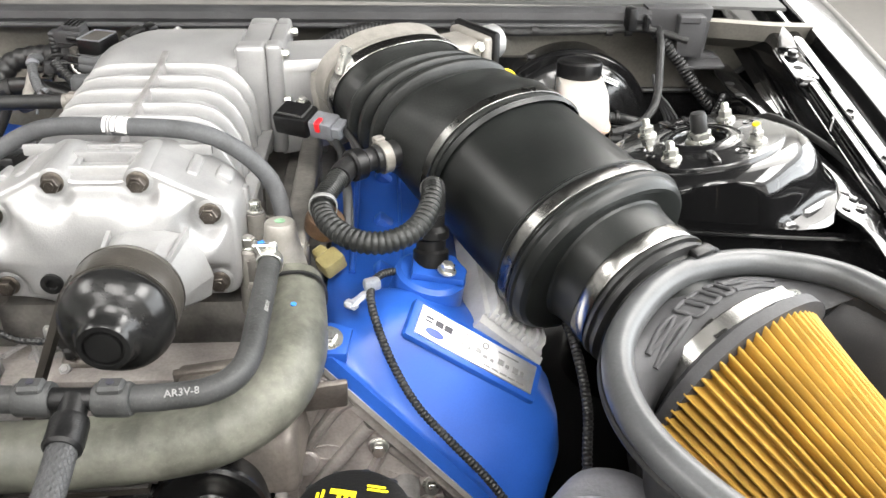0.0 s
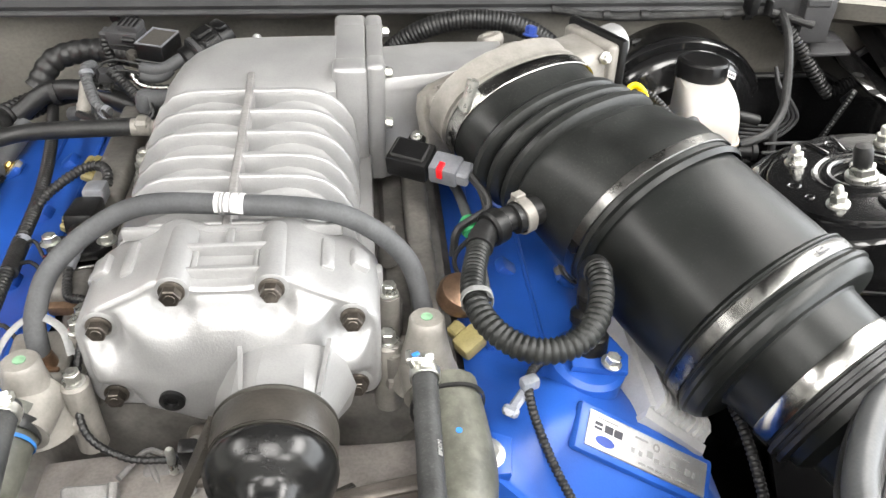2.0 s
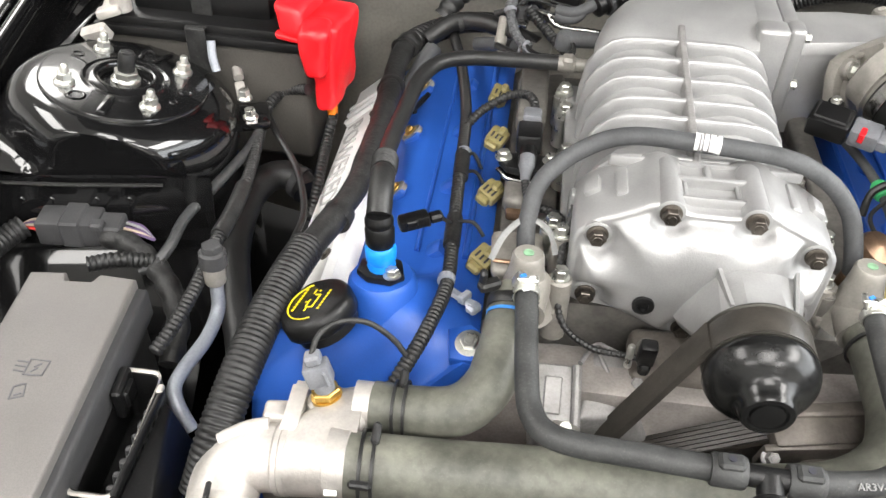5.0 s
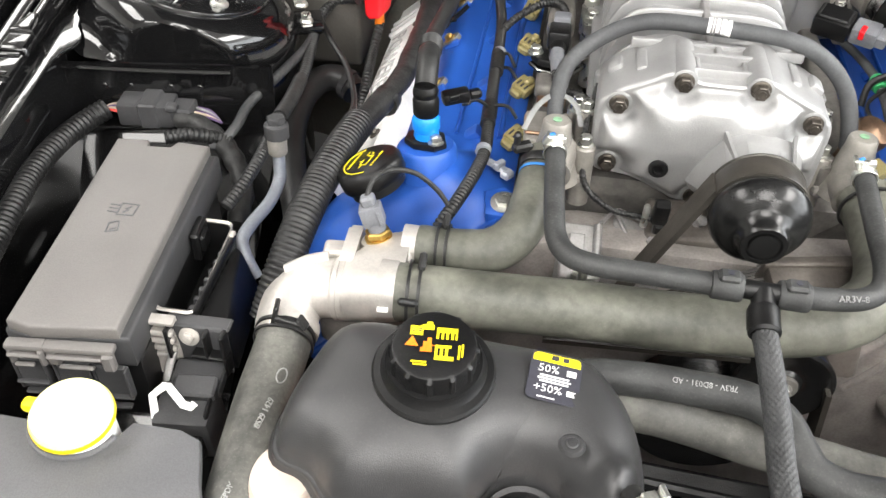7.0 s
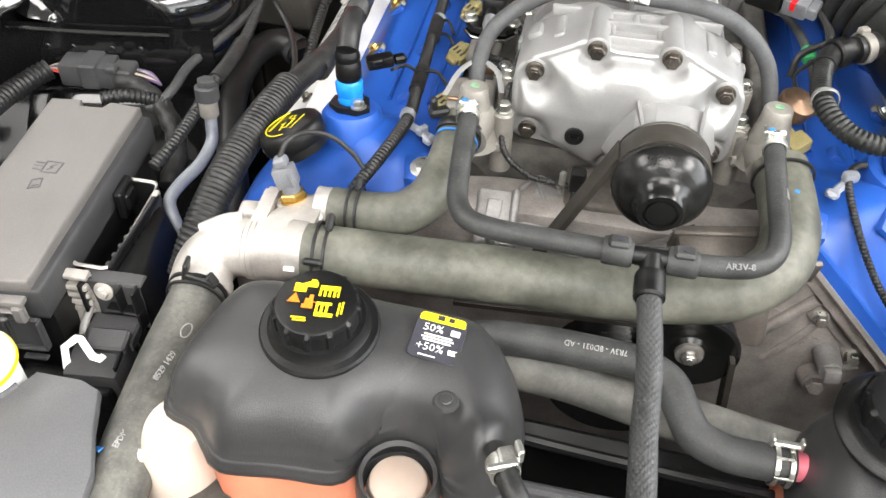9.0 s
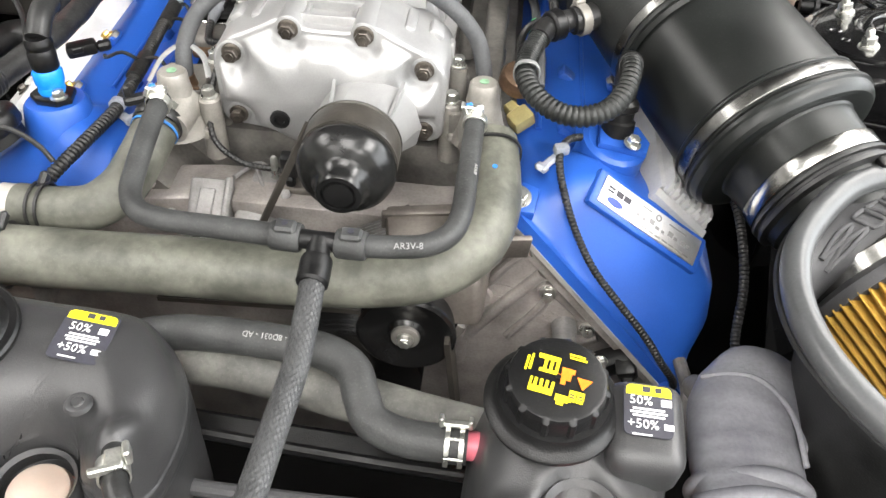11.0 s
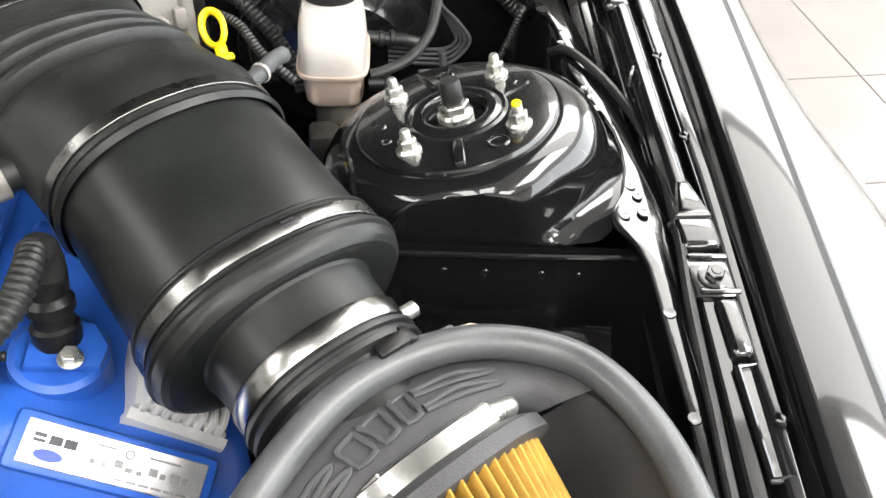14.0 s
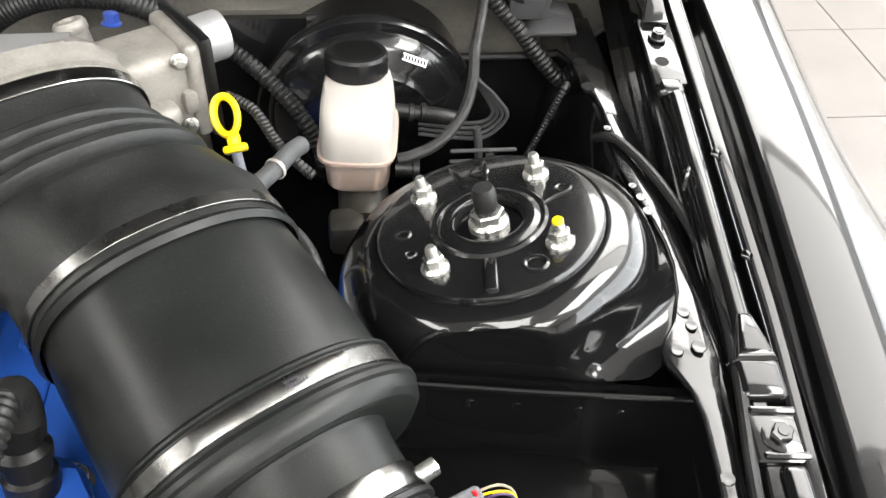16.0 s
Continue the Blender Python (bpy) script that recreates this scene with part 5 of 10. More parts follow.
def axis_loft(rows, n=56):
    """Rows of (station, half width, half height, sideways shift)."""
    rings = [oval(axis_frame(r[0]) @ pose(r[3] if len(r) > 3 else 0, r[4] if len(r) > 4 else 0, 0), r[1], r[2], n, 2.25) for r in rows]
    return loft(rings, False, False)


tube = thing("intake_tube", tuple(AXP), "satin black air intake tube with steel band clamps", "intake tube")
bel = []
for k in range(3):
    s = -0.171 + k * 0.0145
    w, h, o = 0.0790 + 0.0012 * k, 0.057 + 0.0025 * k, -0.0225 + 0.005 * k
    bel += [(s - 0.005, w - 0.008, h - 0.008, o), (s - 0.0025, w - 0.002, h - 0.002, o), (s, w, h, o), (s + 0.0045, w, h, o), (s + 0.007, w - 0.002, h - 0.002, o), (s + 0.0095, w - 0.008, h - 0.008, o)]
part("bellows_elbow", axis_loft([(-0.216, 0.0745, 0.0462, -0.022), (-0.2155, 0.0758, 0.0475, -0.022), (-0.209, 0.0758, 0.0475, -0.022), (-0.196, 0.0752, 0.047, -0.022), (-0.179, 0.074, 0.046, -0.022)] + bel + [(-0.129, 0.0785, 0.055, -0.010), (-0.122, 0.0795, 0.061, -0.007), (-0.108, 0.082, 0.061, -0.004), (-0.09, 0.0845, 0.068, 0), (-0.066, 0.083, 0.071, 0), (-0.05, 0.082, 0.070, 0)]), "elbow", tube, "ribbed black rubber elbow")
part("drum", axis_loft([(-0.062, 0.0795, 0.067), (-0.05, 0.080, 0.068), (-0.03, 0.0815, 0.0685), (0.03, 0.083, 0.070), (0.052, 0.083, 0.070), (0.06, 0.0825, 0.0695)]), "intake", tube, "satin black drum")
part("drum_lip", axis_loft([(-0.056, 0.083, 0.071), (-0.052, 0.0855, 0.0735), (-0.048, 0.083, 0.071)]), "intake", tube)
part("end_bell", axis_loft([(0.046, 0.084, 0.071), (0.049, 0.0875, 0.0745), (0.0505, 0.0875, 0.0745), (0.0515, 0.0860, 0.0730), (0.066, 0.0860, 0.0730), (0.067, 0.0885, 0.0755), (0.070, 0.0905, 0.0775), (0.073, 0.0905, 0.0775), (0.0745, 0.0885, 0.0755), (0.0775, 0.0882, 0.0752), (0.0815, 0.0865, 0.0735), (0.0845, 0.0825, 0.0705), (0.0855, 0.0760, 0.0675), (0.0845, 0.0645, 0.0635), (0.0845, 0.0605, 0.0605), (0.0865, 0.0592, 0.0592), (0.096, 0.0580, 0.0580), (0.112, 0.0570, 0.0570), (0.126, 0.0570, 0.0570), (0.130, 0.0570, 0.0570)]), "intake", tube, "stepped rubber end bell", sharp=25)
part("band_clamp", band_shape(on_axis(-0.0650), AXD, 0.0832, 0.0710, 0.0085, x=AXX), "bandgrey", tube, "polished steel band clamp")
part("band_clamp", band_shape(on_axis(0.0585), AXD, 0.0862, 0.0732, 0.0105, x=AXX), "bandgrey", tube, "polished steel band clamp")
part("neck_clamp", band_shape(on_axis(0.1200), AXD, 0.0572, 0.0572, 0.014, 0.0015, AXX), "steel", tube, "wide polished steel clamp")
part("neck_groove", axis_loft([(0.1285, 0.0572, 0.0572), (0.130, 0.0605, 0.0605), (0.133, 0.0605, 0.0605), (0.1335, 0.057, 0.057), (0.136, 0.057, 0.057), (0.1375, 0.0600, 0.0600), (0.141, 0.0600, 0.0600), (0.143, 0.054, 0.054)]), "rubber", tube)
part("neck_screw", joined(lathe([(0.0055, -0.008), (0.0055, 0.008), (0.004, 0.010)], aim(on_axis(0.1200, 0.061, 0.014), AXD.cross(Vector((0, 0, 1)))), 16), rbox((0.012, 0.014, 0.01), aim(on_axis(0.1200, 0.059, 0.010), AXD, AXX), 0.002, 1)), "zinc", tube)
part("elbow_clamp", band_shape(on_axis(-0.207, -0.022), AXD, 0.0762, 0.0480, 0.012, 0.0014, AXX), "steel", tube, "slotted hose clamp")
part("elbow_clamp_screw", joined(rbox((0.02, 0.012, 0.009), aim(on_axis(-0.209, -0.087, 0.032), AXD, (0.3, 0.2, 1)), 0.003, 2), lathe([(0.005, -0.013), (0.005, 0.013)], aim(on_axis(-0.209, -0.088, 0.037), (0.25, 0.15, 1)), 14)), "zinc", tube)
part("band_print", joined(*[bars([(k * 0.0018 - 0.006, 0.0004, 0.0010, 0.0018) for k in range(5)] + [(k * 0.0018 - 0.006, -0.0024, 0.0010, 0.0018) for k in range(7)], aim(on_axis(0.0585, w, h), Vector((0, 0, 1)) + AXD * 0.25, AXX), 0.0002) for w, h in ((0.012, 0.0763),)]), "ink", tube)

# mass air meter and the stub into the filter
meter = thing("air_meter", tuple(on_axis(0.18)), "black plastic air meter body joined to the filter", "air meter")
part("body", axis_loft([(0.138, 0.054, 0.054), (0.151, 0.053, 0.053), (0.158, 0.045, 0.045), (0.205, 0.045, 0.045), (0.215, 0.056, 0.056), (0.245, 0.058, 0.058)]), "intake", meter)
part("latch", joined(rbox((0.022, 0.010, 0.006), aim(on_axis(0.147, 0.022, 0.0555), Vector((0, 0, 1)) + AXD * 0.2, AXX), 0.0025, 2), rbox((0.008, 0.014, 0.007), aim(on_axis(0.146, 0.034, 0.052), (0.4, 0.3, 1), AXX), 0.002, 2)), "plastic", meter)
part("plug", rbox((0.022, 0.010, 0.009), pose(0.490, 0.002, 0.850, 0, 0, 25), 0.002, 1), "greyconn", meter)
part("plug_tab", rbox((0.003, 0.004, 0.002), pose(0.496, 0.004, 0.855, 0, 0, 25), 0.001, 1), "red", meter)
for k, mt in enumerate(("wirewhite", "yellow", "wirepurple")):
    part("wire", sweep([(0.499, 0.008 - 0.003 * k, 0.850), (0.510, 0.010 - 0.003 * k, 0.852 - 0.002 * (k % 2)), (0.520, 0.008 - 0.002 * k, 0.845), (0.524, 0.0, 0.82)], 0.0009, 6), mt, meter)

# heat shield with a rubber edge trim
shield = thing("heat_shield", (0.47, -0.17, 0.78), "black plastic heat shield with a grey rubber edge trim", "heat shield")
RIM = [(0.454, -0.335, 0.868), (0.420, -0.314, 0.879), (0.383, -0.274, 0.885), (0.361, -0.229, 0.887), (0.3575, -0.178, 0.887), (0.374, -0.126, 0.887), (0.419, -0.066, 0.885), (0.468, -0.036, 0.882), (0.518, -0.028, 0.878), (0.567, -0.050, 0.877), (0.594, -0.105, 0.876), (0.597, -0.180, 0.876), (0.583, -0.250, 0.870)]
part("edge_trim", sweep(RIM, 0.0105, 18, 0.006), "rim", shield, "smooth grey rubber edge trim")
part("trim_seam", sweep([Vector(p) + Vector((0.013 * ((0.47 - p[0]) > 0) * -0.6, 0.004, -0.0095)) for p in RIM], 0.0035, 8, 0.006), "rubber", shield)
line = spline(RIM, 0.012)
part("wall", loft([[p + Vector((0, 0, dz)) + (Vector((0.475, -0.18, p.z)) - p) * (k if p.x < 0.44 else k * 0.35) for dz, k in ((0, 0.02), (-0.02, 0.06), (-0.05, 0.20), (-0.12, 0.30), (-0.20, 0.34), (-0.20, 0.32), (-0.12, 0.28), (-0.05, 0.18), (-0.02, 0.04), (0, 0.0))] for p in line]), "rubber", shield)
arch = [p for p in spline(RIM, 0.004) if p.y > -0.215 and p.x < 0.575]
count = len(arch)


def panel_point(i, k, lift=0.0):
    """The sloping panel between the trim and the filter's neck: i along, k from the trim inwards."""
    a = radians(196 - 188 * i / (count - 1))
    inner = axis_frame(0.214) @ Vector((0.066 * math.cos(a), 0.066 * math.sin(a), 0))
    outer = arch[i] + Vector((0, 0, -0.012))
    return outer.lerp(inner, k) + Vector((0.12, -0.25, 0.96)) * (lift + 0.004 * math.sin(k * math.pi))


part("base_pan", loft([[p + Vector((0, 0, -0.15 - d)) + (Vector((0.475, -0.18, p.z)) - p) * (0.30 if p.x < 0.44 else 0.10) for p in line] for d in (0.0, 0.004)]), "tankblack", shield)
part("back_panel", sheet(lambda i, k: panel_point(i, k), range(count), steps(0.0, 1.0, 8), (-0.002, 0.003, -0.004)), "plasticgrey", shield)
bend = [p for p in spline(RIM, 0.004) if p.x >= 0.57 and p.y > -0.21 or p.x > 0.59]


def side_point(i, k):
    """The panel's turn down the right side, behind the filter."""
    a = radians(8 - 62 * i / (len(bend) - 1))
    inner = axis_frame(0.214 + 0.05 * i / (len(bend) - 1)) @ Vector((0.068 * math.cos(a), 0.068 * math.sin(a), 0))
    return (bend[i] + Vector((0, 0, -0.012))).lerp(inner, k) + Vector((0.12, -0.25, 0.96)) * (-0.018 * math.sin(k * math.pi))


part("side_panel", sheet(side_point, range(len(bend)), steps(0.0, 1.0, 10), (-0.002, 0.003, -0.004)), "tankblack", shield)
mid = count - 1
for pts in ([(0.24, 0.40), (0.34, 0.34), (0.40, 0.38), (0.33, 0.46), (0.24, 0.42)], [(0.20, 0.60), (0.33, 0.52), (0.41, 0.56), (0.32, 0.64), (0.20, 0.62)], [(0.60, 0.30), (0.70, 0.26), (0.79, 0.30), (0.70, 0.36), (0.60, 0.34)], [(0.60, 0.52), (0.70, 0.46), (0.82, 0.48), (0.70, 0.56), (0.60, 0.56)],
            [(0.475, 0.30), (0.425, 0.32), (0.42, 0.45), (0.415, 0.60), (0.465, 0.60), (0.47, 0.45), (0.475, 0.30)], [(0.487, 0.30), (0.49, 0.45), (0.492, 0.60), (0.53, 0.58), (0.533, 0.44), (0.535, 0.29), (0.487, 0.30)], [(0.55, 0.28), (0.552, 0.43), (0.555, 0.58), (0.592, 0.56), (0.594, 0.42), (0.597, 0.27), (0.55, 0.28)]):
    part("embossed_swoosh", sweep([panel_point(min(mid, max(0, round(u * mid))), k, 0.0012) for u, k in pts], 0.0020, 8, 0.004, flat=0.7), "plasticgrey", shield)

# cone air filter
filt = thing("air_filter", tuple(on_axis(0.33)), "cone air filter with gold pleats and grey rubber ends", "air filter")
PLEATS = 62


def pleat_ring(s, r, depth):
    m = axis_frame(s) @ pose(-0.004 - 0.082 * (s - 0.22), 0, 0)
    out = []
    for i in range(PLEATS * 8):
        a = 2 * math.pi * i / (PLEATS * 8)
        k = (0.0, 0.33, 0.68, 0.94, 1.0, 0.94, 0.68, 0.33)[i % 8]
        q = r - depth * (1 - k) + 0.0006 * math.sin(a * 7 + s * 40)
        out.append(m @ Vector((q * math.cos(a), q * math.sin(a), 0)))
    return out


part("pleats", loft([pleat_ring(0.231 + 0.0148 * k, 0.0800 - 0.00205 * k, 0.0182 - 0.0002 * k) for k in range(13)], False, False), "pleat", filt, "gold pleated gauze", sharp=180)
part("base_flange", axis_loft([(0.202, 0.060, 0.060), (0.204, 0.066, 0.066), (0.217, 0.068, 0.068), (0.220, 0.076, 0.076), (0.224, 0.0815, 0.0815), (0.233, 0.082, 0.082), (0.235, 0.072, 0.072)]), "plasticgrey", filt)
part("end_cap", axis_loft([(0.4055, 0.050, 0.050, -0.019), (0.4065, 0.0570, 0.0570, -0.019), (0.409, 0.0582, 0.0582, -0.019), (0.417, 0.0578, 0.0578, -0.0195), (0.4205, 0.055, 0.055, -0.0195), (0.4215, 0.03, 0.03, -0.0195), (0.4215, 0.0001, 0.0001, -0.0195)]), "plasticgrey", filt)
part("filter_clamp", band_shape(on_axis(0.212), AXD, 0.0675, 0.0675, 0.013, 0.0016, AXX), "steel", filt, "wide steel hose clamp")
part("clamp_screw", joined(lathe([(0.0065, -0.012), (0.0065, 0.010), (0.005, 0.013)], aim(on_axis(0.212, 0.046, 0.055), Vector((0.8, 0.5, -0.3))), 16), rbox((0.022, 0.015, 0.006), aim(on_axis(0.212, 0.03, 0.063), (0.2, -0.2, 1), AXX), 0.002, 1)), "zinc", filt)
part("clamp_tail", rbox((0.012, 0.018, 0.004), aim(on_axis(0.212, -0.036, 0.059), (-0.4, -0.3, 1), AXX), 0.001, 1), "steel", filt)

# ---- throttle body ----
thr = thing("throttle_unit", (0.22, 0.27, 0.90), "cast aluminium throttle body with motor housing", "throttle body")
FL = Vector((0.85, 0.527, 0.02)).normalized()
fm = aim((0.214, 0.309, 0.907), AXD * 0.7 + Vector((0, 0, 0.35)), FL)
plate_out = [(-0.085, 0.014), (-0.081, 0.028), (-0.068, 0.034), (-0.03, 0.038), (0.0, 0.041), (0.018, 0.048), (0.036, 0.047), (0.05, 0.038), (0.12, 0.03), (0.12, -0.045), (-0.074, -0.05), (-0.084, -0.03)]
part("mounting_plate", prism([(x, y) for x, y in plate_out], 0.014, fm @ pose(0, 0, -0.007), 0.003, 2), "castwarm", thr)
part("bore_body", loft([oval(fm @ pose(0.004, -0.002, 0.005), 0.080, 0.036, 40, 2.4), oval(fm @ pose(0.002, 0, 0.012), 0.076, 0.036, 40, 2.4)] + [oval(axis_frame(sa) @ pose(-0.022, 0, 0), a, b, 40, 2.3) for sa, a, b in ((-0.241, 0.0755, 0.047), (-0.232, 0.0745, 0.0462), (-0.222, 0.0735, 0.0455), (-0.205, 0.0730, 0.0450))]), "castwarm", thr)
part("bore_bead", loft([oval(axis_frame(sa) @ pose(-0.022, 0, 0), a, a - 0.0285, 40, 2.3) for sa, a in ((-0.225, 0.0735), (-0.224, 0.0765), (-0.2205, 0.0765), (-0.2195, 0.0735))]), "castwarm", thr)
for x in (-0.052, -0.014, 0.022):
    part("bore_web", rbox((0.006, 0.016, 0.034), fm @ pose(x, 0.034 if x < 0 else 0.040, 0.018, -28), 0.002, 2), "castwarm", thr)
part("plate_rib", joined(sweep([fm @ Vector((-0.066, 0.031, 0.008)), fm @ Vector((-0.03, 0.035, 0.008)), fm @ Vector((0.018, 0.043, 0.008))], 0.003, 8)), "castwarm", thr)
for x, y in ((-0.070, 0.021), (0.031, 0.037)):
    part("plate_boss", lathe([(0.0105, 0), (0.0105, 0.012), (0.009, 0.014)], fm @ pose(x, y, 0), 24), "castwarm", thr)
    part("plate_bolt", bolt_shape(fm @ pose(x, y, 0.014), 0.0062, 0.006, 1.35), "zinc", thr)
part("gear_housing", joined(rbox((0.064, 0.056, 0.068), aim((0.288, 0.327, 0.920), (0, 0, 1), FL), 0.012, 4), rbox((0.014, 0.066, 0.078), aim((0.310, 0.341, 0.919), (0, 0, 1), FL), 0.005, 3), rbox((0.012, 0.012, 0.02), aim((0.318, 0.314, 0.913), (0, 0, 1), FL), 0.003, 2), rbox((0.05, 0.03, 0.02), aim((0.288, 0.292, 0.911), (0, 0, 1), FL), 0.008, 3)), "castwarm", thr)
part("end_cover", rbox((0.010, 0.075, 0.085), aim((0.317, 0.347, 0.920), (0, 0, 1), FL), 0.004, 2), "plastic", thr)
part("motor_can", lathe([(0.019, 0), (0.019, 0.027), (0.0175, 0.030), (0.0, 0.0305)], aim((0.316, 0.348, 0.9395), FL), 40), "cast", thr, "satin silver motor can")
for z in (0.885, 0.94):
    part("cover_screw", bolt_shape(aim((0.316, 0.310, z + 0.008), (0.4, -1, 0.2)), 0.0042, 0.005), "zinc", thr)

part("blue_cap_bolt", bolt_shape(pose(0.257, 0.376, 0.942, -10, 6, 0), 0.006, 0.008, 1.3), "logoblue", thr, "bolt with blue thread seal")
part("vent_stub", lathe([(0.012, -0.03), (0.012, 0.006), (0.010, 0.008)], aim((0.222, 0.392, 0.922), (-0.25, 0.2, 1)), 24), "castwarm", thr)
part("vent_cap", lathe([(0.0125, 0.004), (0.0135, 0.006), (0.0135, 0.011), (0.0115, 0.014), (0.0075, 0.0145), (0.006, 0.012), (0.0, 0.0115)], aim((0.222, 0.392, 0.922), (-0.25, 0.2, 1)), 28), "castwarm", thr, "cast vent stub with a sunken end")
sens = thing("pressure_sensor", (0.14, 0.18, 0.89), "black pressure sensor with grey plug and red lock tab", "sensor")
sm = aim((0.130, 0.198, 0.911), (-0.1, -0.25, 1), (0.95, -0.45, -0.1)) @ Matrix.Scale(0.83, 4)
part("body", joined(rbox((0.044, 0.034, 0.026), sm, 0.004, 2), rbox((0.036, 0.026, 0.004), sm @ pose(0, 0, 0.014), 0.002, 1), rbox((0.018, 0.016, 0.01), sm @ pose(-0.004, 0.022, 0.004), 0.004, 2)), "plastic", sens)
part("screw", bolt_shape(sm @ pose(-0.004, 0.024, 0.009), 0.0042, 0.004), "zinc", sens)
part("plug", joined(rbox((0.030, 0.026, 0.022), sm @ pose(0.038, -0.001, 0.0), 0.003, 2), rbox((0.014, 0.022, 0.016), sm @ pose(0.057, -0.001, 0.0), 0.002, 1)), "greyconn", sens)
part("lock_tab", rbox((0.006, 0.013, 0.013), sm @ pose(0.036, -0.010, 0.0066), 0.001, 1), "red", sens)
part("lead", sweep([sm @ Vector((0.063, 0, 0)), (0.190, 0.150, 0.895), (0.165, 0.14, 0.88), (0.16, 0.13, 0.86)], 0.0035, 8), "rubber", sens)
part("second_lead", sweep([sm @ Vector((0.063, 0.006, 0)), (0.186, 0.14, 0.89), (0.16, 0.115, 0.872), (0.165, 0.085, 0.865)], 0.002, 8), "rubber", sens)

# ---- breather hose looped beside the intake ----
bh = thing("breather_hose", (0.2, 0.02, 0.88), "black corrugated breather hose looped over the blue cover", "hose")
part("inlet_elbow", sweep([(0.238, 0.138, 0.906), (0.218, 0.129, 0.903), (0.196, 0.118, 0.902), (0.181, 0.104, 0.901), (0.175, 0.088, 0.90)], 0.0105, 18), "rubber", bh)
part("corrugated_run", sweep([(0.175, 0.090, 0.90), (0.168, 0.06, 0.902), (0.164, 0.03, 0.905), (0.170, 0.004, 0.902), (0.188, -0.014, 0.897), (0.21, -0.02, 0.896), (0.232, -0.014, 0.900), (0.246, 0.004, 0.906), (0.252, 0.026, 0.912), (0.253, 0.044, 0.912)], 0.0092, 20, rib=(0.0048, 0.0013)), "elbow", bh)
part("outlet_elbow", sweep([(0.253, 0.04, 0.912), (0.254, 0.052, 0.905), (0.254, 0.05, 0.885), (0.252, 0.038, 0.866)], 0.0105, 18), "rubber", bh)
part("inlet_stub", sweep([(0.250, 0.145, 0.907), (0.228, 0.132, 0.905), (0.205, 0.120, 0.903)], 0.0128, 20), "rubber", bh)
part("inlet_clamp", joined(band_shape((0.213, 0.1245, 0.9035), (0.85, 0.5, 0.08), 0.0132, 0.0132, 0.009), rbox((0.010, 0.008, 0.006), pose(0.209, 0.1285, 0.9185, 0, 0, 30), 0.001, 1)), "castwarm", bh, "dull gold crimp clamp")
part("tee_collar", lathe([(0.0125, -0.006), (0.0145, -0.004), (0.0145, 0.006), (0.0125, 0.008)], aim((0.190, 0.112, 0.902), (-0.8, -0.6, 0)), 24), "plastic", bh)
part("wrap_tag", band_shape((0.1655, 0.022, 0.906), (0.0, -1, 0.05), 0.0106, 0.0106, 0.005, 0.0006), "tagpaper", bh, "white wrap tag")
part("valve", lathe([(0.015, 0), (0.015, 0.012), (0.0125, 0.014), (0.0125, 0.022), (0.015, 0.024), (0.015, 0.03), (0.011, 0.034), (0.011, 0.042)], aim((0.252, 0.032, 0.846), (0.02, 0.25, 1)), 28), "plastic", bh)
part("valve_flange", prism([(-0.02, -0.016), (0.024, -0.016), (0.028, 0.0), (0.018, 0.018), (-0.018, 0.018)], 0.007, aim((0.254, 0.026, 0.842), (0.2, -0.1, 1)), 0.002, 2), "blue", bh)
part("flange_bolt", bolt_shape(aim((0.264, 0.010, 0.852), (0.2, -0.1, 1)), 0.0058, 0.006, 1.35), "zinc", bh)
part("valve_boss", lathe([(0.032, -0.03), (0.03, 0.0), (0.026, 0.003)], aim((0.252, 0.026, 0.840), (0.2, -0.1, 1)), 28), "blue", bh)

# wiring on the right cover
lr = thing("right_wiring_loom", (0.22, -0.05, 0.8), "thin black corrugated wiring loom over the blue cover", "wiring loom")
part("conduit", sweep([(0.232, 0.03, 0.84), (0.214, 0.02, 0.845), (0.204, 0.004, 0.846), (0.202, -0.014, 0.843), (0.207, -0.036, 0.832), (0.219, -0.062, 0.813), (0.237, -0.086, 0.792), (0.262, -0.104, 0.771), (0.288, -0.118, 0.748), (0.308, -0.126, 0.722), (0.322, -0.124, 0.70), (0.33, -0.11, 0.67)], 0.0036, 10, rib=(0.0034, 0.0008)), "rubber", lr)
part("clip", joined(rbox((0.014, 0.010, 0.010), pose(0.203, -0.002, 0.848, 0, 0, 20), 0.003, 2), rbox((0.008, 0.03, 0.005), pose(0.193, -0.014, 0.842, 0, 0, -35), 0.002, 1), rbox((0.012, 0.008, 0.007), pose(0.187, -0.022, 0.842, 0, 0, -35), 0.002, 1)), "greypaint", lr, "grey plastic loom clip")
cg = thing("coil_connector", (0.167, 0.055, 0.83), "khaki plastic coil connector beside the blue cover", "connector", "coil connectors")
part("shell", joined(rbox((0.022, 0.018, 0.016), pose(0.167, 0.055, 0.835, 10, -20, 35), 0.003, 2), rbox((0.012, 0.012, 0.012), pose(0.158, 0.065, 0.838, 10, -20, 35), 0.002, 1)), "khaki", cg)
fl = thing("fuel_line", (0.17, 0.15, 0.85), "grey fuel line with a green quick coupling", "fuel line")
part("tube", sweep([(0.15, 0.30, 0.86), (0.17, 0.22, 0.868), (0.175, 0.16, 0.875), (0.18, 0.12, 0.868), (0.182, 0.08, 0.855)], 0.0045, 12), "rubbergrey", fl)
part("coupling", lathe([(0.0065, -0.008), (0.0075, -0.006), (0.0075, 0.005), (0.006, 0.008)], aim((0.175, 0.148, 0.876), (0.1, -1, -0.2)), 20), "greensp", fl, "green quick coupling")
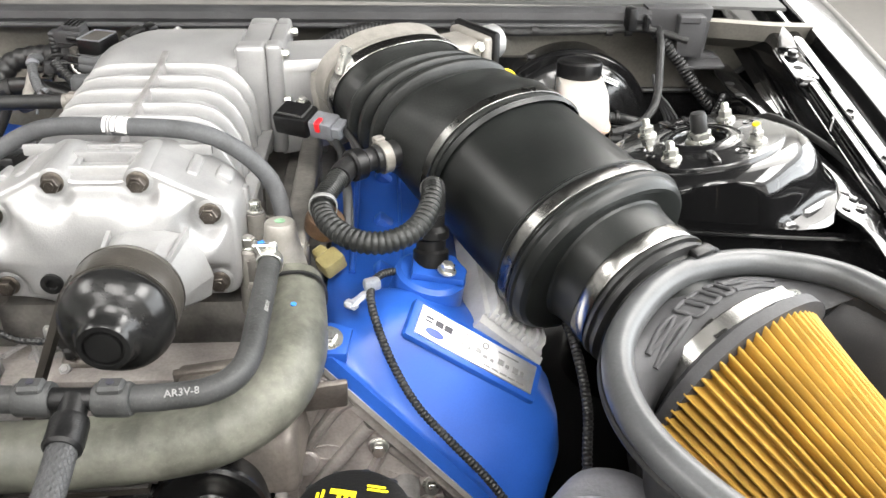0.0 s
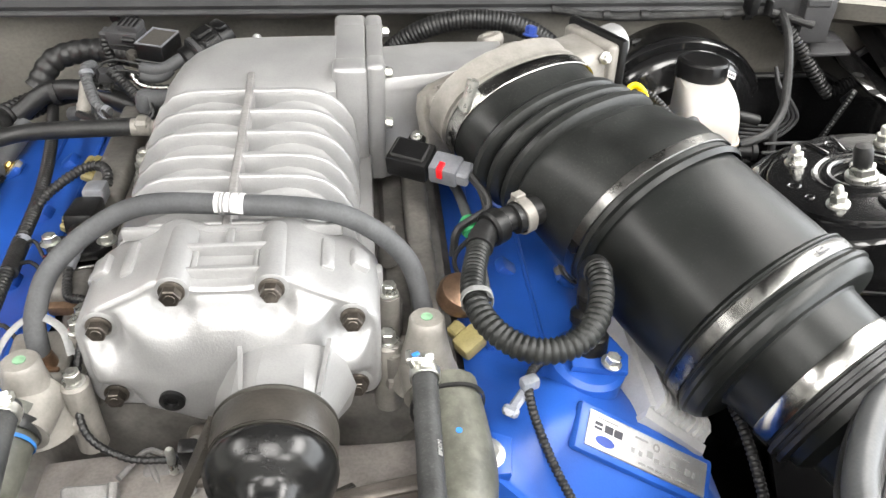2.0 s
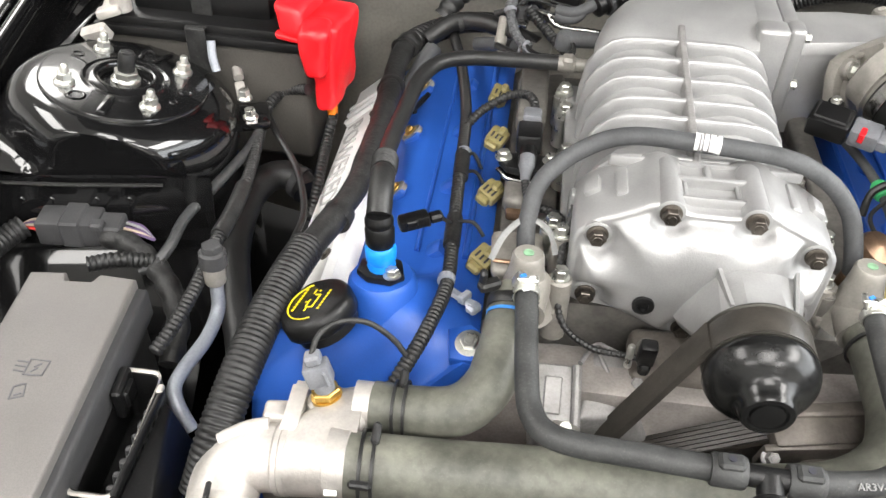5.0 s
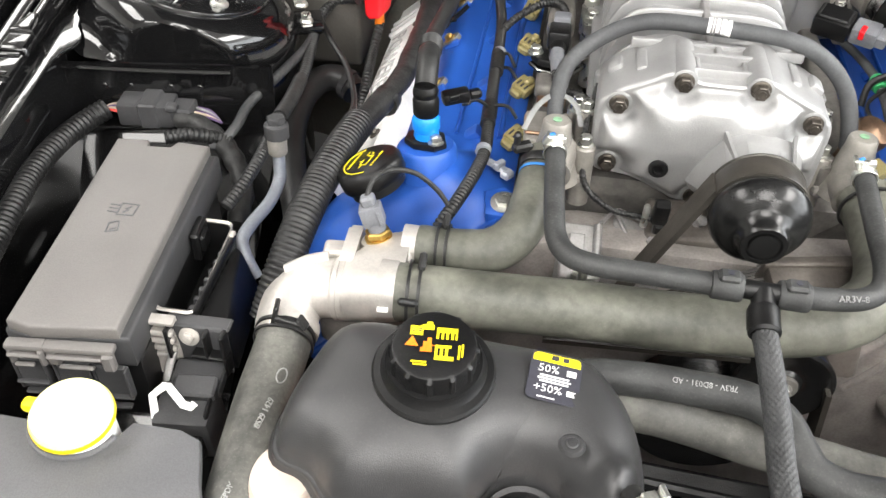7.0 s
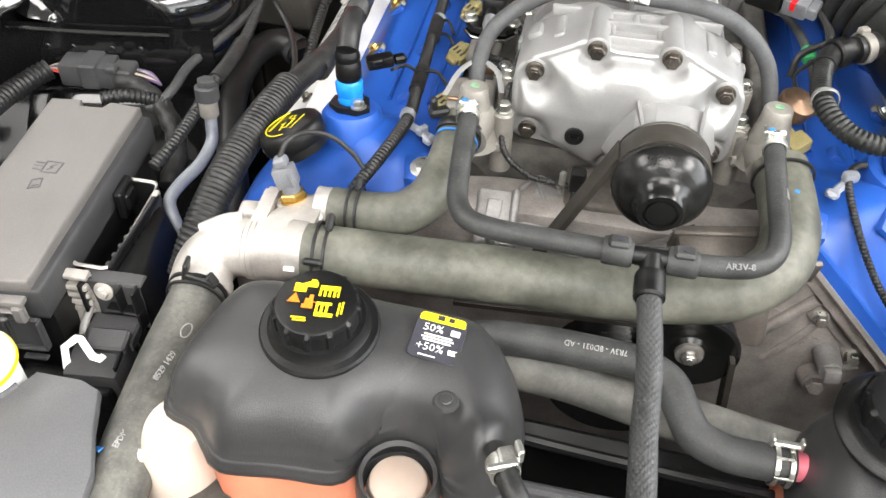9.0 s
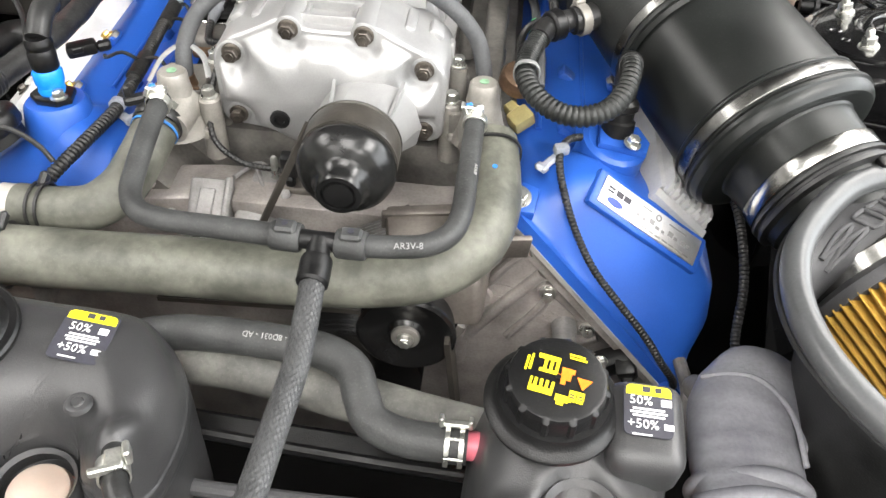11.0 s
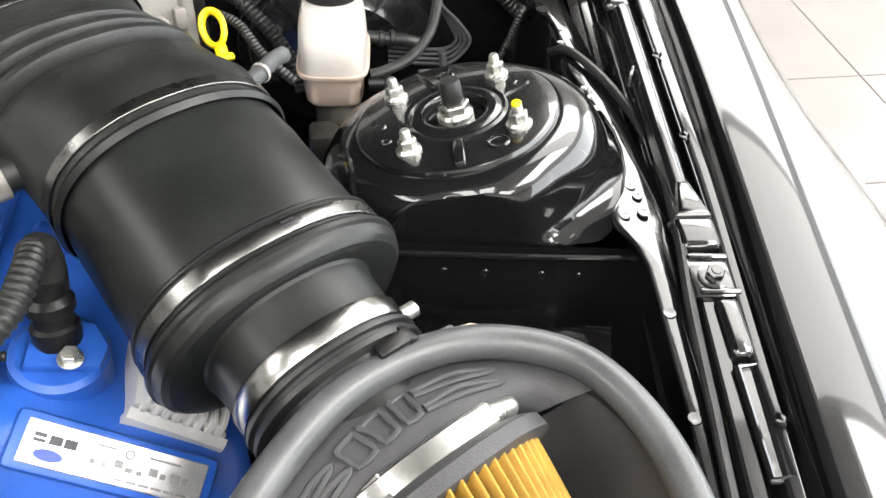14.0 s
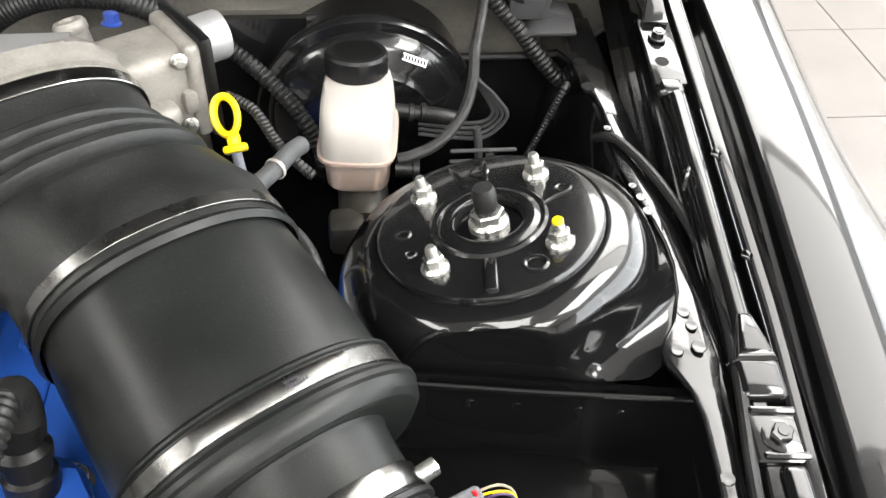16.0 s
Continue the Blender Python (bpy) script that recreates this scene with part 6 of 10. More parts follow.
fr = thing("right_fuel_rail", (0.145, 0.15, 0.84), "warm cast fuel rail between supercharger and blue cover", "fuel rail", "fuel rails")
part("rail", joined(rbox((0.022, 0.32, 0.022), pose(0.135, 0.21, 0.845), 0.006, 3), *[lathe([(0.008, 0), (0.008, 0.03)], pose(0.14, y, 0.815), 16) for y in (0.07, 0.16, 0.25, 0.34)]), "castdim", fr)
part("dome", lathe([(0.017, -0.01), (0.018, 0.0), (0.016, 0.004), (0.0, 0.006)], aim((0.162, 0.082, 0.862), (0.3, -0.3, 1)), 28), "copper", fr, "bronze damper dome")
for y in (0.02, 0.075, 0.16):
    part("rail_bolt", joined(lathe([(0.0085, -0.03), (0.0085, 0.0)], pose(0.108, y, 0.862), 18), bolt_shape(pose(0.108, y, 0.862), 0.006, 0.007, 1.3)), "castdim", fr)

# ---- strut mounts ----
def strut_mount(side):
    st = thing("strut_mount", (side * TOWER.x - 0.009 * (side < 0), TOWER.y, TOWER.z), "black strut mount plate with four zinc nuts", "strut mount", "strut mounts")
    m = aim(TOWER, PLATE_UP, (1, 0, 0)) @ Matrix.Diagonal((1.045, 1.07, 1, 1))
    ring = lathe([(0.038, -0.002), (0.0395, 0.001), (0.072, 0.001), (0.0745, 0.0002), (0.0755, -0.002), (0.0755, -0.005)], m, 72, ring=True)
    part("plate", mirrored(ring, side, 0.009), "strutblack", st, "black pressed plate")
    part("bearing_ring", mirrored(lathe([(0.0225, -0.014), (0.0232, 0.001), (0.0245, 0.0032), (0.028, 0.0042), (0.0315, 0.0036), (0.0345, 0.0018), (0.0375, 0.0026), (0.0395, 0.001)], m, 64, ring=True), side, 0.009), "strutblack", st)
    part("cup", mirrored(lathe([(0.0232, 0.0), (0.022, -0.010), (0.012, -0.013), (0.011, -0.002)], m, 40, ring=True), side, 0.009), "void", st)
    for a in (-97, 84, 104):
        part("rib", mirrored(rbox((0.008 if a < 0 else 0.004, 0.030, 0.004 if a < 0 else 0.0025), m @ pose(0.056 * math.cos(radians(a)), 0.056 * math.sin(radians(a)), 0.0022, 0, 0, a - 90), 0.0018, 2), side, 0.009), "strutblack", st)
    for a, q in ((-68, 1.0), (88, 0.9), (178, 0.7), (200, 0.5), (18, 0.7), (-38, 0.6)):
        part("hole_ring", mirrored(lathe([(0.0045 * q, -0.001), (0.0055 * q, 0.0012), (0.0068 * q, 0.0016), (0.0085 * q, 0.0008)], m @ pose(0.057 * math.cos(radians(a)), 0.057 * math.sin(radians(a)), 0.0004), 20, ring=True), side, 0.009), "strutblack", st)
    part("pressed_line", mirrored(sweep([m @ Vector((0.038, 0.004, 0.001)), m @ Vector((0.046, 0.009, 0.0012)), m @ Vector((0.058, 0.012, 0.0012))], 0.0012, 8), side, 0.009), "strutblack", st)
    for dx, dy in ((-0.0395, 0.0385), (0.0395, 0.0385), (-0.0395, -0.0385), (0.0395, -0.0385)):
        n = part("nut", mirrored(stud_shape(m @ pose(dx, dy, 0.001, 0, 0, 17 * dx * 100), 0.0068), side, 0.009), "zinc", st, "zinc flanged nut")
        part("stud", mirrored(lathe([(0.0038, 0.0), (0.0038, 0.0145), (0.0028, 0.0165), (0.0, 0.0167)], m @ pose(dx, dy, 0.003), 14), side, 0.009), "zinc", n)
    nut = part("rod_nut", mirrored(joined(lathe([(0.0135, -0.004), (0.0135, 0.0), (0.0115, 0.002)], m, 24), prism(hexagon(0.0115), 0.010, m @ pose(0, 0, -0.001), 0.001, 1)), side, 0.009), "zinc", st)
    part("rod_cap", mirrored(lathe([(0.0072, 0.008), (0.0078, 0.010), (0.0078, 0.024), (0.0066, 0.028), (0.0, 0.0285)], m, 24), side, 0.009), "rubber", st, "black rubber rod cap")
    return st


for side in (1, -1):
    strut_mount(side)
part("paint_mark", lathe([(0.0039, 0.0), (0.0039, 0.002), (0.003, 0.0032), (0.0, 0.0034)], aim(TOWER, PLATE_UP) @ pose(0.0413, -0.0412, 0.0175), 14), "yellow", [o for o in bpy.data.objects if o.name.startswith("strut_mount")][0])

# ---- brake reservoir, booster and lines ----
br = thing("brake_reservoir", (0.444, 0.335, 0.83), "milky brake fluid reservoir with black screw cap", "reservoir")


def res_ring(z, w, d, cy=0.335, cx=0.443):
    return oval(pose(cx, cy, z, 0, 0, -6), w, d, 40, 4.5)


part("bottle", loft([res_ring(0.852, 0.031, 0.043, 0.350), res_ring(0.857, 0.0305, 0.0425, 0.350), res_ring(0.872, 0.030, 0.041, 0.352), res_ring(0.884, 0.0292, 0.037, 0.357), res_ring(0.891, 0.0275, 0.032, 0.364), res_ring(0.895, 0.025, 0.028, 0.370)]), "reservoir", br)
part("seam", loft([res_ring(0.8495, 0.0305, 0.0425, 0.350), res_ring(0.850, 0.033, 0.045, 0.350), res_ring(0.853, 0.033, 0.045, 0.350), res_ring(0.8535, 0.0305, 0.0425, 0.350)]), "fluid", br, "moulded seam yellowed by the fluid")
part("lower_chamber", loft([res_ring(0.816, 0.024, 0.030, 0.346), res_ring(0.821, 0.0265, 0.035, 0.347), res_ring(0.850, 0.0285, 0.040, 0.350)]), "fluid", br, "lower chamber stained amber by the fluid")
part("cap", lathe([(0.0255, 0.0), (0.0265, 0.003), (0.0262, 0.018), (0.0245, 0.0205), (0.0, 0.0208)], pose(0.443, 0.381, 0.891, -6, 2, 0), 60, wave=lambda a, k: 1 + (0.015 * (math.sin(a * 30) > 0) if k in (1, 2) else 0)), "plastic", br, "knurled black screw cap")
part("cap_relief", lathe([(0.0225, 0), (0.0225, 0.0006), (0.0205, 0.0006), (0.0205, 0)], pose(0.443, 0.3815, 0.912, -6, 2, 0), 40), "plastic", br)
part("side_port", lathe([(0.007, 0), (0.007, 0.014), (0.009, 0.015), (0.009, 0.020)], aim((0.472, 0.318, 0.838), (1, -0.1, 0)), 18), "plastic", br)
mc = thing("master_cylinder", (0.445, 0.36, 0.80), "grey cast brake master cylinder below the reservoir", "master cylinder")
# the pulley drum's dark metal stands for shade on this grey cylinder
part("body", joined(lathe([(0.02, 0), (0.022, 0.004), (0.022, 0.12), (0.03, 0.13)], aim((0.445, 0.29, 0.795), (0, 1, 0)), 28), rbox((0.03, 0.03, 0.03), pose(0.43, 0.285, 0.80), 0.006, 2)), "drum", mc)
bo = thing("brake_booster", (0.455, 0.50, 0.80), "gloss black round brake booster on the firewall", "brake booster")
bm_frame = aim((0.4545, 0.428, 0.790), (0, 1, 0.08)) @ Matrix.Diagonal((1.19, 1.19, 1, 1))
part("shell", lathe([(0.03, 0.0), (0.035, 0.004), (0.055, 0.008), (0.060, 0.014), (0.074, 0.018), (0.080, 0.026), (0.082, 0.034), (0.0865, 0.036), (0.084, 0.06), (0.082, 0.10)], bm_frame, 72), "strutblack", bo)
part("shell_lip", lathe([(0.082, 0.033), (0.0885, 0.0345), (0.0905, 0.038), (0.0905, 0.045), (0.088, 0.048), (0.083, 0.049)], bm_frame, 72, ring=True), "strutblack", bo)
part("sticker", bars([(-0.012, -0.0035, 0.024, 0.007)], aim((0.497, 0.4370, 0.868), (0.25, -0.75, 0.55), (1, 0.1, -0.5)), 0.0003), "white", bo, "small white printed sticker")
part("sticker_print", bars([(-0.012 + k * 0.003, -0.002, 0.0018, 0.004) for k in range(8)], aim((0.4968, 0.4367, 0.8684), (0.25, -0.75, 0.55), (1, 0.1, -0.5)), 0.0004), "ink", bo)
vh = thing("vacuum_hose", (0.5, 0.40, 0.84), "black ribbed vacuum hose beside the brake reservoir", "hose")
part("tube", sweep([(0.470, 0.412, 0.833), (0.490, 0.411, 0.830), (0.515, 0.410, 0.827), (0.534, 0.41, 0.822)], 0.0065, 14), "rubber", vh)
for x in (0.492, 0.503):
    part("ridge", lathe([(0.0062, -0.003), (0.0082, -0.002), (0.0082, 0.002), (0.0062, 0.003)], aim((x, 0.4107, 0.8293), (1, 0, -0.12)), 18), "rubber", vh)
lead = thing("fluid_sensor_lead", (0.5, 0.35, 0.86), "black cloth taped lead from the firewall to the reservoir", "cable")
part("lead", sweep([(0.565, 0.485, 0.920), (0.556, 0.44, 0.915), (0.546, 0.402, 0.899), (0.543, 0.385, 0.878), (0.532, 0.36, 0.861), (0.51, 0.335, 0.851), (0.487, 0.322, 0.848), (0.474, 0.32, 0.846)], 0.0048, 10, 0.003), "tape", lead)
cond = thing("corrugated_conduit", (0.6, 0.42, 0.88), "black corrugated conduit from the cowl to the tower", "conduit")
part("tube", sweep([(0.560, 0.482, 0.918), (0.573, 0.478, 0.904), (0.596, 0.475, 0.880), (0.616, 0.472, 0.854), (0.634, 0.469, 0.833), (0.648, 0.468, 0.821), (0.662, 0.471, 0.815)], 0.0085, 16, rib=(0.0055, 0.0016)), "rubber", cond)
part("thin_branch", sweep([(0.640, 0.43, 0.835), (0.630, 0.40, 0.860), (0.617, 0.40, 0.822), (0.600, 0.40, 0.776)], 0.0035, 10, rib=(0.0036, 0.0008)), "rubber", cond)
bl = thing("brake_line_set", (0.55, 0.42, 0.80), "four thin black brake lines bent beside the booster", "brake lines")
for k in range(4):
    o = 0.0042 * k
    part("line", sweep([(0.500, 0.425 - o * 0.5, 0.812 - o), (0.535, 0.42 - o * 0.5, 0.810 - o), (0.560 + o * 0.3, 0.42 - o * 0.5, 0.810 - o), (0.570 + o, 0.42 - o * 0.5, 0.820), (0.562 + o * 0.6, 0.42 - o * 0.5, 0.838 + o * 0.4), (0.552, 0.42 - o * 0.4, 0.858 + o * 0.3), (0.549, 0.43, 0.878)], 0.0019, 8), "plasticgrey", bl)
part("drop_pipe", sweep([(0.553, 0.405, 0.815), (0.556, 0.402, 0.79), (0.558, 0.40, 0.74)], 0.0042, 10), "plasticgrey", bl)
for z in (0.8205, 0.8090):
    part("clip_rail", rbox((0.060, 0.004, 0.003), pose(0.553, 0.362, z), 0.001, 1), "plasticgrey", bl)
fwh = thing("firewall_harness", (0.42, 0.49, 0.93), "grey taped harness along the firewall edge", "wiring loom")
part("harness", sweep([(0.30, 0.485, 0.925), (0.36, 0.482, 0.917), (0.42, 0.482, 0.917), (0.49, 0.482, 0.919), (0.545, 0.482, 0.921), (0.60, 0.47, 0.91)], 0.0048, 10), "tape", fwh)
for x in (0.362, 0.405, 0.50, 0.525):
    part("tie", lathe([(0.0062, -0.004), (0.0062, 0.004)], aim((x, 0.482, 0.918), (1, 0, 0.02)), 12), "rubber", fwh)
part("clip", joined(rbox((0.012, 0.02, 0.03), pose(0.525, 0.478, 0.935, 0, 0, 10), 0.004, 2), rbox((0.006, 0.012, 0.02), pose(0.545, 0.475, 0.93), 0.002, 1)), "plastic", fwh)
big = thing("wiper_harness", (0.25, 0.47, 0.92), "thick black corrugated harness behind the supercharger", "wiring loom")
part("conduit", sweep([(0.10, 0.47, 0.86), (0.135, 0.462, 0.90), (0.18, 0.458, 0.922), (0.23, 0.455, 0.925), (0.265, 0.45, 0.918), (0.295, 0.445, 0.90), (0.315, 0.44, 0.875)], 0.0112, 16, rib=(0.0042, 0.0010)), "rubber", big)
tbh = thing("throttle_lead", (0.40, 0.35, 0.88), "black corrugated throttle lead down to the booster", "conduit")
part("conduit", sweep([(0.325, 0.435, 0.892), (0.345, 0.428, 0.879), (0.365, 0.418, 0.864), (0.388, 0.404, 0.842), (0.405, 0.392, 0.815), (0.412, 0.385, 0.79)], 0.0075, 14, rib=(0.005, 0.0014)), "rubber", tbh)
part("plug", joined(rbox((0.03, 0.024, 0.02), pose(0.318, 0.432, 0.897, 0, 30, -15), 0.004, 2), rbox((0.014, 0.018, 0.014), pose(0.332, 0.430, 0.888, 0, 30, -15), 0.003, 1)), "plastic", tbh)

dip = thing("dipstick", (0.351, 0.272, 0.86), "yellow oil dipstick ring handle", "dipstick")
dm = aim((0.346, 0.289, 0.916), (-0.15, -0.8, 0.75), (0.97, 0.1, 0.14))
loop = [dm @ Vector((0.0086 * math.cos(a), 0.0132 * math.sin(a) * (1.0 if math.sin(a) > 0 else 1.15), 0)) for a in [2 * math.pi * k / 24 for k in range(25)]]
part("ring", sweep(loop, 0.0027, 12, 0.002, flat=1.5), "yellow", dip)
part("neck", joined(rbox((0.010, 0.012, 0.007), dm @ pose(0.002, -0.020, 0), 0.003, 2), rbox((0.018, 0.006, 0.008), dm @ pose(0.002, -0.026, 0), 0.002, 2)), "yellow", dip)
part("tube", sweep([dm @ Vector((0.002, -0.028, 0)), (0.356, 0.264, 0.86), (0.35, 0.27, 0.80)], 0.004, 10), "greypaint", dip)
dl = thing("dipstick_lead", (0.37, 0.27, 0.89), "thin black corrugated lead behind the dipstick", "conduit")
part("conduit", sweep([(0.345, 0.315, 0.915), (0.365, 0.30, 0.912), (0.382, 0.275, 0.90), (0.398, 0.258, 0.892), (0.408, 0.252, 0.885)], 0.0042, 10, rib=(0.0036, 0.0009)), "rubber", dl)
vp = thing("vacuum_stub", (0.385, 0.25, 0.89), "grey rubber vacuum stub with a pale clamp", "hose")
part("tube", sweep([(0.366, 0.216, 0.903), (0.381, 0.239, 0.902), (0.392, 0.262, 0.90), (0.40, 0.275, 0.897)], 0.0068, 14), "rubbergrey", vp)
part("clamp", band_shape((0.3825, 0.241, 0.902), (0.5, 0.85, 0), 0.0070, 0.0070, 0.003, 0.0007), "castpale", vp)
part("side_tip", sweep([(0.362, 0.206, 0.895), (0.395, 0.19, 0.885), (0.41, 0.16, 0.875), (0.412, 0.13, 0.86)], 0.006, 12), "rubber", vp)
cb = thing("hood_release_cable", (0.675, 0.1, 0.86), "thin black cable along the fender gutter", "cable")
part("cable", sweep([(0.640, 0.325, 0.858), (0.647, 0.312, 0.868), (0.654, 0.298, 0.871), (0.666, 0.263, 0.872), (0.675, 0.222, 0.871), (0.679, 0.179, 0.870), (0.678, 0.14, 0.870), (0.673, 0.10, 0.870), (0.666, 0.064, 0.8705), (0.660, 0.032, 0.866), (0.654, 0.003, 0.863), (0.648, -0.035, 0.858), (0.641, -0.08, 0.853), (0.632, -0.14, 0.845), (0.612, -0.30, 0.825)], 0.0040, 10), "rubber", cb)
lp = thing("starter_lead", (0.38, -0.05, 0.77), "black corrugated lead between engine and shield", "conduit")
part("conduit", sweep([(0.365, 0.03, 0.80), (0.372, -0.01, 0.79), (0.375, -0.06, 0.765), (0.37, -0.10, 0.735), (0.375, -0.13, 0.715), (0.39, -0.15, 0.70)], 0.0045, 10, rib=(0.004, 0.001)), "rubber", lp)
rl = thing("bay_corner_pipe", (0.60, -0.30, 0.78), "black corrugated pipe and rod in the front corner", "conduit")
part("conduit", sweep([(0.56, -0.38, 0.76), (0.575, -0.32, 0.765), (0.60, -0.26, 0.765), (0.625, -0.21, 0.76)], 0.0095, 14, rib=(0.006, 0.0016)), "rubber", rl)
part("rod", sweep([(0.588, -0.24, 0.85), (0.592, -0.29, 0.83), (0.59, -0.36, 0.80)], 0.003, 8), "greypaint", rl)
part("grip", lathe([(0.003, -0.010), (0.0045, -0.008), (0.0045, 0.008), (0.003, 0.010)], aim((0.59, -0.25, 0.846), (0.1, -1, -0.3)), 18), "rubber", rl)
part("plug", joined(rbox((0.03, 0.02, 0.016), pose(0.44, -0.345, 0.80, 0, 20, -20), 0.003, 2), rbox((0.02, 0.014, 0.01), pose(0.463, -0.352, 0.795, 0, 20, -20), 0.002, 1)), "plasticgrey", rl)
part("plug_lead", sweep([(0.475, -0.355, 0.79), (0.50, -0.345, 0.79), (0.515, -0.355, 0.78), (0.515, -0.39, 0.76)], 0.0055, 10), "duct", rl)


# ---- cooling hoses and tanks at the front ----
bigh = thing("radiator_hose", (0, -0.15, 0.80), "dusty grey green radiator hose across the engine front", "hose", "cooling hoses")
part("tube", sweep([(-0.242, -0.1645, 0.818), (-0.17, -0.160, 0.816), (-0.09, -0.152, 0.812), (-0.01, -0.146, 0.808), (0.06, -0.141, 0.810), (0.105, -0.135, 0.819), (0.136, -0.115, 0.831), (0.147, -0.082, 0.839), (0.146, -0.045, 0.845), (0.141, -0.008, 0.852)], 0.0238, 32), "dusty", bigh)
for at, ax in (((-0.2225, -0.1638, 0.8175), (1, 0.06, 0)), ((-0.2310, -0.1643, 0.8178), (1, 0.06, 0)), ((0.143, -0.022, 0.850), (-0.1, 1, 0.15))):
    part("spring_clamp", band_shape(at, ax, 0.0242, 0.0242, 0.0026, 0.0014), "rubber", bigh)
part("paint_dot", lathe([(0.0022, 0), (0.0022, 0.0006), (0, 0.0007)], aim((0.1468, -0.058, 0.8668), (0.05, -0.15, 1)), 14), "cyan", bigh)
part("clamp_tail", rbox((0.006, 0.016, 0.008), pose(-0.2225, -0.155, 0.845, 20, 0, 0), 0.002, 1), "rubber", bigh)
part("clamp_ear", rbox((0.016, 0.006, 0.010), pose(-0.2285, -0.1865, 0.829, 40, 0, 0), 0.002, 1), "rubber", bigh)
uph = thing("coolant_hose", (-0.17, -0.12, 0.82), "dusty grey coolant hose bending to the water pipe", "hose", "cooling hoses")
part("tube", sweep([(-0.232, -0.118, 0.8265), (-0.195, -0.1195, 0.829), (-0.169, -0.116, 0.833), (-0.151, -0.099, 0.841), (-0.143, -0.069, 0.851), (-0.139, -0.036, 0.861), (-0.137, -0.022, 0.865)], 0.0188, 28), "dusty", uph)
for at, ax in (((-0.2075, -0.1188, 0.8282), (1, 0, 0.05)), ((-0.2155, -0.1185, 0.8277), (1, 0, 0.05))):
    part("spring_clamp", band_shape(at, ax, 0.0192, 0.0192, 0.0024, 0.0012), "rubber", uph)
part("clamp_tail", rbox((0.006, 0.014, 0.010), pose(-0.2115, -0.106, 0.8465, 20, 0, 0), 0.002, 1), "rubber", uph)
part("end_clamp", band_shape((-0.1385, -0.036, 0.8615), (0.05, 1, 0.3), 0.0192, 0.0192, 0.009, 0.001), "rubber", uph)
part("clamp_tab", joined(rbox((0.018, 0.010, 0.008), pose(-0.158, -0.030, 0.878, 0, 0, 30), 0.002, 1), rbox((0.006, 0.008, 0.016), pose(-0.163, -0.03, 0.884), 0.002, 1)), "rubber", uph)
part("blue_stripe", band_shape((-0.1395, -0.045, 0.859), (0.05, 1, 0.3), 0.01895, 0.01895, 0.0026, 0.0003), "cyan", uph)

for side, y0 in ((-1, -0.008), (1, 0.019)):
    wp = thing("water_pipe", (side * 0.131, y0, 0.83), "pale cast water outlet with a green paint dot", "water outlet", "water outlets")
    x = side * 0.131
    part("tower", joined(lathe([(0.026, -0.055), (0.0205, -0.040), (0.0155, -0.02), (0.0132, -0.008), (0.0125, 0.0), (0.011, 0.0018), (0.0, 0.002)], pose(x, y0, 0.893, -4, 0, 0), 28),
         lathe([(0.0195, 0.0), (0.0185, 0.015), (0.0165, 0.03), (0.0175, 0.034)], aim((x - side * 0.002, y0 + 0.004, 0.862 - 0.010 * (side > 0)), (side * 0.06, -1, -0.12)), 28), rbox((0.04, 0.05, 0.012), pose(x - side * 0.012, y0 + 0.015, 0.838, 0, 0, side * 8), 0.005, 2)), "castwarm", wp)
    part("paint_dot", lathe([(0.0042, 0), (0.0042, 0.0005)], pose(x, y0, 0.8952, -4, 0, 0), 12), "green", wp)
    part("lug", joined(lathe([(0.0105, -0.06), (0.0098, 0.0), (0.008, 0.002)], pose(side * 0.104, y0 + 0.004, 0.868), 22), lathe([(0.008, -0.06), (0.008, 0.006)], pose(side * 0.106, y0 + 0.038, 0.878), 20)), "castwarm", wp)
    part("lug_bolt", bolt_shape(pose(side * 0.104, y0 + 0.004, 0.8695), 0.0058, 0.008, 1.3), "zinc", wp)
    part("rear_bolt", bolt_shape(pose(side * 0.106, y0 + 0.038, 0.8845), 0.0055, 0.008, 1.3), "zinc", wp)

# small return hose with its tee
ret = thing("return_hose", (0, -0.15, 0.86), "slim dark grey rubber return hose with plastic tee", "hose", "cooling hoses")
part("left_run", sweep([(-0.130, -0.040, 0.889), (-0.128, -0.075, 0.886), (-0.125, -0.115, 0.880), (-0.121, -0.142, 0.876), (-0.110, -0.158, 0.874), (-0.088, -0.164, 0.873), (-0.05, -0.167, 0.874), (0.002, -0.172, 0.877)], 0.0085, 18), "hosedark", ret)
part("right_run", sweep([(0.054, -0.174, 0.877), (0.080, -0.170, 0.875), (0.103, -0.163, 0.873), (0.118, -0.150, 0.873), (0.125, -0.128, 0.874), (0.126, -0.09, 0.877), (0.1265, -0.05, 0.880), (0.127, -0.018, 0.883)], 0.0085, 18), "hosedark", ret)
tee_bar = part("tee", joined(sweep([(-0.002, -0.1725, 0.878), (0.028, -0.1755, 0.879), (0.057, -0.1745, 0.878)], 0.0072, 18), lathe([(0.0085, 0), (0.0085, 0.012), (0.0105, 0.013), (0.0115, 0.016), (0.0115, 0.030), (0.0095, 0.032)], aim((0.029, -0.1755, 0.879), (0.0, -1, -0.35)), 24)), "plastic", ret, "black plastic tee")
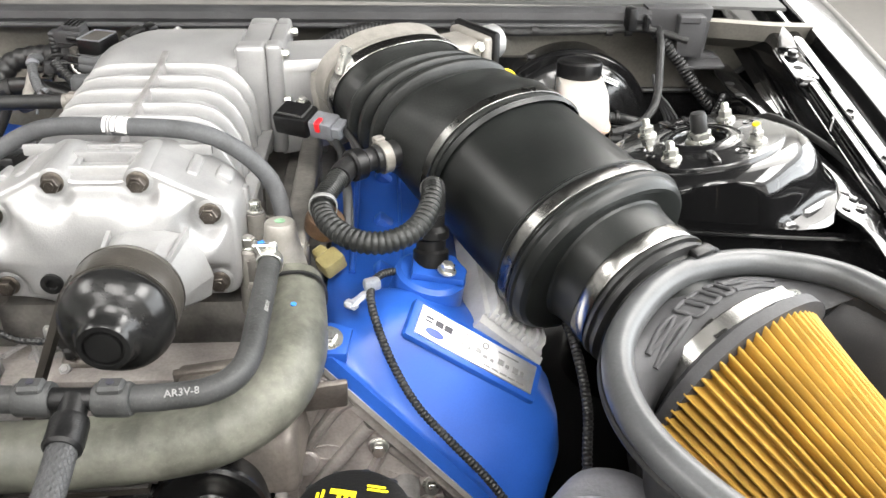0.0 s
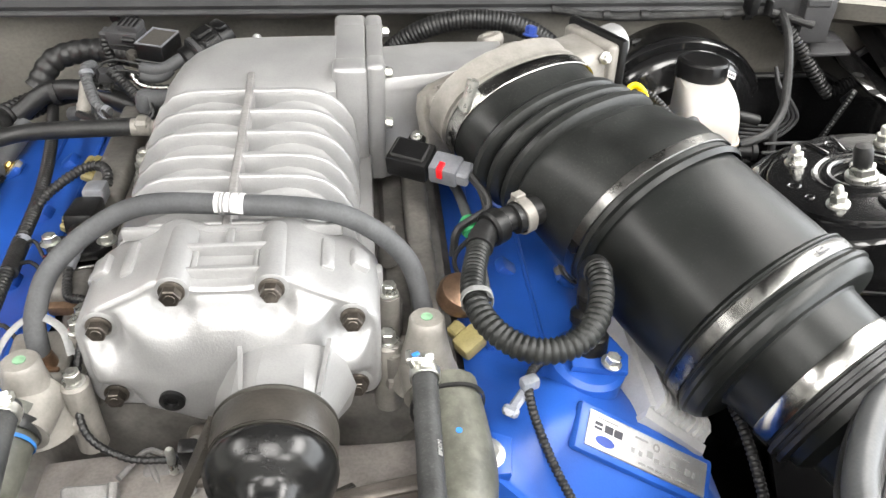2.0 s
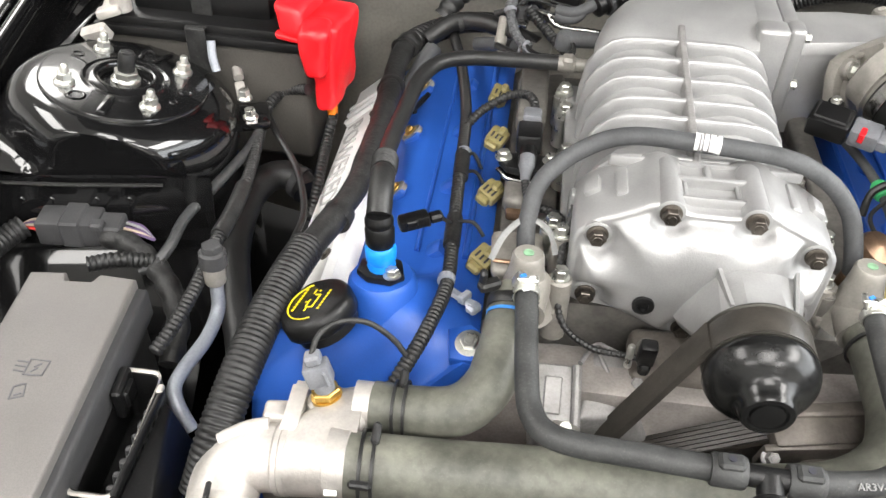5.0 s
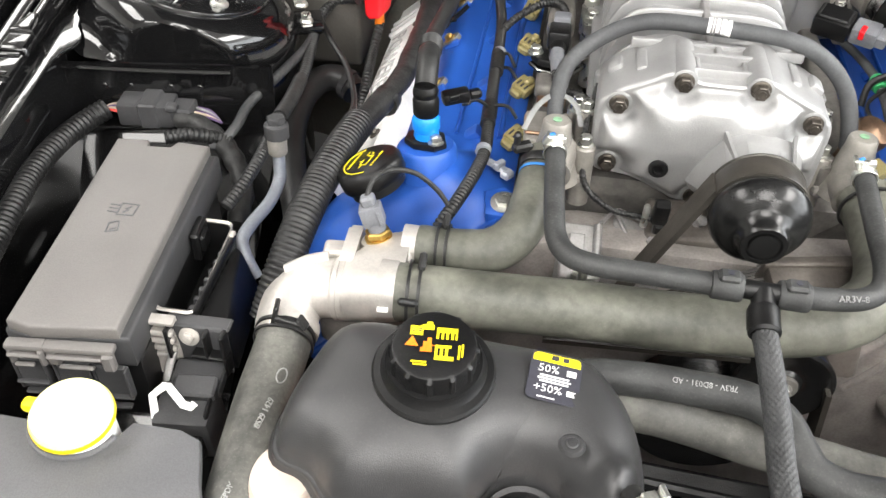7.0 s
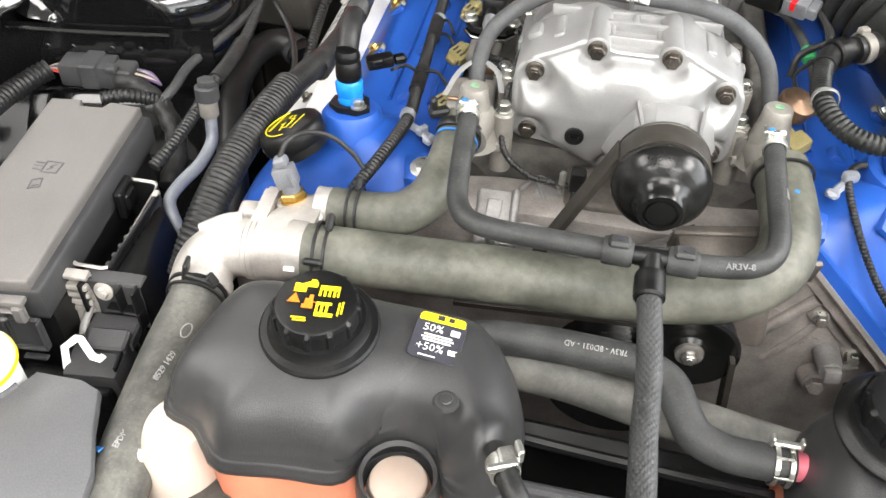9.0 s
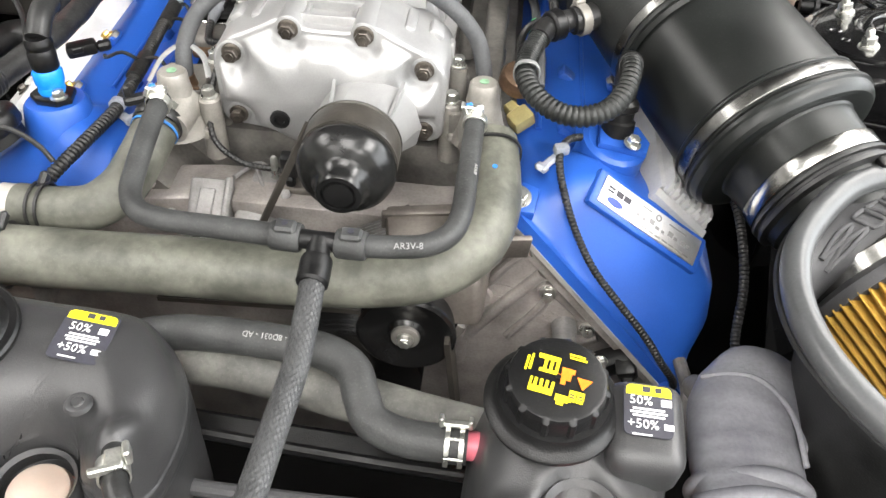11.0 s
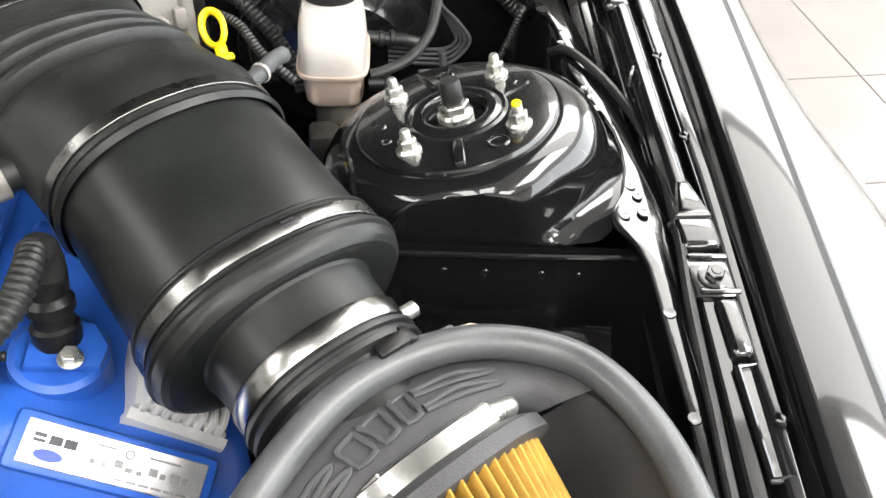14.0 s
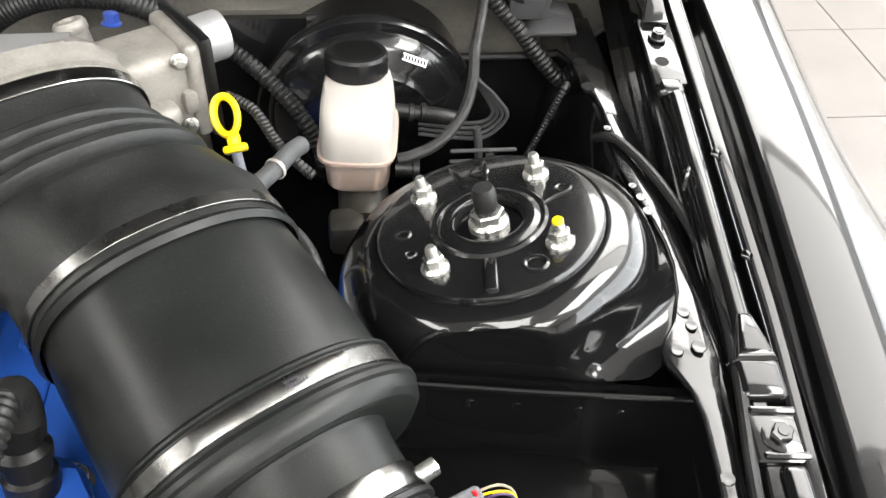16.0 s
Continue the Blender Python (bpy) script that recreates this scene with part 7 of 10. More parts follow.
for x, y, d in ((0.004, -0.173, 1), (0.051, -0.1748, 1)):
    part("crimp_collar", joined(lathe([(0.0098, -0.011), (0.0108, -0.009), (0.0108, 0.009), (0.0098, 0.011)], aim((x, y, 0.8778), (1, -0.05 * d, 0.02)), 24), rbox((0.016, 0.012, 0.006), pose(x, y - 0.001, 0.8885), 0.002, 1)), "hosedark", ret)
    # flat dark disc; the hole's darkness is only its colour
    part("collar_hole_disc", lathe([(0.0024, 0), (0.0024, 0.0006)], pose(x, y - 0.001, 0.8916), 12), "ink", ret)
part("clamp_left", joined(band_shape((-0.130, -0.047, 0.8887), (0, 1, 0.08), 0.0088, 0.0088, 0.007, 0.001), rbox((0.016, 0.006, 0.006), pose(-0.130, -0.044, 0.900), 0.001, 1), rbox((0.004, 0.01, 0.01), pose(-0.138, -0.043, 0.899, 0, 25, 0), 0.001, 1)), "zinc", ret, "zinc spring clamp")
part("clamp_right", joined(band_shape((0.127, -0.024, 0.8825), (0, 1, 0.08), 0.0088, 0.0088, 0.007, 0.001), rbox((0.016, 0.006, 0.006), pose(0.125, -0.020, 0.894), 0.001, 1), rbox((0.004, 0.01, 0.01), pose(0.118, -0.019, 0.893, 0, -25, 0), 0.001, 1)), "zinc", ret, "zinc spring clamp")
writing("hose_code", "AR3V-8", 0.0066, aim((0.0915, -0.1750, 0.8822), (0.0, -0.62, 0.78), (1, 0.16, -0.03)), "greyprint", ret, 0.0006)
writing("hose_mark", "EPDM", 0.0045, aim((0.1322, -0.085, 0.8838), (0.75, -0.05, 0.75), (0.02, 1, 0.08)), "printpale", ret, 0.0003)
for x, y, z, mt in ((-0.134, -0.043, 0.9035, "cyan"), (-0.127, -0.0445, 0.9035, "white"), (-0.131, -0.052, 0.8985, "white"), (0.121, -0.019, 0.8975, "cyan"), (0.130, -0.0205, 0.8972, "white")):
    part("paint_fleck", rbox((0.005, 0.003, 0.0008), pose(x, y, z, 0, 0, 30), 0.0002, 1), mt, ret)
part("ball_bar", joined(lathe([(0.0042, 0), (0.0042, 0.045)], aim((-0.095, -0.120, 0.815), (0, -0.45, 1)), 12)), "zinc", ret)

br_h = thing("braided_hose", (0.025, -0.3, 0.85), "grey braided hose hanging from the tee", "hose")
part("braid", sweep([(0.029, -0.203, 0.870), (0.031, -0.235, 0.866), (0.032, -0.275, 0.862), (0.030, -0.315, 0.862), (0.029, -0.355, 0.866), (0.028, -0.40, 0.868), (0.027, -0.46, 0.86)], 0.0085, 96, 0.0012, helix=(14, 0.0060, 0.0005)), "braid", br_h, sharp=180)
part("collar", lathe([(0.0098, 0), (0.0115, 0.002), (0.0115, 0.012), (0.0098, 0.014)], aim((0.0292, -0.196, 0.8715), (0.0, -1, -0.15)), 24), "plastic", br_h)

# cast thermostat housing with its sensor
tst = thing("thermostat_housing", (-0.27, -0.14, 0.80), "pale cast thermostat housing with three hose necks", "thermostat housing")
part("elbow", sweep([(-0.327, -0.198, 0.783), (-0.330, -0.182, 0.788), (-0.328, -0.168, 0.793), (-0.318, -0.158, 0.798), (-0.305, -0.155, 0.801), (-0.288, -0.155, 0.803)], 0.0255, 32), "castpale", tst)
part("body", loft([oval(aim((x, y, z), (1, 0.02, 0.02), (0, 1, 0)), a, b, 40, 2.5) for x, y, z, a, b in ((-0.290, -0.154, 0.8035, 0.0265, 0.0255), (-0.283, -0.153, 0.804, 0.0275, 0.026), (-0.272, -0.146, 0.806, 0.035, 0.0265), (-0.258, -0.140, 0.808, 0.042, 0.0275), (-0.246, -0.139, 0.810, 0.043, 0.028), (-0.237, -0.139, 0.811, 0.041, 0.027))]), "castpale", tst)
part("joint_ring", lathe([(0.0250, -0.006), (0.0272, -0.004), (0.0274, -0.0005), (0.0266, 0.0), (0.0274, 0.0005), (0.0272, 0.004), (0.0250, 0.006)], aim((-0.290, -0.155, 0.803), (1, 0.03, 0.05)), 44, ring=True), "castpale", tst)
for at, r in (((-0.243, -0.164, 0.818), 0.0238), ((-0.233, -0.118, 0.826), 0.0178)):
    part("hose_neck", lathe([(r + 0.001, -0.012), (r + 0.0005, 0.002), (r - 0.003, 0.005), (r - 0.004, 0.03)], aim(at, (1, 0.03, 0.03)), 32), "castpale", tst)
part("neck_web", block([(-0.268, -0.150, 0.800), (-0.234, -0.152, 0.802), (-0.226, -0.104, 0.808), (-0.268, -0.104, 0.806), (-0.262, -0.142, 0.829), (-0.238, -0.146, 0.835), (-0.228, -0.108, 0.841), (-0.256, -0.106, 0.832)], 0.008, 4), "castpale", tst)
part("sensor_boss", lathe([(0.0185, -0.016), (0.0165, 0.0), (0.0150, 0.005), (0.0125, 0.0058)], pose(-0.266, -0.118, 0.823, -8, -6, 0), 30), "castpale", tst)
part("lug", loft([[Vector((x, -0.106, z1)), Vector((x, -0.112, 0.833)), Vector((x, -0.150, 0.830)), Vector((x, -0.154, 0.827)), Vector((x, -0.154, 0.814)), Vector((x, -0.148, 0.800)), Vector((x, -0.106, 0.800))] for x, z1 in ((-0.2935, 0.826), (-0.2915, 0.831), (-0.2835, 0.831), (-0.2815, 0.826))]), "castpale", tst)
part("bolt_lug", rbox((0.013, 0.016, 0.020), pose(-0.301, -0.152, 0.817, -6, 0, 0), 0.0035, 3), "castpale", tst)
part("rear_lug", rbox((0.020, 0.018, 0.014), pose(-0.301, -0.131, 0.821, 0, 0, 6), 0.004, 3), "castpale", tst)
part("cast_vein", sweep([(-0.337, -0.156, 0.815), (-0.318, -0.148, 0.822), (-0.303, -0.144, 0.824)], 0.0062, 14), "castpale", tst)
part("outlet_neck", lathe([(0.0262, 0), (0.0268, 0.004), (0.0262, 0.010), (0.020, 0.012), (0.020, 0.026)], aim((-0.3285, -0.186, 0.7865), (0.05, -1, -0.3)), 32), "castpale", tst)
# added dark block that hides the blue cover below the housing
part("dark_filler_block", rbox((0.10, 0.05, 0.05), pose(-0.262, -0.142, 0.766), 0.01, 2), "castdim", tst)
part("brass_collar", joined(lathe([(0.0118, 0), (0.0118, 0.004)], pose(-0.2665, -0.1175, 0.8285, -8, -10, 0), 24), prism(hexagon(0.0112), 0.0065, pose(-0.267, -0.1172, 0.832, -8, -10, 0), 0.001, 1)), "brass", tst, "brass sensor base")
part("sensor_plug", joined(lathe([(0.0078, 0), (0.0078, 0.008)], pose(-0.268, -0.1165, 0.838, -8, -16, 0), 20), rbox((0.019, 0.014, 0.019), pose(-0.2725, -0.1145, 0.8525, -8, -16, 12), 0.002, 2), *[rbox((0.003, 0.0155, 0.014), pose(-0.2725 + dx, -0.1145, 0.8525, -8, -16, 12), 0.001, 1) for dx in (-0.006, 0.006)], rbox((0.012, 0.012, 0.009), pose(-0.2765, -0.112, 0.865, -8, -16, 12), 0.002, 1)), "greyconn", tst, "grey sensor plug")
part("sensor_lead", sweep([(-0.2775, -0.111, 0.868), (-0.274, -0.100, 0.877), (-0.262, -0.088, 0.880), (-0.243, -0.079, 0.873), (-0.225, -0.078, 0.858), (-0.214, -0.082, 0.846)], 0.0022, 8), "tape", tst)
part("label_chip", rbox((0.009, 0.004, 0.0012), pose(-0.248, -0.1905, 0.8215, 48, 0, 4), 0.0003, 1), "white", tst)

ll = thing("lower_radiator_hose", (-0.315, -0.28, 0.78), "dusty black radiator hose with pale printing", "hose", "cooling hoses")
part("tube", sweep([(-0.3275, -0.190, 0.786), (-0.3265, -0.215, 0.783), (-0.3255, -0.26, 0.780), (-0.321, -0.325, 0.776), (-0.314, -0.40, 0.771)], 0.0225, 32), "dustydark", ll)
part("clamp", joined(band_shape((-0.3275, -0.1985, 0.785), (-0.03, 1, 0.12), 0.0232, 0.0232, 0.0035, 0.0012), band_shape((-0.3270, -0.2065, 0.784), (-0.03, 1, 0.12), 0.0232, 0.0232, 0.0025, 0.0012), rbox((0.004, 0.014, 0.020), pose(-0.332, -0.201, 0.814, 0, 14, 8), 0.0015, 1), rbox((0.004, 0.010, 0.012), pose(-0.310, -0.203, 0.807, 0, -30, -8), 0.0015, 1), rbox((0.022, 0.003, 0.006), pose(-0.321, -0.2065, 0.809, 0, 12, 0), 0.001, 1)), "rubber", ll)
writing("hose_number", "8529 1429", 0.0066, aim((-0.3150, -0.287, 0.7992), (0.35, 0.03, 1), (0.10, 1, 0.0)), "printpale", ll, 0.0009)
part("print_ring", sweep([(-0.3125 + 0.0035 * math.cos(k * math.pi / 8), -0.252 + 0.007 * math.sin(k * math.pi / 8), 0.8003 - 0.35 * 0.0035 * math.cos(k * math.pi / 8)) for k in range(17)], 0.0006, 6), "printpale", ll)
writing("hose_material", "EPDM", 0.0060, aim((-0.3195, -0.352, 0.7968), (0.1, 0.05, 1), (0.06, 1, -0.06)), "printpale", ll, 0.0006)
part("blue_mark", rbox((0.012, 0.0045, 0.0012), pose(-0.3335, -0.360, 0.7915, 0, -38, -25), 0.0002, 1), "cyan", ll)

# lower hoses below the tee
lo1 = thing("heater_hose", (0.05, -0.22, 0.79), "dark grey coolant hose stepping down to the tank", "hose", "cooling hoses")
part("tube", sweep([(-0.15, -0.222, 0.785), (-0.09, -0.209, 0.798), (-0.045, -0.208, 0.803), (0.0, -0.210, 0.804), (0.035, -0.213, 0.803), (0.058, -0.224, 0.800), (0.068, -0.245, 0.797), (0.078, -0.262, 0.793), (0.10, -0.270, 0.790), (0.128, -0.271, 0.789), (0.1465, -0.271, 0.789)], 0.0135, 22), "hosedark", lo1)
clamp = part("clamp", joined(band_shape((0.1325, -0.271, 0.789), (1, 0, 0), 0.0142, 0.0142, 0.0035, 0.001), band_shape((0.1425, -0.271, 0.789), (1, 0, 0), 0.0142, 0.0142, 0.0035, 0.001)), "zinc", lo1, "zinc spring clamp")
for a in (-30, 20, 75):
    part("bridge", rbox((0.014, 0.0025, 0.0018), pose(0.1375, -0.271 - 0.0152 * math.sin(radians(a)), 0.789 + 0.0152 * math.cos(radians(a)), a, 0, 0), 0.0006, 1), "zinc", clamp)
part("tang", joined(rbox((0.022, 0.005, 0.004), pose(0.1375, -0.266, 0.8065), 0.001, 1), rbox((0.003, 0.006, 0.010), pose(0.1275, -0.266, 0.809), 0.001, 1), rbox((0.003, 0.006, 0.010), pose(0.1475, -0.266, 0.809), 0.001, 1)), "zinc", clamp)
writing("hose_code", "7R3V - 8D031 - AD", 0.0064, aim((0.0, -0.2155, 0.8166), (0, -0.38, 0.92), (-1, 0.02, 0)), "printpale", lo1, 0.0003, 0.92)
part("spout", lathe([(0.0105, 0), (0.0105, 0.03)], aim((0.138, -0.2705, 0.789), (1, 0, 0)), 20), "pinkneck", lo1)
lo2 = thing("bypass_pipe", (0.04, -0.23, 0.76), "dusty olive grey hose under the heater hose", "hose", "cooling hoses")
# the darker dusty rubber also carries the shade this hose lies in
part("tube", sweep([(-0.16, -0.215, 0.755), (-0.1, -0.212, 0.770), (-0.03, -0.215, 0.776), (0.05, -0.225, 0.768), (0.12, -0.235, 0.762), (0.2, -0.245, 0.757), (0.26, -0.25, 0.75)], 0.0185, 22), "dustydark", lo2)
shroud = thing("fan_shroud", (0.05, -0.36, 0.60), "matt black plastic fan shroud below the hoses", "fan shroud")
part("top_edge", joined(loft([[Vector((x, -0.285 - 0.02 * math.cos(x * 6), 0.745)), Vector((x, -0.30 - 0.02 * math.cos(x * 6), 0.752)), Vector((x, -0.36, 0.756)), Vector((x, -0.55, 0.745)), Vector((x, -0.55, 0.60)), Vector((x, -0.30, 0.60))] for x in steps(-0.28, 0.30, 16)])), "trayplastic", shroud)
part("rim", sweep([(-0.28, -0.298, 0.752), (-0.1, -0.305, 0.754), (0.05, -0.308, 0.755), (0.2, -0.302, 0.754), (0.3, -0.294, 0.752)], 0.006, 10), "plasticgrey", shroud)
part("guard_bar", joined(sweep([(-0.1, -0.25, 0.74), (0.05, -0.258, 0.735), (0.2, -0.262, 0.73)], 0.005, 8), rbox((0.3, 0.02, 0.01), pose(0.05, -0.235, 0.715, 20, 0, -3), 0.003, 1)), "plastic", shroud)


# ---- coolant tanks ----
def tank_cap(parent, at, turn, collar, m_tilt, grow=1.0):
    """A lobed screw cap with printed warnings."""
    m = pose(*at) @ m_tilt @ pose(0, 0, 0, 0, 0, turn) @ Matrix.Diagonal((grow, grow, 1, 1))
    lobes = 12

    def lobe(a, k):
        if k in (2, 3, 4):
            s = math.cos(a * lobes)
            return 1.0 + (0.055 if s > 0.55 else 0.0)
        return 1.0

    part("cap_collar", lathe([(collar, -0.036), (collar + 0.0035, -0.030), (collar + 0.0035, -0.0275), (collar + 0.002, -0.0255), (0.036, -0.0245), (0.0335, -0.021), (0.0325, -0.016)], m, 56), "plastic", parent)
    cap = part("cap", lathe([(0.0285, -0.024), (0.0287, -0.022), (0.0287, -0.020), (0.0287, -0.006), (0.0284, -0.003), (0.0275, -0.0008), (0.0255, 0.0), (0.0, 0.0004)], m, 144, lobe), "plastic", parent, "black lobed screw cap with yellow warnings", sharp=30)
    p = m @ pose(0, 0, 0.0008)
    comb = [(0.001, 0.0095, 0.0125, 0.0038)] + [(0.001 + 0.0032 * k, 0.0042, 0.0017, 0.0056) for k in range(4)]
    part("radiator_print", bars(comb + [(0.0135, 0.0042, 0.0012, 0.009)], p, 0.0003), "yellowprint", cap)
    part("level_print", bars([(0.001, -0.0125, 0.0125, 0.0030), (0.001, -0.0030, 0.0105, 0.0022)] + [(0.001 + 0.0034 * k, -0.0098, 0.0018, 0.0070) for k in range(3)], p, 0.0003), "yellowprint", cap)
    part("book_print", bars([(-0.0165, 0.0072, 0.0040, 0.0062), (-0.0120, 0.0072, 0.0040, 0.0062), (-0.0165, 0.0062, 0.0085, 0.0008)], p, 0.0003), "yellowprint", cap)
    part("engine_print", bars([(-0.0085, 0.0110, 0.0075, 0.0042), (-0.0062, 0.0152, 0.0040, 0.0022), (-0.0100, 0.0122, 0.0015, 0.0020)], p, 0.0003), "yellowprint", cap)
    part("small_words", bars([(-0.0135, -0.0155, 0.0100, 0.0012), (-0.0120, -0.0176, 0.0090, 0.0012)], p, 0.0003), "yellowprint", cap)
    part("side_words", bars([(0.0160, -0.0110, 0.0013, 0.0110), (0.0182, -0.0090, 0.0013, 0.0100)], p, 0.0003), "yellowprint", cap)
    part("book_lines", bars([(-0.0158, 0.0088 + 0.0018 * k, 0.0027, 0.0007) for k in range(2)] + [(-0.0113, 0.0088 + 0.0018 * k, 0.0027, 0.0007) for k in range(2)], p @ pose(0, 0, 0.0003), 0.0003), "ink", cap)
    tri = ([(-0.019, -0.003, 0.0004), (-0.010, -0.003, 0.0004), (-0.0145, 0.005, 0.0004)], [(0, 1, 2)])
    part("warning_triangle", moved(tri, p), "orangeprint", cap)
    part("middle_mark", bars([(-0.0085, -0.0070, 0.0075, 0.0032), (-0.0070, -0.0040, 0.0058, 0.0050), (-0.0045, 0.0010, 0.0028, 0.0032), (-0.0022, -0.0020, 0.0030, 0.0020)], p @ pose(0, 0, 0.0003), 0.0003), "orangeprint", cap)
    part("centre_dimple", lathe([(0.0016, 0.0), (0.0016, 0.0008)], p, 14), "plastic", cap)


def tank_label(parent, m, w=0.034, h=0.038):
    lab = part("label", prism(rounded(w, h, 0.0045), 0.0012, m @ pose(0, 0, -0.0006), 0.0003, 1), "ink", parent, "black and white coolant label")
    q = m @ pose(0, 0, 0.0007)
    part("yellow_band", prism([p for p in rounded(w - 0.003, h - 0.003, 0.0035) if p[1] > 0] + [(-w / 2 + 0.0015, h / 2 - 0.0085), (w / 2 - 0.0015, h / 2 - 0.0085)], 0.0002, q, 0), "yellowprint", lab)
    writing("upper_percent", "50%", 0.0088, q @ pose(-0.0048, 0.0058, 0.0001), "print", lab, 0.0001)
    writing("lower_percent", "+50%", 0.0088, q @ pose(-0.0035, -0.0105, 0.0001), "print", lab, 0.0001)
    part("small_print", bars([(-0.010, -0.0006, 0.02, 0.0014), (-0.0115, -0.0030, 0.023, 0.0014), (-0.010, -0.0054, 0.02, 0.0014), (-0.010, -0.0180, 0.012, 0.001), (0.0078, 0.0032, 0.0065, 0.0048), (0.0095, -0.0128, 0.006, 0.004)], q, 0.0002), "print", lab)
    part("symbols", bars([(-0.004, h / 2 - 0.0062, 0.005, 0.004), (0.004, h / 2 - 0.006, 0.004, 0.0035)], q @ pose(0, 0, 0.0002), 0.0002), "ink", lab)


def tank_side(outline, centre, rolls):
    """The walls below a cover: an outline scaled about its middle at each height."""
    c = Vector(centre)
    return loft([[Vector((c.x + (p.x - c.x) * k, c.y + (p.y - c.y) * k, z)) for p in outline] for k, z in rolls], False, True)


def tank_top(outline, centre, lip, base, rise, humps=()):
    """A moulded cover whose height grows with the distance from its edge. rise: rows of (distance, height); humps: (x, y, radius, height)."""
    c = Vector(centre)
    near = np.array([(p.x, p.y) for p in outline])
    mid = (near + np.roll(near, -1, axis=0)) / 2
    near = np.concatenate([near, mid])
    rings = [[Vector((c.x + (p.x - c.x) * k, c.y + (p.y - c.y) * k, z)) for p in outline] for k, z in lip]
    for k in (1.0, 0.99, 0.978, 0.964, 0.948, 0.93, 0.91, 0.885, 0.855, 0.82, 0.78, 0.73, 0.67, 0.6, 0.52, 0.43, 0.33, 0.2, 0.08):
        ring = []
        for p in outline:
            x, y = c.x + (p.x - c.x) * k, c.y + (p.y - c.y) * k
            d = 0.0 if k == 1.0 else float(np.hypot(near[:, 0] - x, near[:, 1] - y).min())
            z = base + table(d, rise)
            for hx, hy, hr, hz in humps:
                z += hz * (1 - ease(math.hypot(x - hx, y - hy), hr * 0.55, hr * 1.25)) * ease(d, 0.002, 0.012)
            ring.append(Vector((x, y, z)))
        rings.append(ring)
    return loft(rings, False, True)


RISE = [(0, 0), (0.002, 0.008), (0.0045, 0.018), (0.008, 0.0270), (0.012, 0.0335), (0.018, 0.0390), (0.026, 0.0430), (0.036, 0.0460), (0.05, 0.0480), (0.08, 0.0490)]
dl_t = thing("intercooler_tank", (-0.17, -0.29, 0.68), "black topped coolant tank with orange coolant showing below", "coolant tank", "coolant tanks")
OUT_L = spline([(-0.278, -0.224, 0), (-0.292, -0.262, 0), (-0.298, -0.305, 0), (-0.290, -0.326, 0), (-0.268, -0.334, 0), (-0.254, -0.348, 0), (-0.240, -0.358, 0), (-0.20, -0.354, 0), (-0.165, -0.352, 0), (-0.153, -0.342, 0), (-0.142, -0.324, 0), (-0.122, -0.316, 0), (-0.103, -0.325, 0), (-0.091, -0.346, 0), (-0.068, -0.357, 0), (-0.049, -0.340, 0), (-0.044, -0.300, 0), (-0.051, -0.265, 0), (-0.067, -0.236, 0), (-0.088, -0.219, 0), (-0.13, -0.214, 0), (-0.20, -0.212, 0), (-0.25, -0.210, 0)], 0.006, True)
part("cover", tank_top(OUT_L, (-0.11, -0.262, 0), [(1.015, 0.790), (1.03, 0.7925), (1.034, 0.7955), (1.032, 0.799), (1.020, 0.801), (1.018, 0.8035), (1.012, 0.806), (1.004, 0.8065)], 0.807, RISE, ((-0.192, -0.277, 0.055, 0.004), (-0.056, -0.338, 0.024, 0.010))), "tankblack", dl_t, "moulded black tank cover", sharp=60)
part("tank", tank_side(OUT_L, (-0.11, -0.262, 0), [(0.96, 0.66), (1.0, 0.67), (1.008, 0.78), (1.018, 0.7915)]), "coolant", dl_t, "translucent tank full of orange coolant", sharp=70)
guard = [p for p in OUT_L if p.x > -0.075]
part("side_guard", loft([[Vector((-0.11 + (p.x + 0.11) * k, -0.262 + (p.y + 0.262) * k, z)) for k, z in ((1.03, 0.795), (1.04, 0.77), (1.03, 0.68), (1.01, 0.68), (1.01, 0.795))] for p in guard]), "tankblack", dl_t)
part("corner_boss", loft([oval(pose(-0.288, -0.332, z), r * 1.05, r * 1.25, 32) for z, r in ((0.70, 0.034), (0.76, 0.030), (0.788, 0.026), (0.796, 0.020), (0.7985, 0.010))]), "pinkpale", dl_t)
part("boss_screw", bolt_shape(aim((-0.302, -0.356, 0.787), (-0.3, -0.6, 1)), 0.005, 0.004, 1.2), "pinkpale", dl_t)
part("neck", lathe([(0.0225, 0.77), (0.0215, 0.797), (0.0195, 0.802), (0.017, 0.8035), (0.0, 0.804)], pose(-0.1215, -0.347, 0), 36), "fluid", dl_t, "pale pink moulded neck")
part("neck_rim", lathe([(0.0235, 0.786), (0.0290, 0.792), (0.0283, 0.806), (0.0262, 0.8105), (0.0236, 0.8075)], pose(-0.1215, -0.347, 0), 40, ring=True), "tankblack", dl_t)
part("dimple", lathe([(0.009, -0.002), (0.0075, 0.0006), (0.0058, 0.0012), (0.0042, 0.0008), (0.0034, 0.0016), (0.0, 0.0017)], pose(-0.097, -0.312, 0.8525), 24), "tankblack", dl_t)
tank_cap(dl_t, (-0.193, -0.278, 0.8895), 4, 0.0385, pose(0, 0, 0, 5, 0, 0))
tank_label(dl_t, pose(-0.112, -0.263, 0.8555, 4, 5, -3), 0.036, 0.040)
hl = thing("tank_hose", (-0.05, -0.38, 0.84), "black coolant hose with a bright spring clamp on the tank", "hose", "cooling hoses")
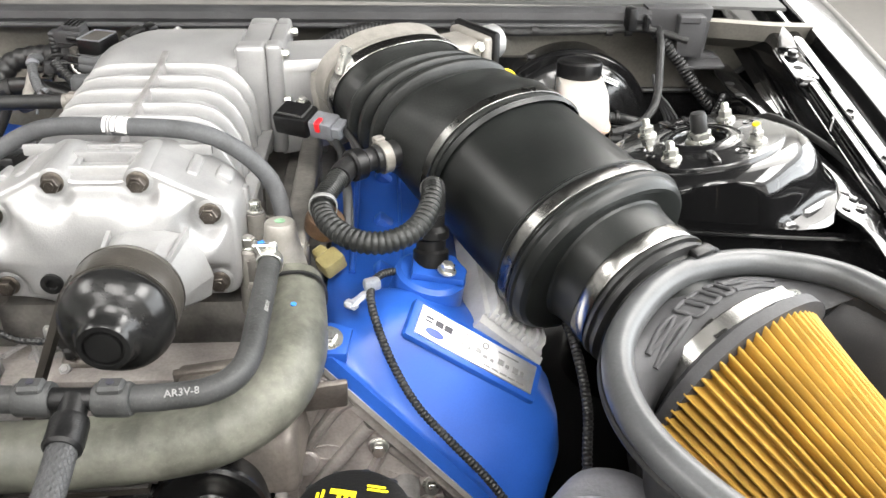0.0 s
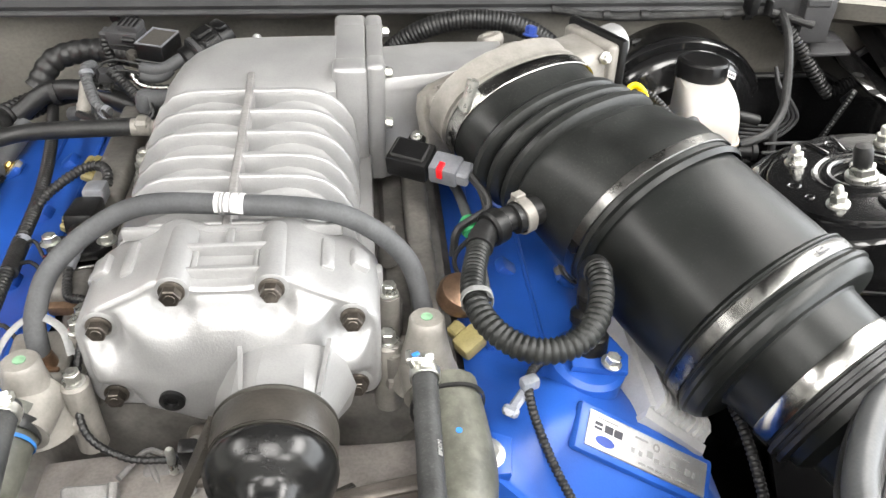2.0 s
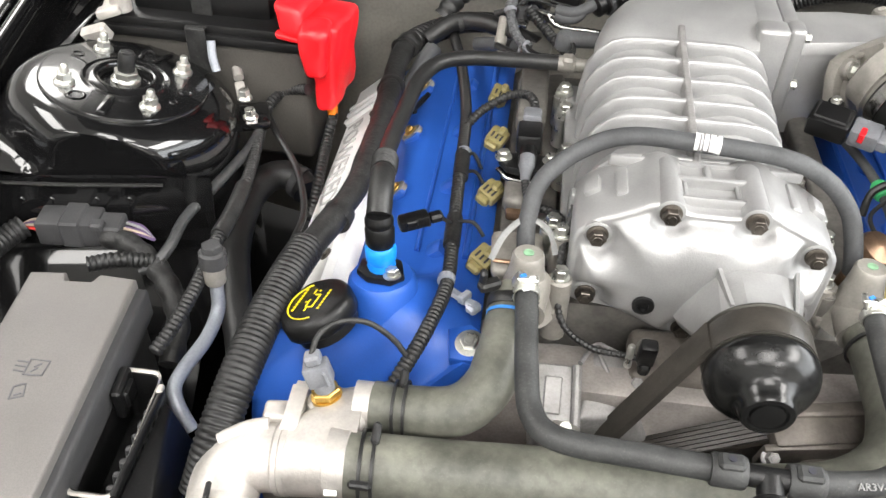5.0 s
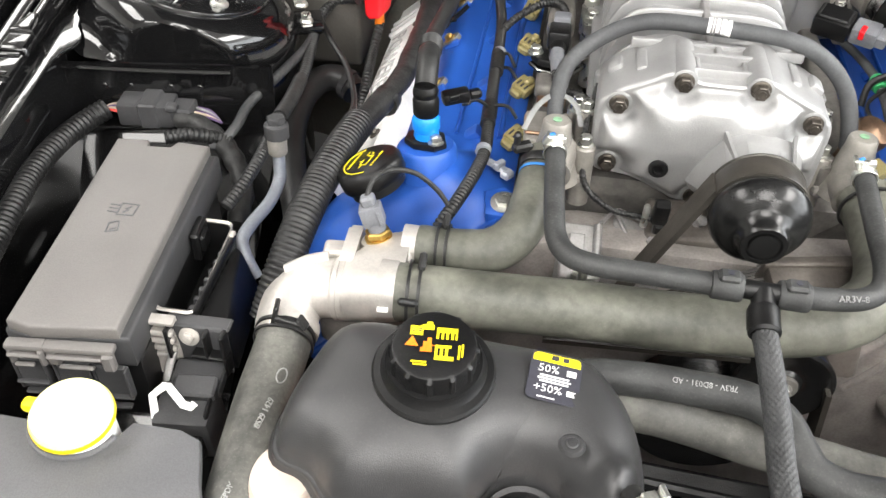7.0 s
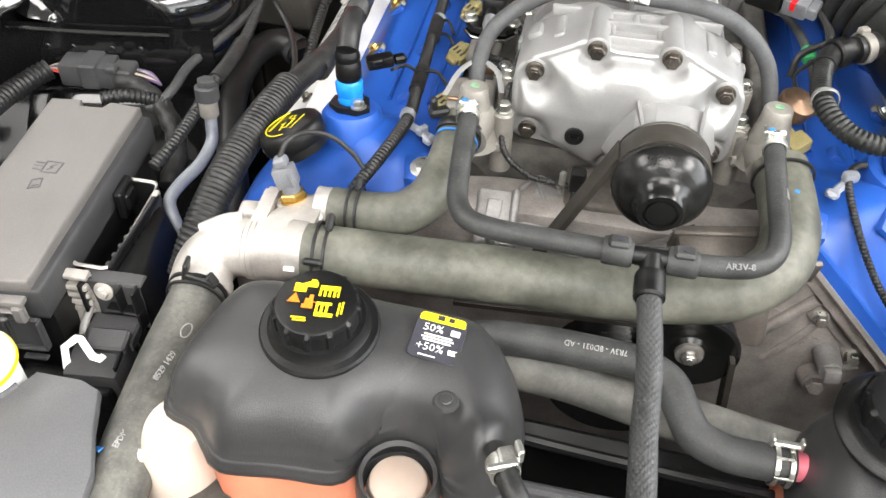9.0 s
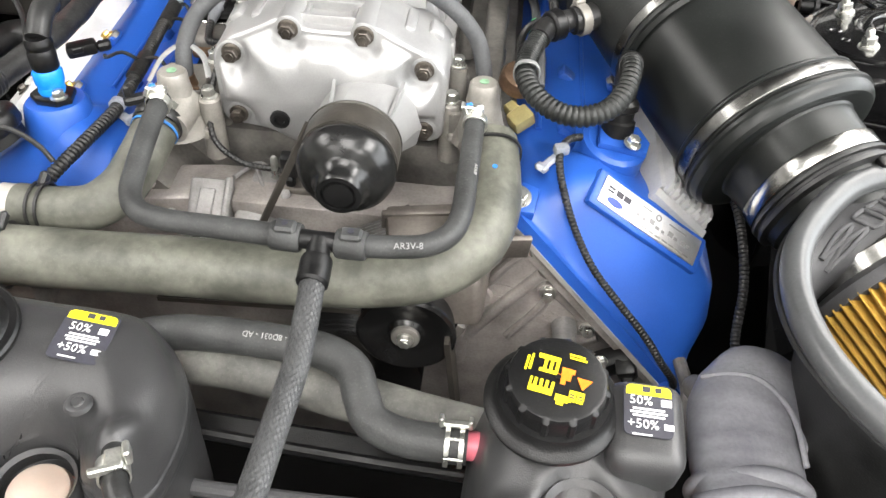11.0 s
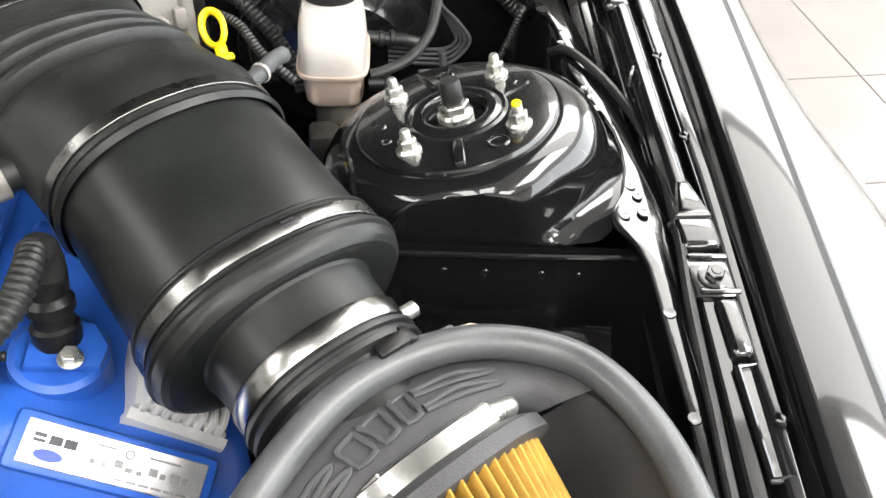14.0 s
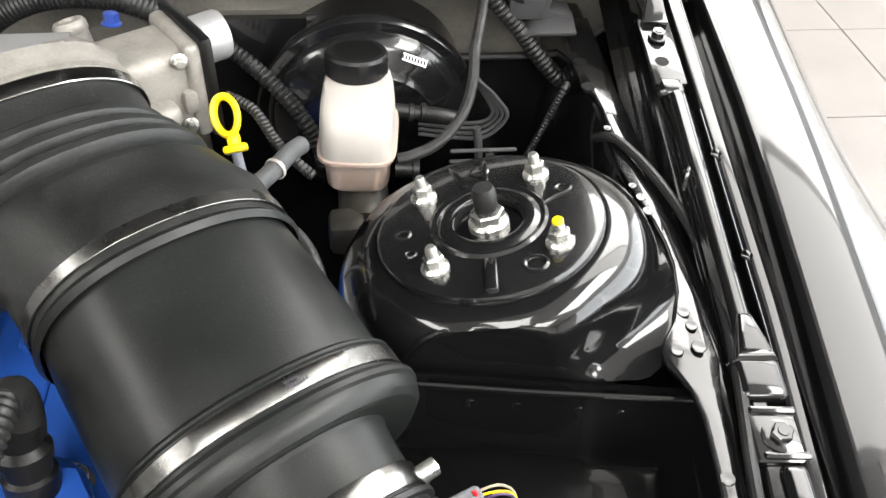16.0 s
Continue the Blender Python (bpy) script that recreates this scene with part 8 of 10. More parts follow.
part("tube", sweep([(-0.060, -0.345, 0.856), (-0.053, -0.361, 0.863), (-0.042, -0.380, 0.864), (-0.03, -0.392, 0.855), (-0.005, -0.402, 0.845), (0.03, -0.405, 0.84)], 0.0075, 16), "rubber", hl)
part("clamp", joined(band_shape((-0.053, -0.361, 0.863), (0.45, -0.85, 0.15), 0.0082, 0.0082, 0.013, 0.001), rbox((0.010, 0.014, 0.004), aim((-0.051, -0.3595, 0.8735), (0, 0, 1), (0.9, 0.4, 0)), 0.001, 1), rbox((0.004, 0.01, 0.012), aim((-0.045, -0.3545, 0.874), (0, 0, 1), (0.9, 0.4, 0)), 0.001, 1), rbox((0.012, 0.004, 0.006), aim((-0.057, -0.3675, 0.8725), (0, 0, 1), (0.9, 0.4, 0)), 0.001, 1)), "zinc", hl, "bright zinc spring clamp")

dr_t = thing("engine_coolant_tank", (0.218, -0.30, 0.68), "black topped engine coolant tank with pink neck", "coolant tank", "coolant tanks")
OUT_R = spline([(0.153, -0.242, 0), (0.150, -0.275, 0), (0.148, -0.31, 0), (0.150, -0.35, 0), (0.16, -0.40, 0), (0.22, -0.42, 0), (0.27, -0.40, 0), (0.281, -0.35, 0), (0.281, -0.305, 0), (0.287, -0.26, 0), (0.284, -0.232, 0), (0.262, -0.224, 0), (0.21, -0.222, 0), (0.17, -0.226, 0)], 0.006, True)
part("cover", tank_top(OUT_R, (0.216, -0.30, 0), [(1.02, 0.76), (1.04, 0.763), (1.04, 0.768), (1.02, 0.772), (1.005, 0.776)], 0.777, [(d, h * 1.2) for d, h in RISE], ((0.197, -0.274, 0.052, 0.008), (0.168, -0.356, 0.026, 0.012), (0.264, -0.356, 0.026, 0.012), (0.2185, -0.337, 0.026, -0.022))), "tankblack", dr_t, "moulded black tank cover", sharp=60)
part("tank", tank_side(OUT_R, (0.216, -0.30, 0), [(0.96, 0.62), (1.0, 0.63), (1.005, 0.75), (1.02, 0.762)]), "coolant", dr_t, sharp=70)
part("label_step", rbox((0.050, 0.062, 0.044), pose(0.2565, -0.280, 0.8365, 8, 0, 0), 0.012, 4), "tankblack", dr_t)
part("neck", lathe([(0.0185, 0.79), (0.0185, 0.814), (0.017, 0.8175), (0.0, 0.8185)], pose(0.2185, -0.337, 0), 36), "pinkneck", dr_t, "pink moulded neck")
part("neck_rim", lathe([(0.019, 0.805), (0.0285, 0.812), (0.0272, 0.828), (0.0240, 0.833), (0.0195, 0.829)], pose(0.2185, -0.337, 0), 40, ring=True), "tankblack", dr_t)
tank_cap(dr_t, (0.197, -0.275, 0.8815), 168, 0.0365, pose(0, 0, 0, 4, 0, 0), 1.1)
tank_label(dr_t, pose(0.2565, -0.2765, 0.8605, 8, 0, -2), 0.0315, 0.0365)

# rubber air duct with its band, beside the tank
dk = thing("air_duct", (0.35, -0.22, 0.76), "grey ribbed rubber air duct with a steel band", "air duct")
part("duct", sweep([(0.40, -0.175, 0.735), (0.385, -0.178, 0.752), (0.368, -0.185, 0.764), (0.355, -0.20, 0.766), (0.350, -0.225, 0.765), (0.350, -0.25, 0.763), (0.350, -0.275, 0.762), (0.350, -0.32, 0.76), (0.35, -0.40, 0.755)], 0.0435, 48, 0.003, flat=0.7, swell=lambda s, t: 1.0 + 0.06 * math.sin(s * 60) * (s < 0.06) + 0.012 * math.sin(s * 190) + 0.008 * math.sin(s * 430 + 1) - 0.10 * ease(s, 0.146, 0.158)), "duct", dk)
for y, r in ((-0.2675, 0.0462), (-0.2840, 0.0472)):
    part("fold", lathe([(r - 0.008, -0.0075), (r - 0.003, -0.0055), (r - 0.0006, -0.0025), (r, 0.0), (r - 0.0006, 0.0025), (r - 0.003, 0.0055), (r - 0.008, 0.0075)], aim((0.3485, y, 0.7622), (0, -1, -0.03)), 56, squash=0.73, ring=True), "duct", dk)
part("seam", sweep([(0.318, -0.186, 0.786), (0.336, -0.187, 0.7945), (0.356, -0.190, 0.7965), (0.374, -0.202, 0.7915), (0.384, -0.220, 0.785), (0.388, -0.250, 0.777)], 0.0022, 8), "duct", dk)
part("side_gusset", block([(0.384, -0.235, 0.752), (0.412, -0.222, 0.75), (0.415, -0.20, 0.75), (0.39, -0.19, 0.752), (0.384, -0.233, 0.776), (0.406, -0.222, 0.768), (0.408, -0.20, 0.768), (0.386, -0.192, 0.780)], 0.006), "duct", dk)
part("band", lathe([(0.0388, -0.005), (0.0398, -0.0045), (0.0398, 0.0045), (0.0388, 0.005)], aim((0.3485, -0.2985, 0.7612), (0, -1, -0.03)), 56, squash=0.73, ring=True), "zinc", dk, "steel band clamp")

# camshaft sensor below the right cover
cs = thing("cam_sensor", (0.268, -0.09, 0.68), "black cam sensor with its plug on the timing cover", "sensor")
part("body", joined(rbox((0.05, 0.02, 0.03), pose(0.272, -0.088, 0.672, 20, -35, 0), 0.005, 2), rbox((0.018, 0.022, 0.022), pose(0.286, -0.098, 0.681, 20, -20, 0), 0.003, 2), rbox((0.012, 0.016, 0.01), pose(0.288, -0.108, 0.672, 20, 0, 0), 0.002, 1)), "plastic", cs)
part("bolt", bolt_shape(aim((0.262, -0.098, 0.682), (0, -1, 0.5)), 0.005, 0.005), "zinc", cs)
tn = thing("duct_fitting", (0.335, -0.13, 0.70), "grey pipe fittings beside the blue cover", "fitting")
part("pipe", joined(lathe([(0.009, 0), (0.011, 0.004), (0.011, 0.02), (0.008, 0.024)], aim((0.337, -0.128, 0.705), (0.3, -1, 0.3)), 20), sweep([(0.33, -0.10, 0.70), (0.335, -0.13, 0.695), (0.33, -0.17, 0.69), (0.318, -0.20, 0.69)], 0.006, 10)), "castdim", tn)


# ---- left side of the engine ----
oc = thing("oil_filler_cap", (-0.285, -0.045, 0.84), "black oil filler cap with a yellow engine symbol", "oil cap")
om = aim((-0.287, -0.047, 0.8405), (-0.42, 0.08, 0.90), (0.76, 0.1, 0.66))
ocap = part("cap", lathe([(0.0285, -0.003), (0.0305, 0.0), (0.0305, 0.010), (0.029, 0.0135), (0.026, 0.0155), (0.0, 0.0165)], om, 90, wave=lambda a, k: 1.0 + (0.05 * max(0.0, math.cos(a * 3 + 0.4)) ** 3 if k < 5 else 0)), "plastic", oc)
part("under_collar", lathe([(0.026, -0.012), (0.026, 0.001)], om, 36), "plastic", oc)
arc = [om @ Vector((0.0215 * math.cos(a), 0.0215 * math.sin(a), 0.0162)) for a in [radians(100 + 16 * k) for k in range(12)]]
part("yellow_arc", sweep(arc, 0.0007, 6, 0.003, flat=0.5), "yellowprint", ocap)
part("yellow_symbol", bars([(-0.010, -0.006, 0.018, 0.0013), (-0.010, -0.006, 0.0013, 0.008), (0.007, -0.006, 0.0013, 0.007), (-0.009, 0.002, 0.010, 0.0013), (-0.015, 0.000, 0.005, 0.0013), (0.009, 0.003, 0.006, 0.0013), (-0.003, 0.003, 0.0013, 0.004), (0.012, -0.003, 0.002, 0.002)] + [(-0.015 + 0.004 * k, 0.014, 0.0026, 0.0028) for k in range(8)] + [(-0.012 + 0.004 * k, -0.015, 0.0022, 0.0022) for k in range(7)], om @ pose(0, 0, 0.0163, 0, 0, 70) @ Matrix.Scale(0.84, 4), 0.0005), "yellowprint", ocap)

pv = thing("breather_valve", (-0.247, 0.002, 0.84), "black breather valve with a bright blue lock ring", "breather valve")
vm = aim((-0.2475, 0.0, 0.850), (-0.05, 0.12, 1))
part("flange", prism([(-0.019, 0.012), (-0.020, -0.004), (-0.010, -0.014), (0.010, -0.017), (0.020, -0.008), (0.015, 0.012), (0.0, 0.019)], 0.007, vm @ pose(0, 0, -0.002), 0.002, 2), "plastic", pv)
part("boss", lathe([(0.032, -0.03), (0.028, -0.006), (0.025, -0.002)], vm, 30), "blue", pv)
part("blue_ring", lathe([(0.0108, 0.005), (0.0118, 0.008), (0.0110, 0.012), (0.0126, 0.015), (0.0128, 0.025), (0.0112, 0.0275)], vm, 36), "bluering", pv, "bright blue lock ring")
part("valve_body", lathe([(0.0100, 0.027), (0.0118, 0.030), (0.0120, 0.043), (0.0106, 0.046), (0.0116, 0.048), (0.0116, 0.052), (0.0100, 0.056)], vm, 34), "plastic", pv)
part("tube", sweep([vm @ Vector((0, 0, 0.055)), (-0.252, 0.030, 0.918), (-0.257, 0.075, 0.912), (-0.259, 0.12, 0.902), (-0.258, 0.18, 0.893), (-0.253, 0.235, 0.893), (-0.238, 0.268, 0.895), (-0.21, 0.282, 0.896), (-0.16, 0.283, 0.898), (-0.115, 0.283, 0.899)], 0.0078, 18, swell=lambda s, t: 1.3 if s < 0.045 else 1.0), "rubber", pv)
for k in range(4):
    part("tube_ridge", lathe([(0.0095, -0.0015), (0.0112, 0.0), (0.0095, 0.0015)], aim((-0.2545 - 0.0006 * k, 0.052 + 0.006 * k, 0.9155 - 0.001 * k), (-0.08, 1, -0.12)), 20), "rubber", pv)
part("plug", joined(rbox((0.026, 0.013, 0.012), pose(-0.226, 0.029, 0.884, 0, -5, 25), 0.003, 2), rbox((0.012, 0.010, 0.008), pose(-0.209, 0.037, 0.884, 0, -5, 25), 0.002, 1), rbox((0.010, 0.003, 0.006), pose(-0.226, 0.022, 0.886, 0, -5, 25), 0.001, 1)), "plastic", pv)
part("bolt", bolt_shape(vm @ pose(0.0105, -0.0105, 0.005), 0.0055, 0.0055, 1.35), "zinc", pv)
part("end_coupling", joined(lathe([(0.008, 0), (0.008, 0.016), (0.0065, 0.018), (0.0065, 0.03)], aim((-0.118, 0.283, 0.899), (1, 0, 0)), 18), rbox((0.014, 0.016, 0.012), pose(-0.108, 0.283, 0.902), 0.003, 1)), "castwarm", pv)

wl = thing("main_wiring_loom", (-0.31, 0.1, 0.80), "thick black taped and corrugated wiring loom", "wiring loom")
part("corrugated_end", sweep([(-0.352, -0.175, 0.775), (-0.344, -0.150, 0.806), (-0.338, -0.11, 0.826), (-0.333, -0.06, 0.836), (-0.326, -0.012, 0.841), (-0.318, 0.03, 0.843)], 0.0155, 22, rib=(0.0047, 0.0013)), "rubber", wl)
part("taped_run", sweep([(-0.318, 0.02, 0.843), (-0.303, 0.07, 0.845), (-0.293, 0.12, 0.845), (-0.291, 0.19, 0.845), (-0.292, 0.27, 0.844), (-0.295, 0.33, 0.842), (-0.295, 0.375, 0.840), (-0.288, 0.415, 0.838), (-0.262, 0.448, 0.840), (-0.225, 0.468, 0.842), (-0.17, 0.472, 0.845)], 0.0118, 20, swell=lambda s, t: 1.0 + 0.05 * math.sin(s * 55) + 0.03 * math.sin(s * 140 + 1)), "tape", wl)
for y, x in ((0.075, -0.302), (0.30, -0.2935), (0.40, -0.290)):
    part("tape_end", lathe([(0.0136, -0.008), (0.0143, -0.007), (0.0143, 0.007), (0.0136, 0.008)], aim((x, y, 0.841), (0.08, 1, 0)), 20), "tape", wl)
part("corrugated_rear", sweep([(-0.298, 0.39, 0.838), (-0.28, 0.425, 0.839), (-0.25, 0.455, 0.841)], 0.0142, 20, rib=(0.006, 0.0015)), "rubber", wl)

iw = thing("coil_wiring_loom", (-0.2, 0.15, 0.82), "black corrugated coil loom along the blue cover", "wiring loom")
part("conduit", sweep([(-0.226, -0.108, 0.822), (-0.216, -0.09, 0.836), (-0.203, -0.05, 0.842), (-0.194, 0.004, 0.842), (-0.197, 0.07, 0.841), (-0.201, 0.148, 0.842), (-0.205, 0.24, 0.842), (-0.212, 0.30, 0.842), (-0.225, 0.37, 0.842), (-0.24, 0.43, 0.842)], 0.0062, 14, rib=(0.0042, 0.0012)), "rubber", iw)
for run in ([(-0.1965, 0.052, 0.8415), (-0.198, 0.09, 0.8412)], [(-0.200, 0.15, 0.842), (-0.202, 0.19, 0.842)]):
    part("taped_joint", sweep(run, 0.0075, 14), "tape", iw)
part("branch", sweep([(-0.205, 0.235, 0.843), (-0.19, 0.25, 0.855), (-0.165, 0.262, 0.868), (-0.148, 0.262, 0.872), (-0.138, 0.25, 0.872), (-0.136, 0.235, 0.866)], 0.0048, 12, rib=(0.004, 0.001)), "rubber", iw)
for pts in ([(-0.198, 0.075, 0.846), (-0.21, 0.068, 0.858), (-0.222, 0.06, 0.856), (-0.215, 0.045, 0.868)], [(-0.197, 0.08, 0.846), (-0.18, 0.078, 0.848), (-0.170, 0.07, 0.84)], [(-0.201, 0.15, 0.846), (-0.188, 0.165, 0.84), (-0.178, 0.16, 0.83)], [(-0.202, 0.17, 0.846), (-0.192, 0.19, 0.843), (-0.182, 0.178, 0.834)]):
    part("thin_lead", sweep(pts, 0.0018, 7), "tape", iw)
for x, y in ((-0.195, 0.008), (-0.201, 0.19)):
    part("loom_tie", lathe([(0.0075, -0.003), (0.0075, 0.003)], aim((x, y, 0.842), (0.05, 1, 0)), 14), "greypaint", iw)
part("clip_arm", joined(rbox((0.030, 0.009, 0.005), pose(-0.181, -0.004, 0.835, 0, 0, -35), 0.002, 1), rbox((0.010, 0.012, 0.008), pose(-0.170, -0.012, 0.833, 0, 0, -35), 0.002, 1), rbox((0.006, 0.012, 0.008), pose(-0.178, -0.006, 0.838, 0, 0, -35), 0.001, 1)), "greypaint", iw, "pale plastic loom clip")

random.seed(9)
for x, y, z, a in ((-0.168, 0.054, 0.829, 30), (-0.170, 0.153, 0.826, 30), (-0.172, 0.243, 0.828, 20), (-0.176, 0.325, 0.83, 10)):
    cn = thing("coil_connector", (x, y, z - 0.012), "khaki plastic coil connector beside the blue cover", "connector", "coil connectors")
    m = pose(x, y, z, 8, 18, -a)
    part("shell", joined(rbox((0.020, 0.022, 0.014), m, 0.003, 2), rbox((0.014, 0.008, 0.009), m @ pose(0, -0.014, 0.001), 0.002, 1), rbox((0.008, 0.012, 0.006), m @ pose(0.002, 0.004, 0.009), 0.002, 1)), "khaki", cn)
    # dark raised bars colour in the shade of the connector's slots
    part("slot_bars", bars([(-0.006 + 0.005 * k, -0.008, 0.002, 0.008) for k in range(3)], m @ pose(0, 0, 0.0072), 0.0004), "ink", cn)

# fuel rail and sensor between supercharger and left cover
fl2 = thing("left_fuel_rail", (-0.14, 0.15, 0.83), "pressed steel fuel rail with sensor beside the supercharger", "fuel rail", "fuel rails")
part("rail", joined(rbox((0.030, 0.19, 0.020), pose(-0.139, 0.32, 0.857), 0.006, 3), rbox((0.034, 0.05, 0.018), pose(-0.140, 0.125, 0.852), 0.007, 3), rbox((0.026, 0.08, 0.014), pose(-0.138, 0.185, 0.846), 0.005, 2)), "castdim", fl2)
part("cup", joined(rbox((0.044, 0.052, 0.012), pose(-0.139, 0.032, 0.856, 0, 0, 4), 0.006, 3), rbox((0.038, 0.046, 0.02), pose(-0.139, 0.032, 0.845, 0, 0, 4), 0.006, 3)), "castwarm", fl2)
part("bronze_bridge", rbox((0.03, 0.03, 0.010), pose(-0.139, 0.108, 0.846), 0.004, 2), "copper", fl2)
part("bronze_bar", rbox((0.04, 0.004, 0.003), pose(-0.139, 0.014, 0.864), 0.001, 1), "copper", fl2)
part("sensor_base", prism([(-0.026, 0.0), (-0.018, -0.014), (0.0, -0.018), (0.018, -0.014), (0.026, 0.0), (0.018, 0.014), (-0.018, 0.014)], 0.008, pose(-0.139, 0.148, 0.862, -6, 0, 0), 0.002, 2), "plastic", fl2)
part("chrome_plate", prism([(-0.028, 0.0), (-0.018, -0.017), (0.0, -0.022), (0.018, -0.017), (0.028, 0.0), (0.018, 0.013), (-0.018, 0.013)], 0.004, pose(-0.139, 0.146, 0.857, -6, 0, 0), 0.001, 1), "steel", fl2)
part("sensor_body", joined(rbox((0.024, 0.04, 0.020), pose(-0.139, 0.178, 0.876, -10, 0, 0), 0.004, 2), lathe([(0.0085, 0), (0.0085, 0.02), (0.006, 0.024)], aim((-0.139, 0.16, 0.874), (0, -1, -0.2)), 18)), "plastic", fl2)
part("sensor_plug", rbox((0.018, 0.022, 0.016), pose(-0.138, 0.212, 0.876, -8, 0, 0), 0.003, 2), "greyconn", fl2)
part("grey_nose", lathe([(0.0075, 0), (0.0075, 0.012), (0.005, 0.02), (0.004, 0.03)], aim((-0.139, 0.148, 0.874), (0, -1, -0.25)), 16), "greyconn", fl2)
for x in (-0.161, -0.117):
    part("sensor_bolt", bolt_shape(pose(x, 0.152, 0.869), 0.0058, 0.006, 1.4), "zinc", fl2)
for x, y, z in ((-0.108, 0.27, 0.876), (-0.106, 0.245, 0.868), (-0.103, 0.175, 0.866), (-0.112, 0.06, 0.872)):
    part("rail_stud", joined(lathe([(0.0105, -0.04), (0.0105, -0.006), (0.0085, -0.005), (0.0085, 0.0)], pose(x, y, z), 20), bolt_shape(pose(x, y, z), 0.0062, 0.006, 1.3)), "zinc", fl2)
part("orange_seal", lathe([(0.012, 0), (0.0125, 0.003), (0.012, 0.006)], pose(-0.139, 0.03, 0.828), 20), "orangeprint", fl2)
part("lead", sweep([(-0.139, 0.118, 0.868), (-0.136, 0.10, 0.866), (-0.13, 0.085, 0.868), (-0.115, 0.075, 0.872), (-0.103, 0.06, 0.872), (-0.1, 0.03, 0.862), (-0.102, 0.0, 0.845)], 0.0038, 10, rib=(0.004, 0.0008)), "rubber", fl2)

# plugs and pipes behind the plenum on the left
rp = thing("rear_plug_cluster", (-0.12, 0.38, 0.87), "black relay, plugs and grey boot in front of the firewall", "connector")
rm = pose(-0.109, 0.395, 0.9225, 3, 0, -20)
relay = part("relay", joined(rbox((0.030, 0.036, 0.018), rm @ pose(0, 0, 0.004), 0.002, 2), rbox((0.024, 0.028, 0.012), rm @ pose(0, 0.002, -0.010), 0.003, 2), rbox((0.036, 0.004, 0.004), rm @ pose(0, -0.017, -0.005), 0.001, 1)), "plastic", rp)
# rim and top in paler plastics than the black case
part("relay_rim", joined(*[rbox((w, d, 0.0016), rm @ pose(x, y, 0.0136), 0.0005, 1) for w, d, x, y in ((0.030, 0.0018, 0, -0.0168), (0.030, 0.0018, 0, 0.0168), (0.0018, 0.034, -0.0138, 0), (0.0018, 0.034, 0.0138, 0))]), "greyconn", relay, "pale edge")
part("relay_face", rbox((0.024, 0.030, 0.001), rm @ pose(0, 0, 0.0133), 0.0003, 1), "trayplastic", relay, "olive grey top")
pm = pose(-0.142, 0.410, 0.930, 8, 0, -16)
plug = part("square_plug", joined(rbox((0.034, 0.022, 0.020), pm, 0.0025, 2), rbox((0.022, 0.018, 0.008), pm @ pose(0.006, 0.002, 0.012), 0.002, 2), rbox((0.012, 0.014, 0.012), pm @ pose(-0.020, -0.002, 0.001), 0.002, 1)), "plasticgrey", rp)
for k in range(4):
    part("plug_rib", rbox((0.0016, 0.016, 0.0022), pm @ pose(-0.002 + 0.0052 * k, 0.002, 0.0168), 0.0005, 1), "plastic", plug)
part("plug_latch", joined(rbox((0.014, 0.006, 0.006), pm @ pose(0.008, -0.012, 0.004), 0.0015, 1), rbox((0.026, 0.0015, 0.002), pm @ pose(0, -0.0112, -0.004), 0.0004, 1)), "plastic", plug)
ax = Vector((0.040, 0.030, 0.015))
plug_axis = aim((-0.080, 0.381, 0.9195), ax, (0, 0, 1))
big_plug = part("round_plug", joined(lathe([(0.009, -0.006), (0.0125, -0.004), (0.0125, 0.004), (0.0145, 0.006), (0.0145, 0.016), (0.0160, 0.018), (0.0160, 0.034), (0.0145, 0.036), (0.0145, 0.044), (0.012, 0.050), (0.0, 0.051)], plug_axis, 28),
                                    rbox((0.006, 0.016, 0.020), plug_axis @ pose(0.0155, 0, 0.024), 0.002, 1), rbox((0.008, 0.020, 0.012), plug_axis @ pose(0.012, 0, 0.042), 0.003, 2)), "plastic", rp)
part("lock_ring", lathe([(0.0150, 0.007), (0.0166, 0.008), (0.0166, 0.012), (0.0150, 0.013)], plug_axis, 28), "plasticgrey", big_plug)
part("grip_bar", joined(*[rbox((0.0012, 0.003, 0.013), plug_axis @ pose(0, 0, 0, 0, 0, a) @ pose(0.0160, 0, 0.026), 0.0004, 1) for a in range(40, 330, 24)]), "plastic", big_plug)
part("elbow_boot", joined(sweep([(-0.124, 0.374, 0.913), (-0.112, 0.370, 0.9125), (-0.102, 0.369, 0.914), (-0.093, 0.372, 0.918), (-0.084, 0.378, 0.9215)], 0.0064, 16, swell=None), sweep([(-0.124, 0.370, 0.907), (-0.114, 0.367, 0.906), (-0.103, 0.367, 0.908), (-0.096, 0.370, 0.914)], 0.0058, 14)), "rubbergrey", rp, "grey rubber elbow boot")
part("foil_sleeve", sweep([(-0.132, 0.366, 0.910), (-0.126, 0.360, 0.9045), (-0.117, 0.356, 0.902), (-0.104, 0.351, 0.903), (-0.086, 0.346, 0.905), (-0.074, 0.342, 0.905)], 0.0036, 12, rib=(0.007, 0.0007)), "steel", rp, "shiny foil wrapped sleeve")
part("black_nozzle", joined(lathe([(0.0075, 0), (0.0085, 0.003), (0.0085, 0.044)], aim((-0.116, 0.325, 0.905), (1, -0.15, 0.1)), 20), lathe([(0.0095, -0.008), (0.0105, -0.005), (0.0105, 0.006), (0.008, 0.010)], aim((-0.112, 0.325, 0.902), (0.1, 0, 1)), 20)), "rubbergrey", rp, "grey rubber nozzle on the plenum")
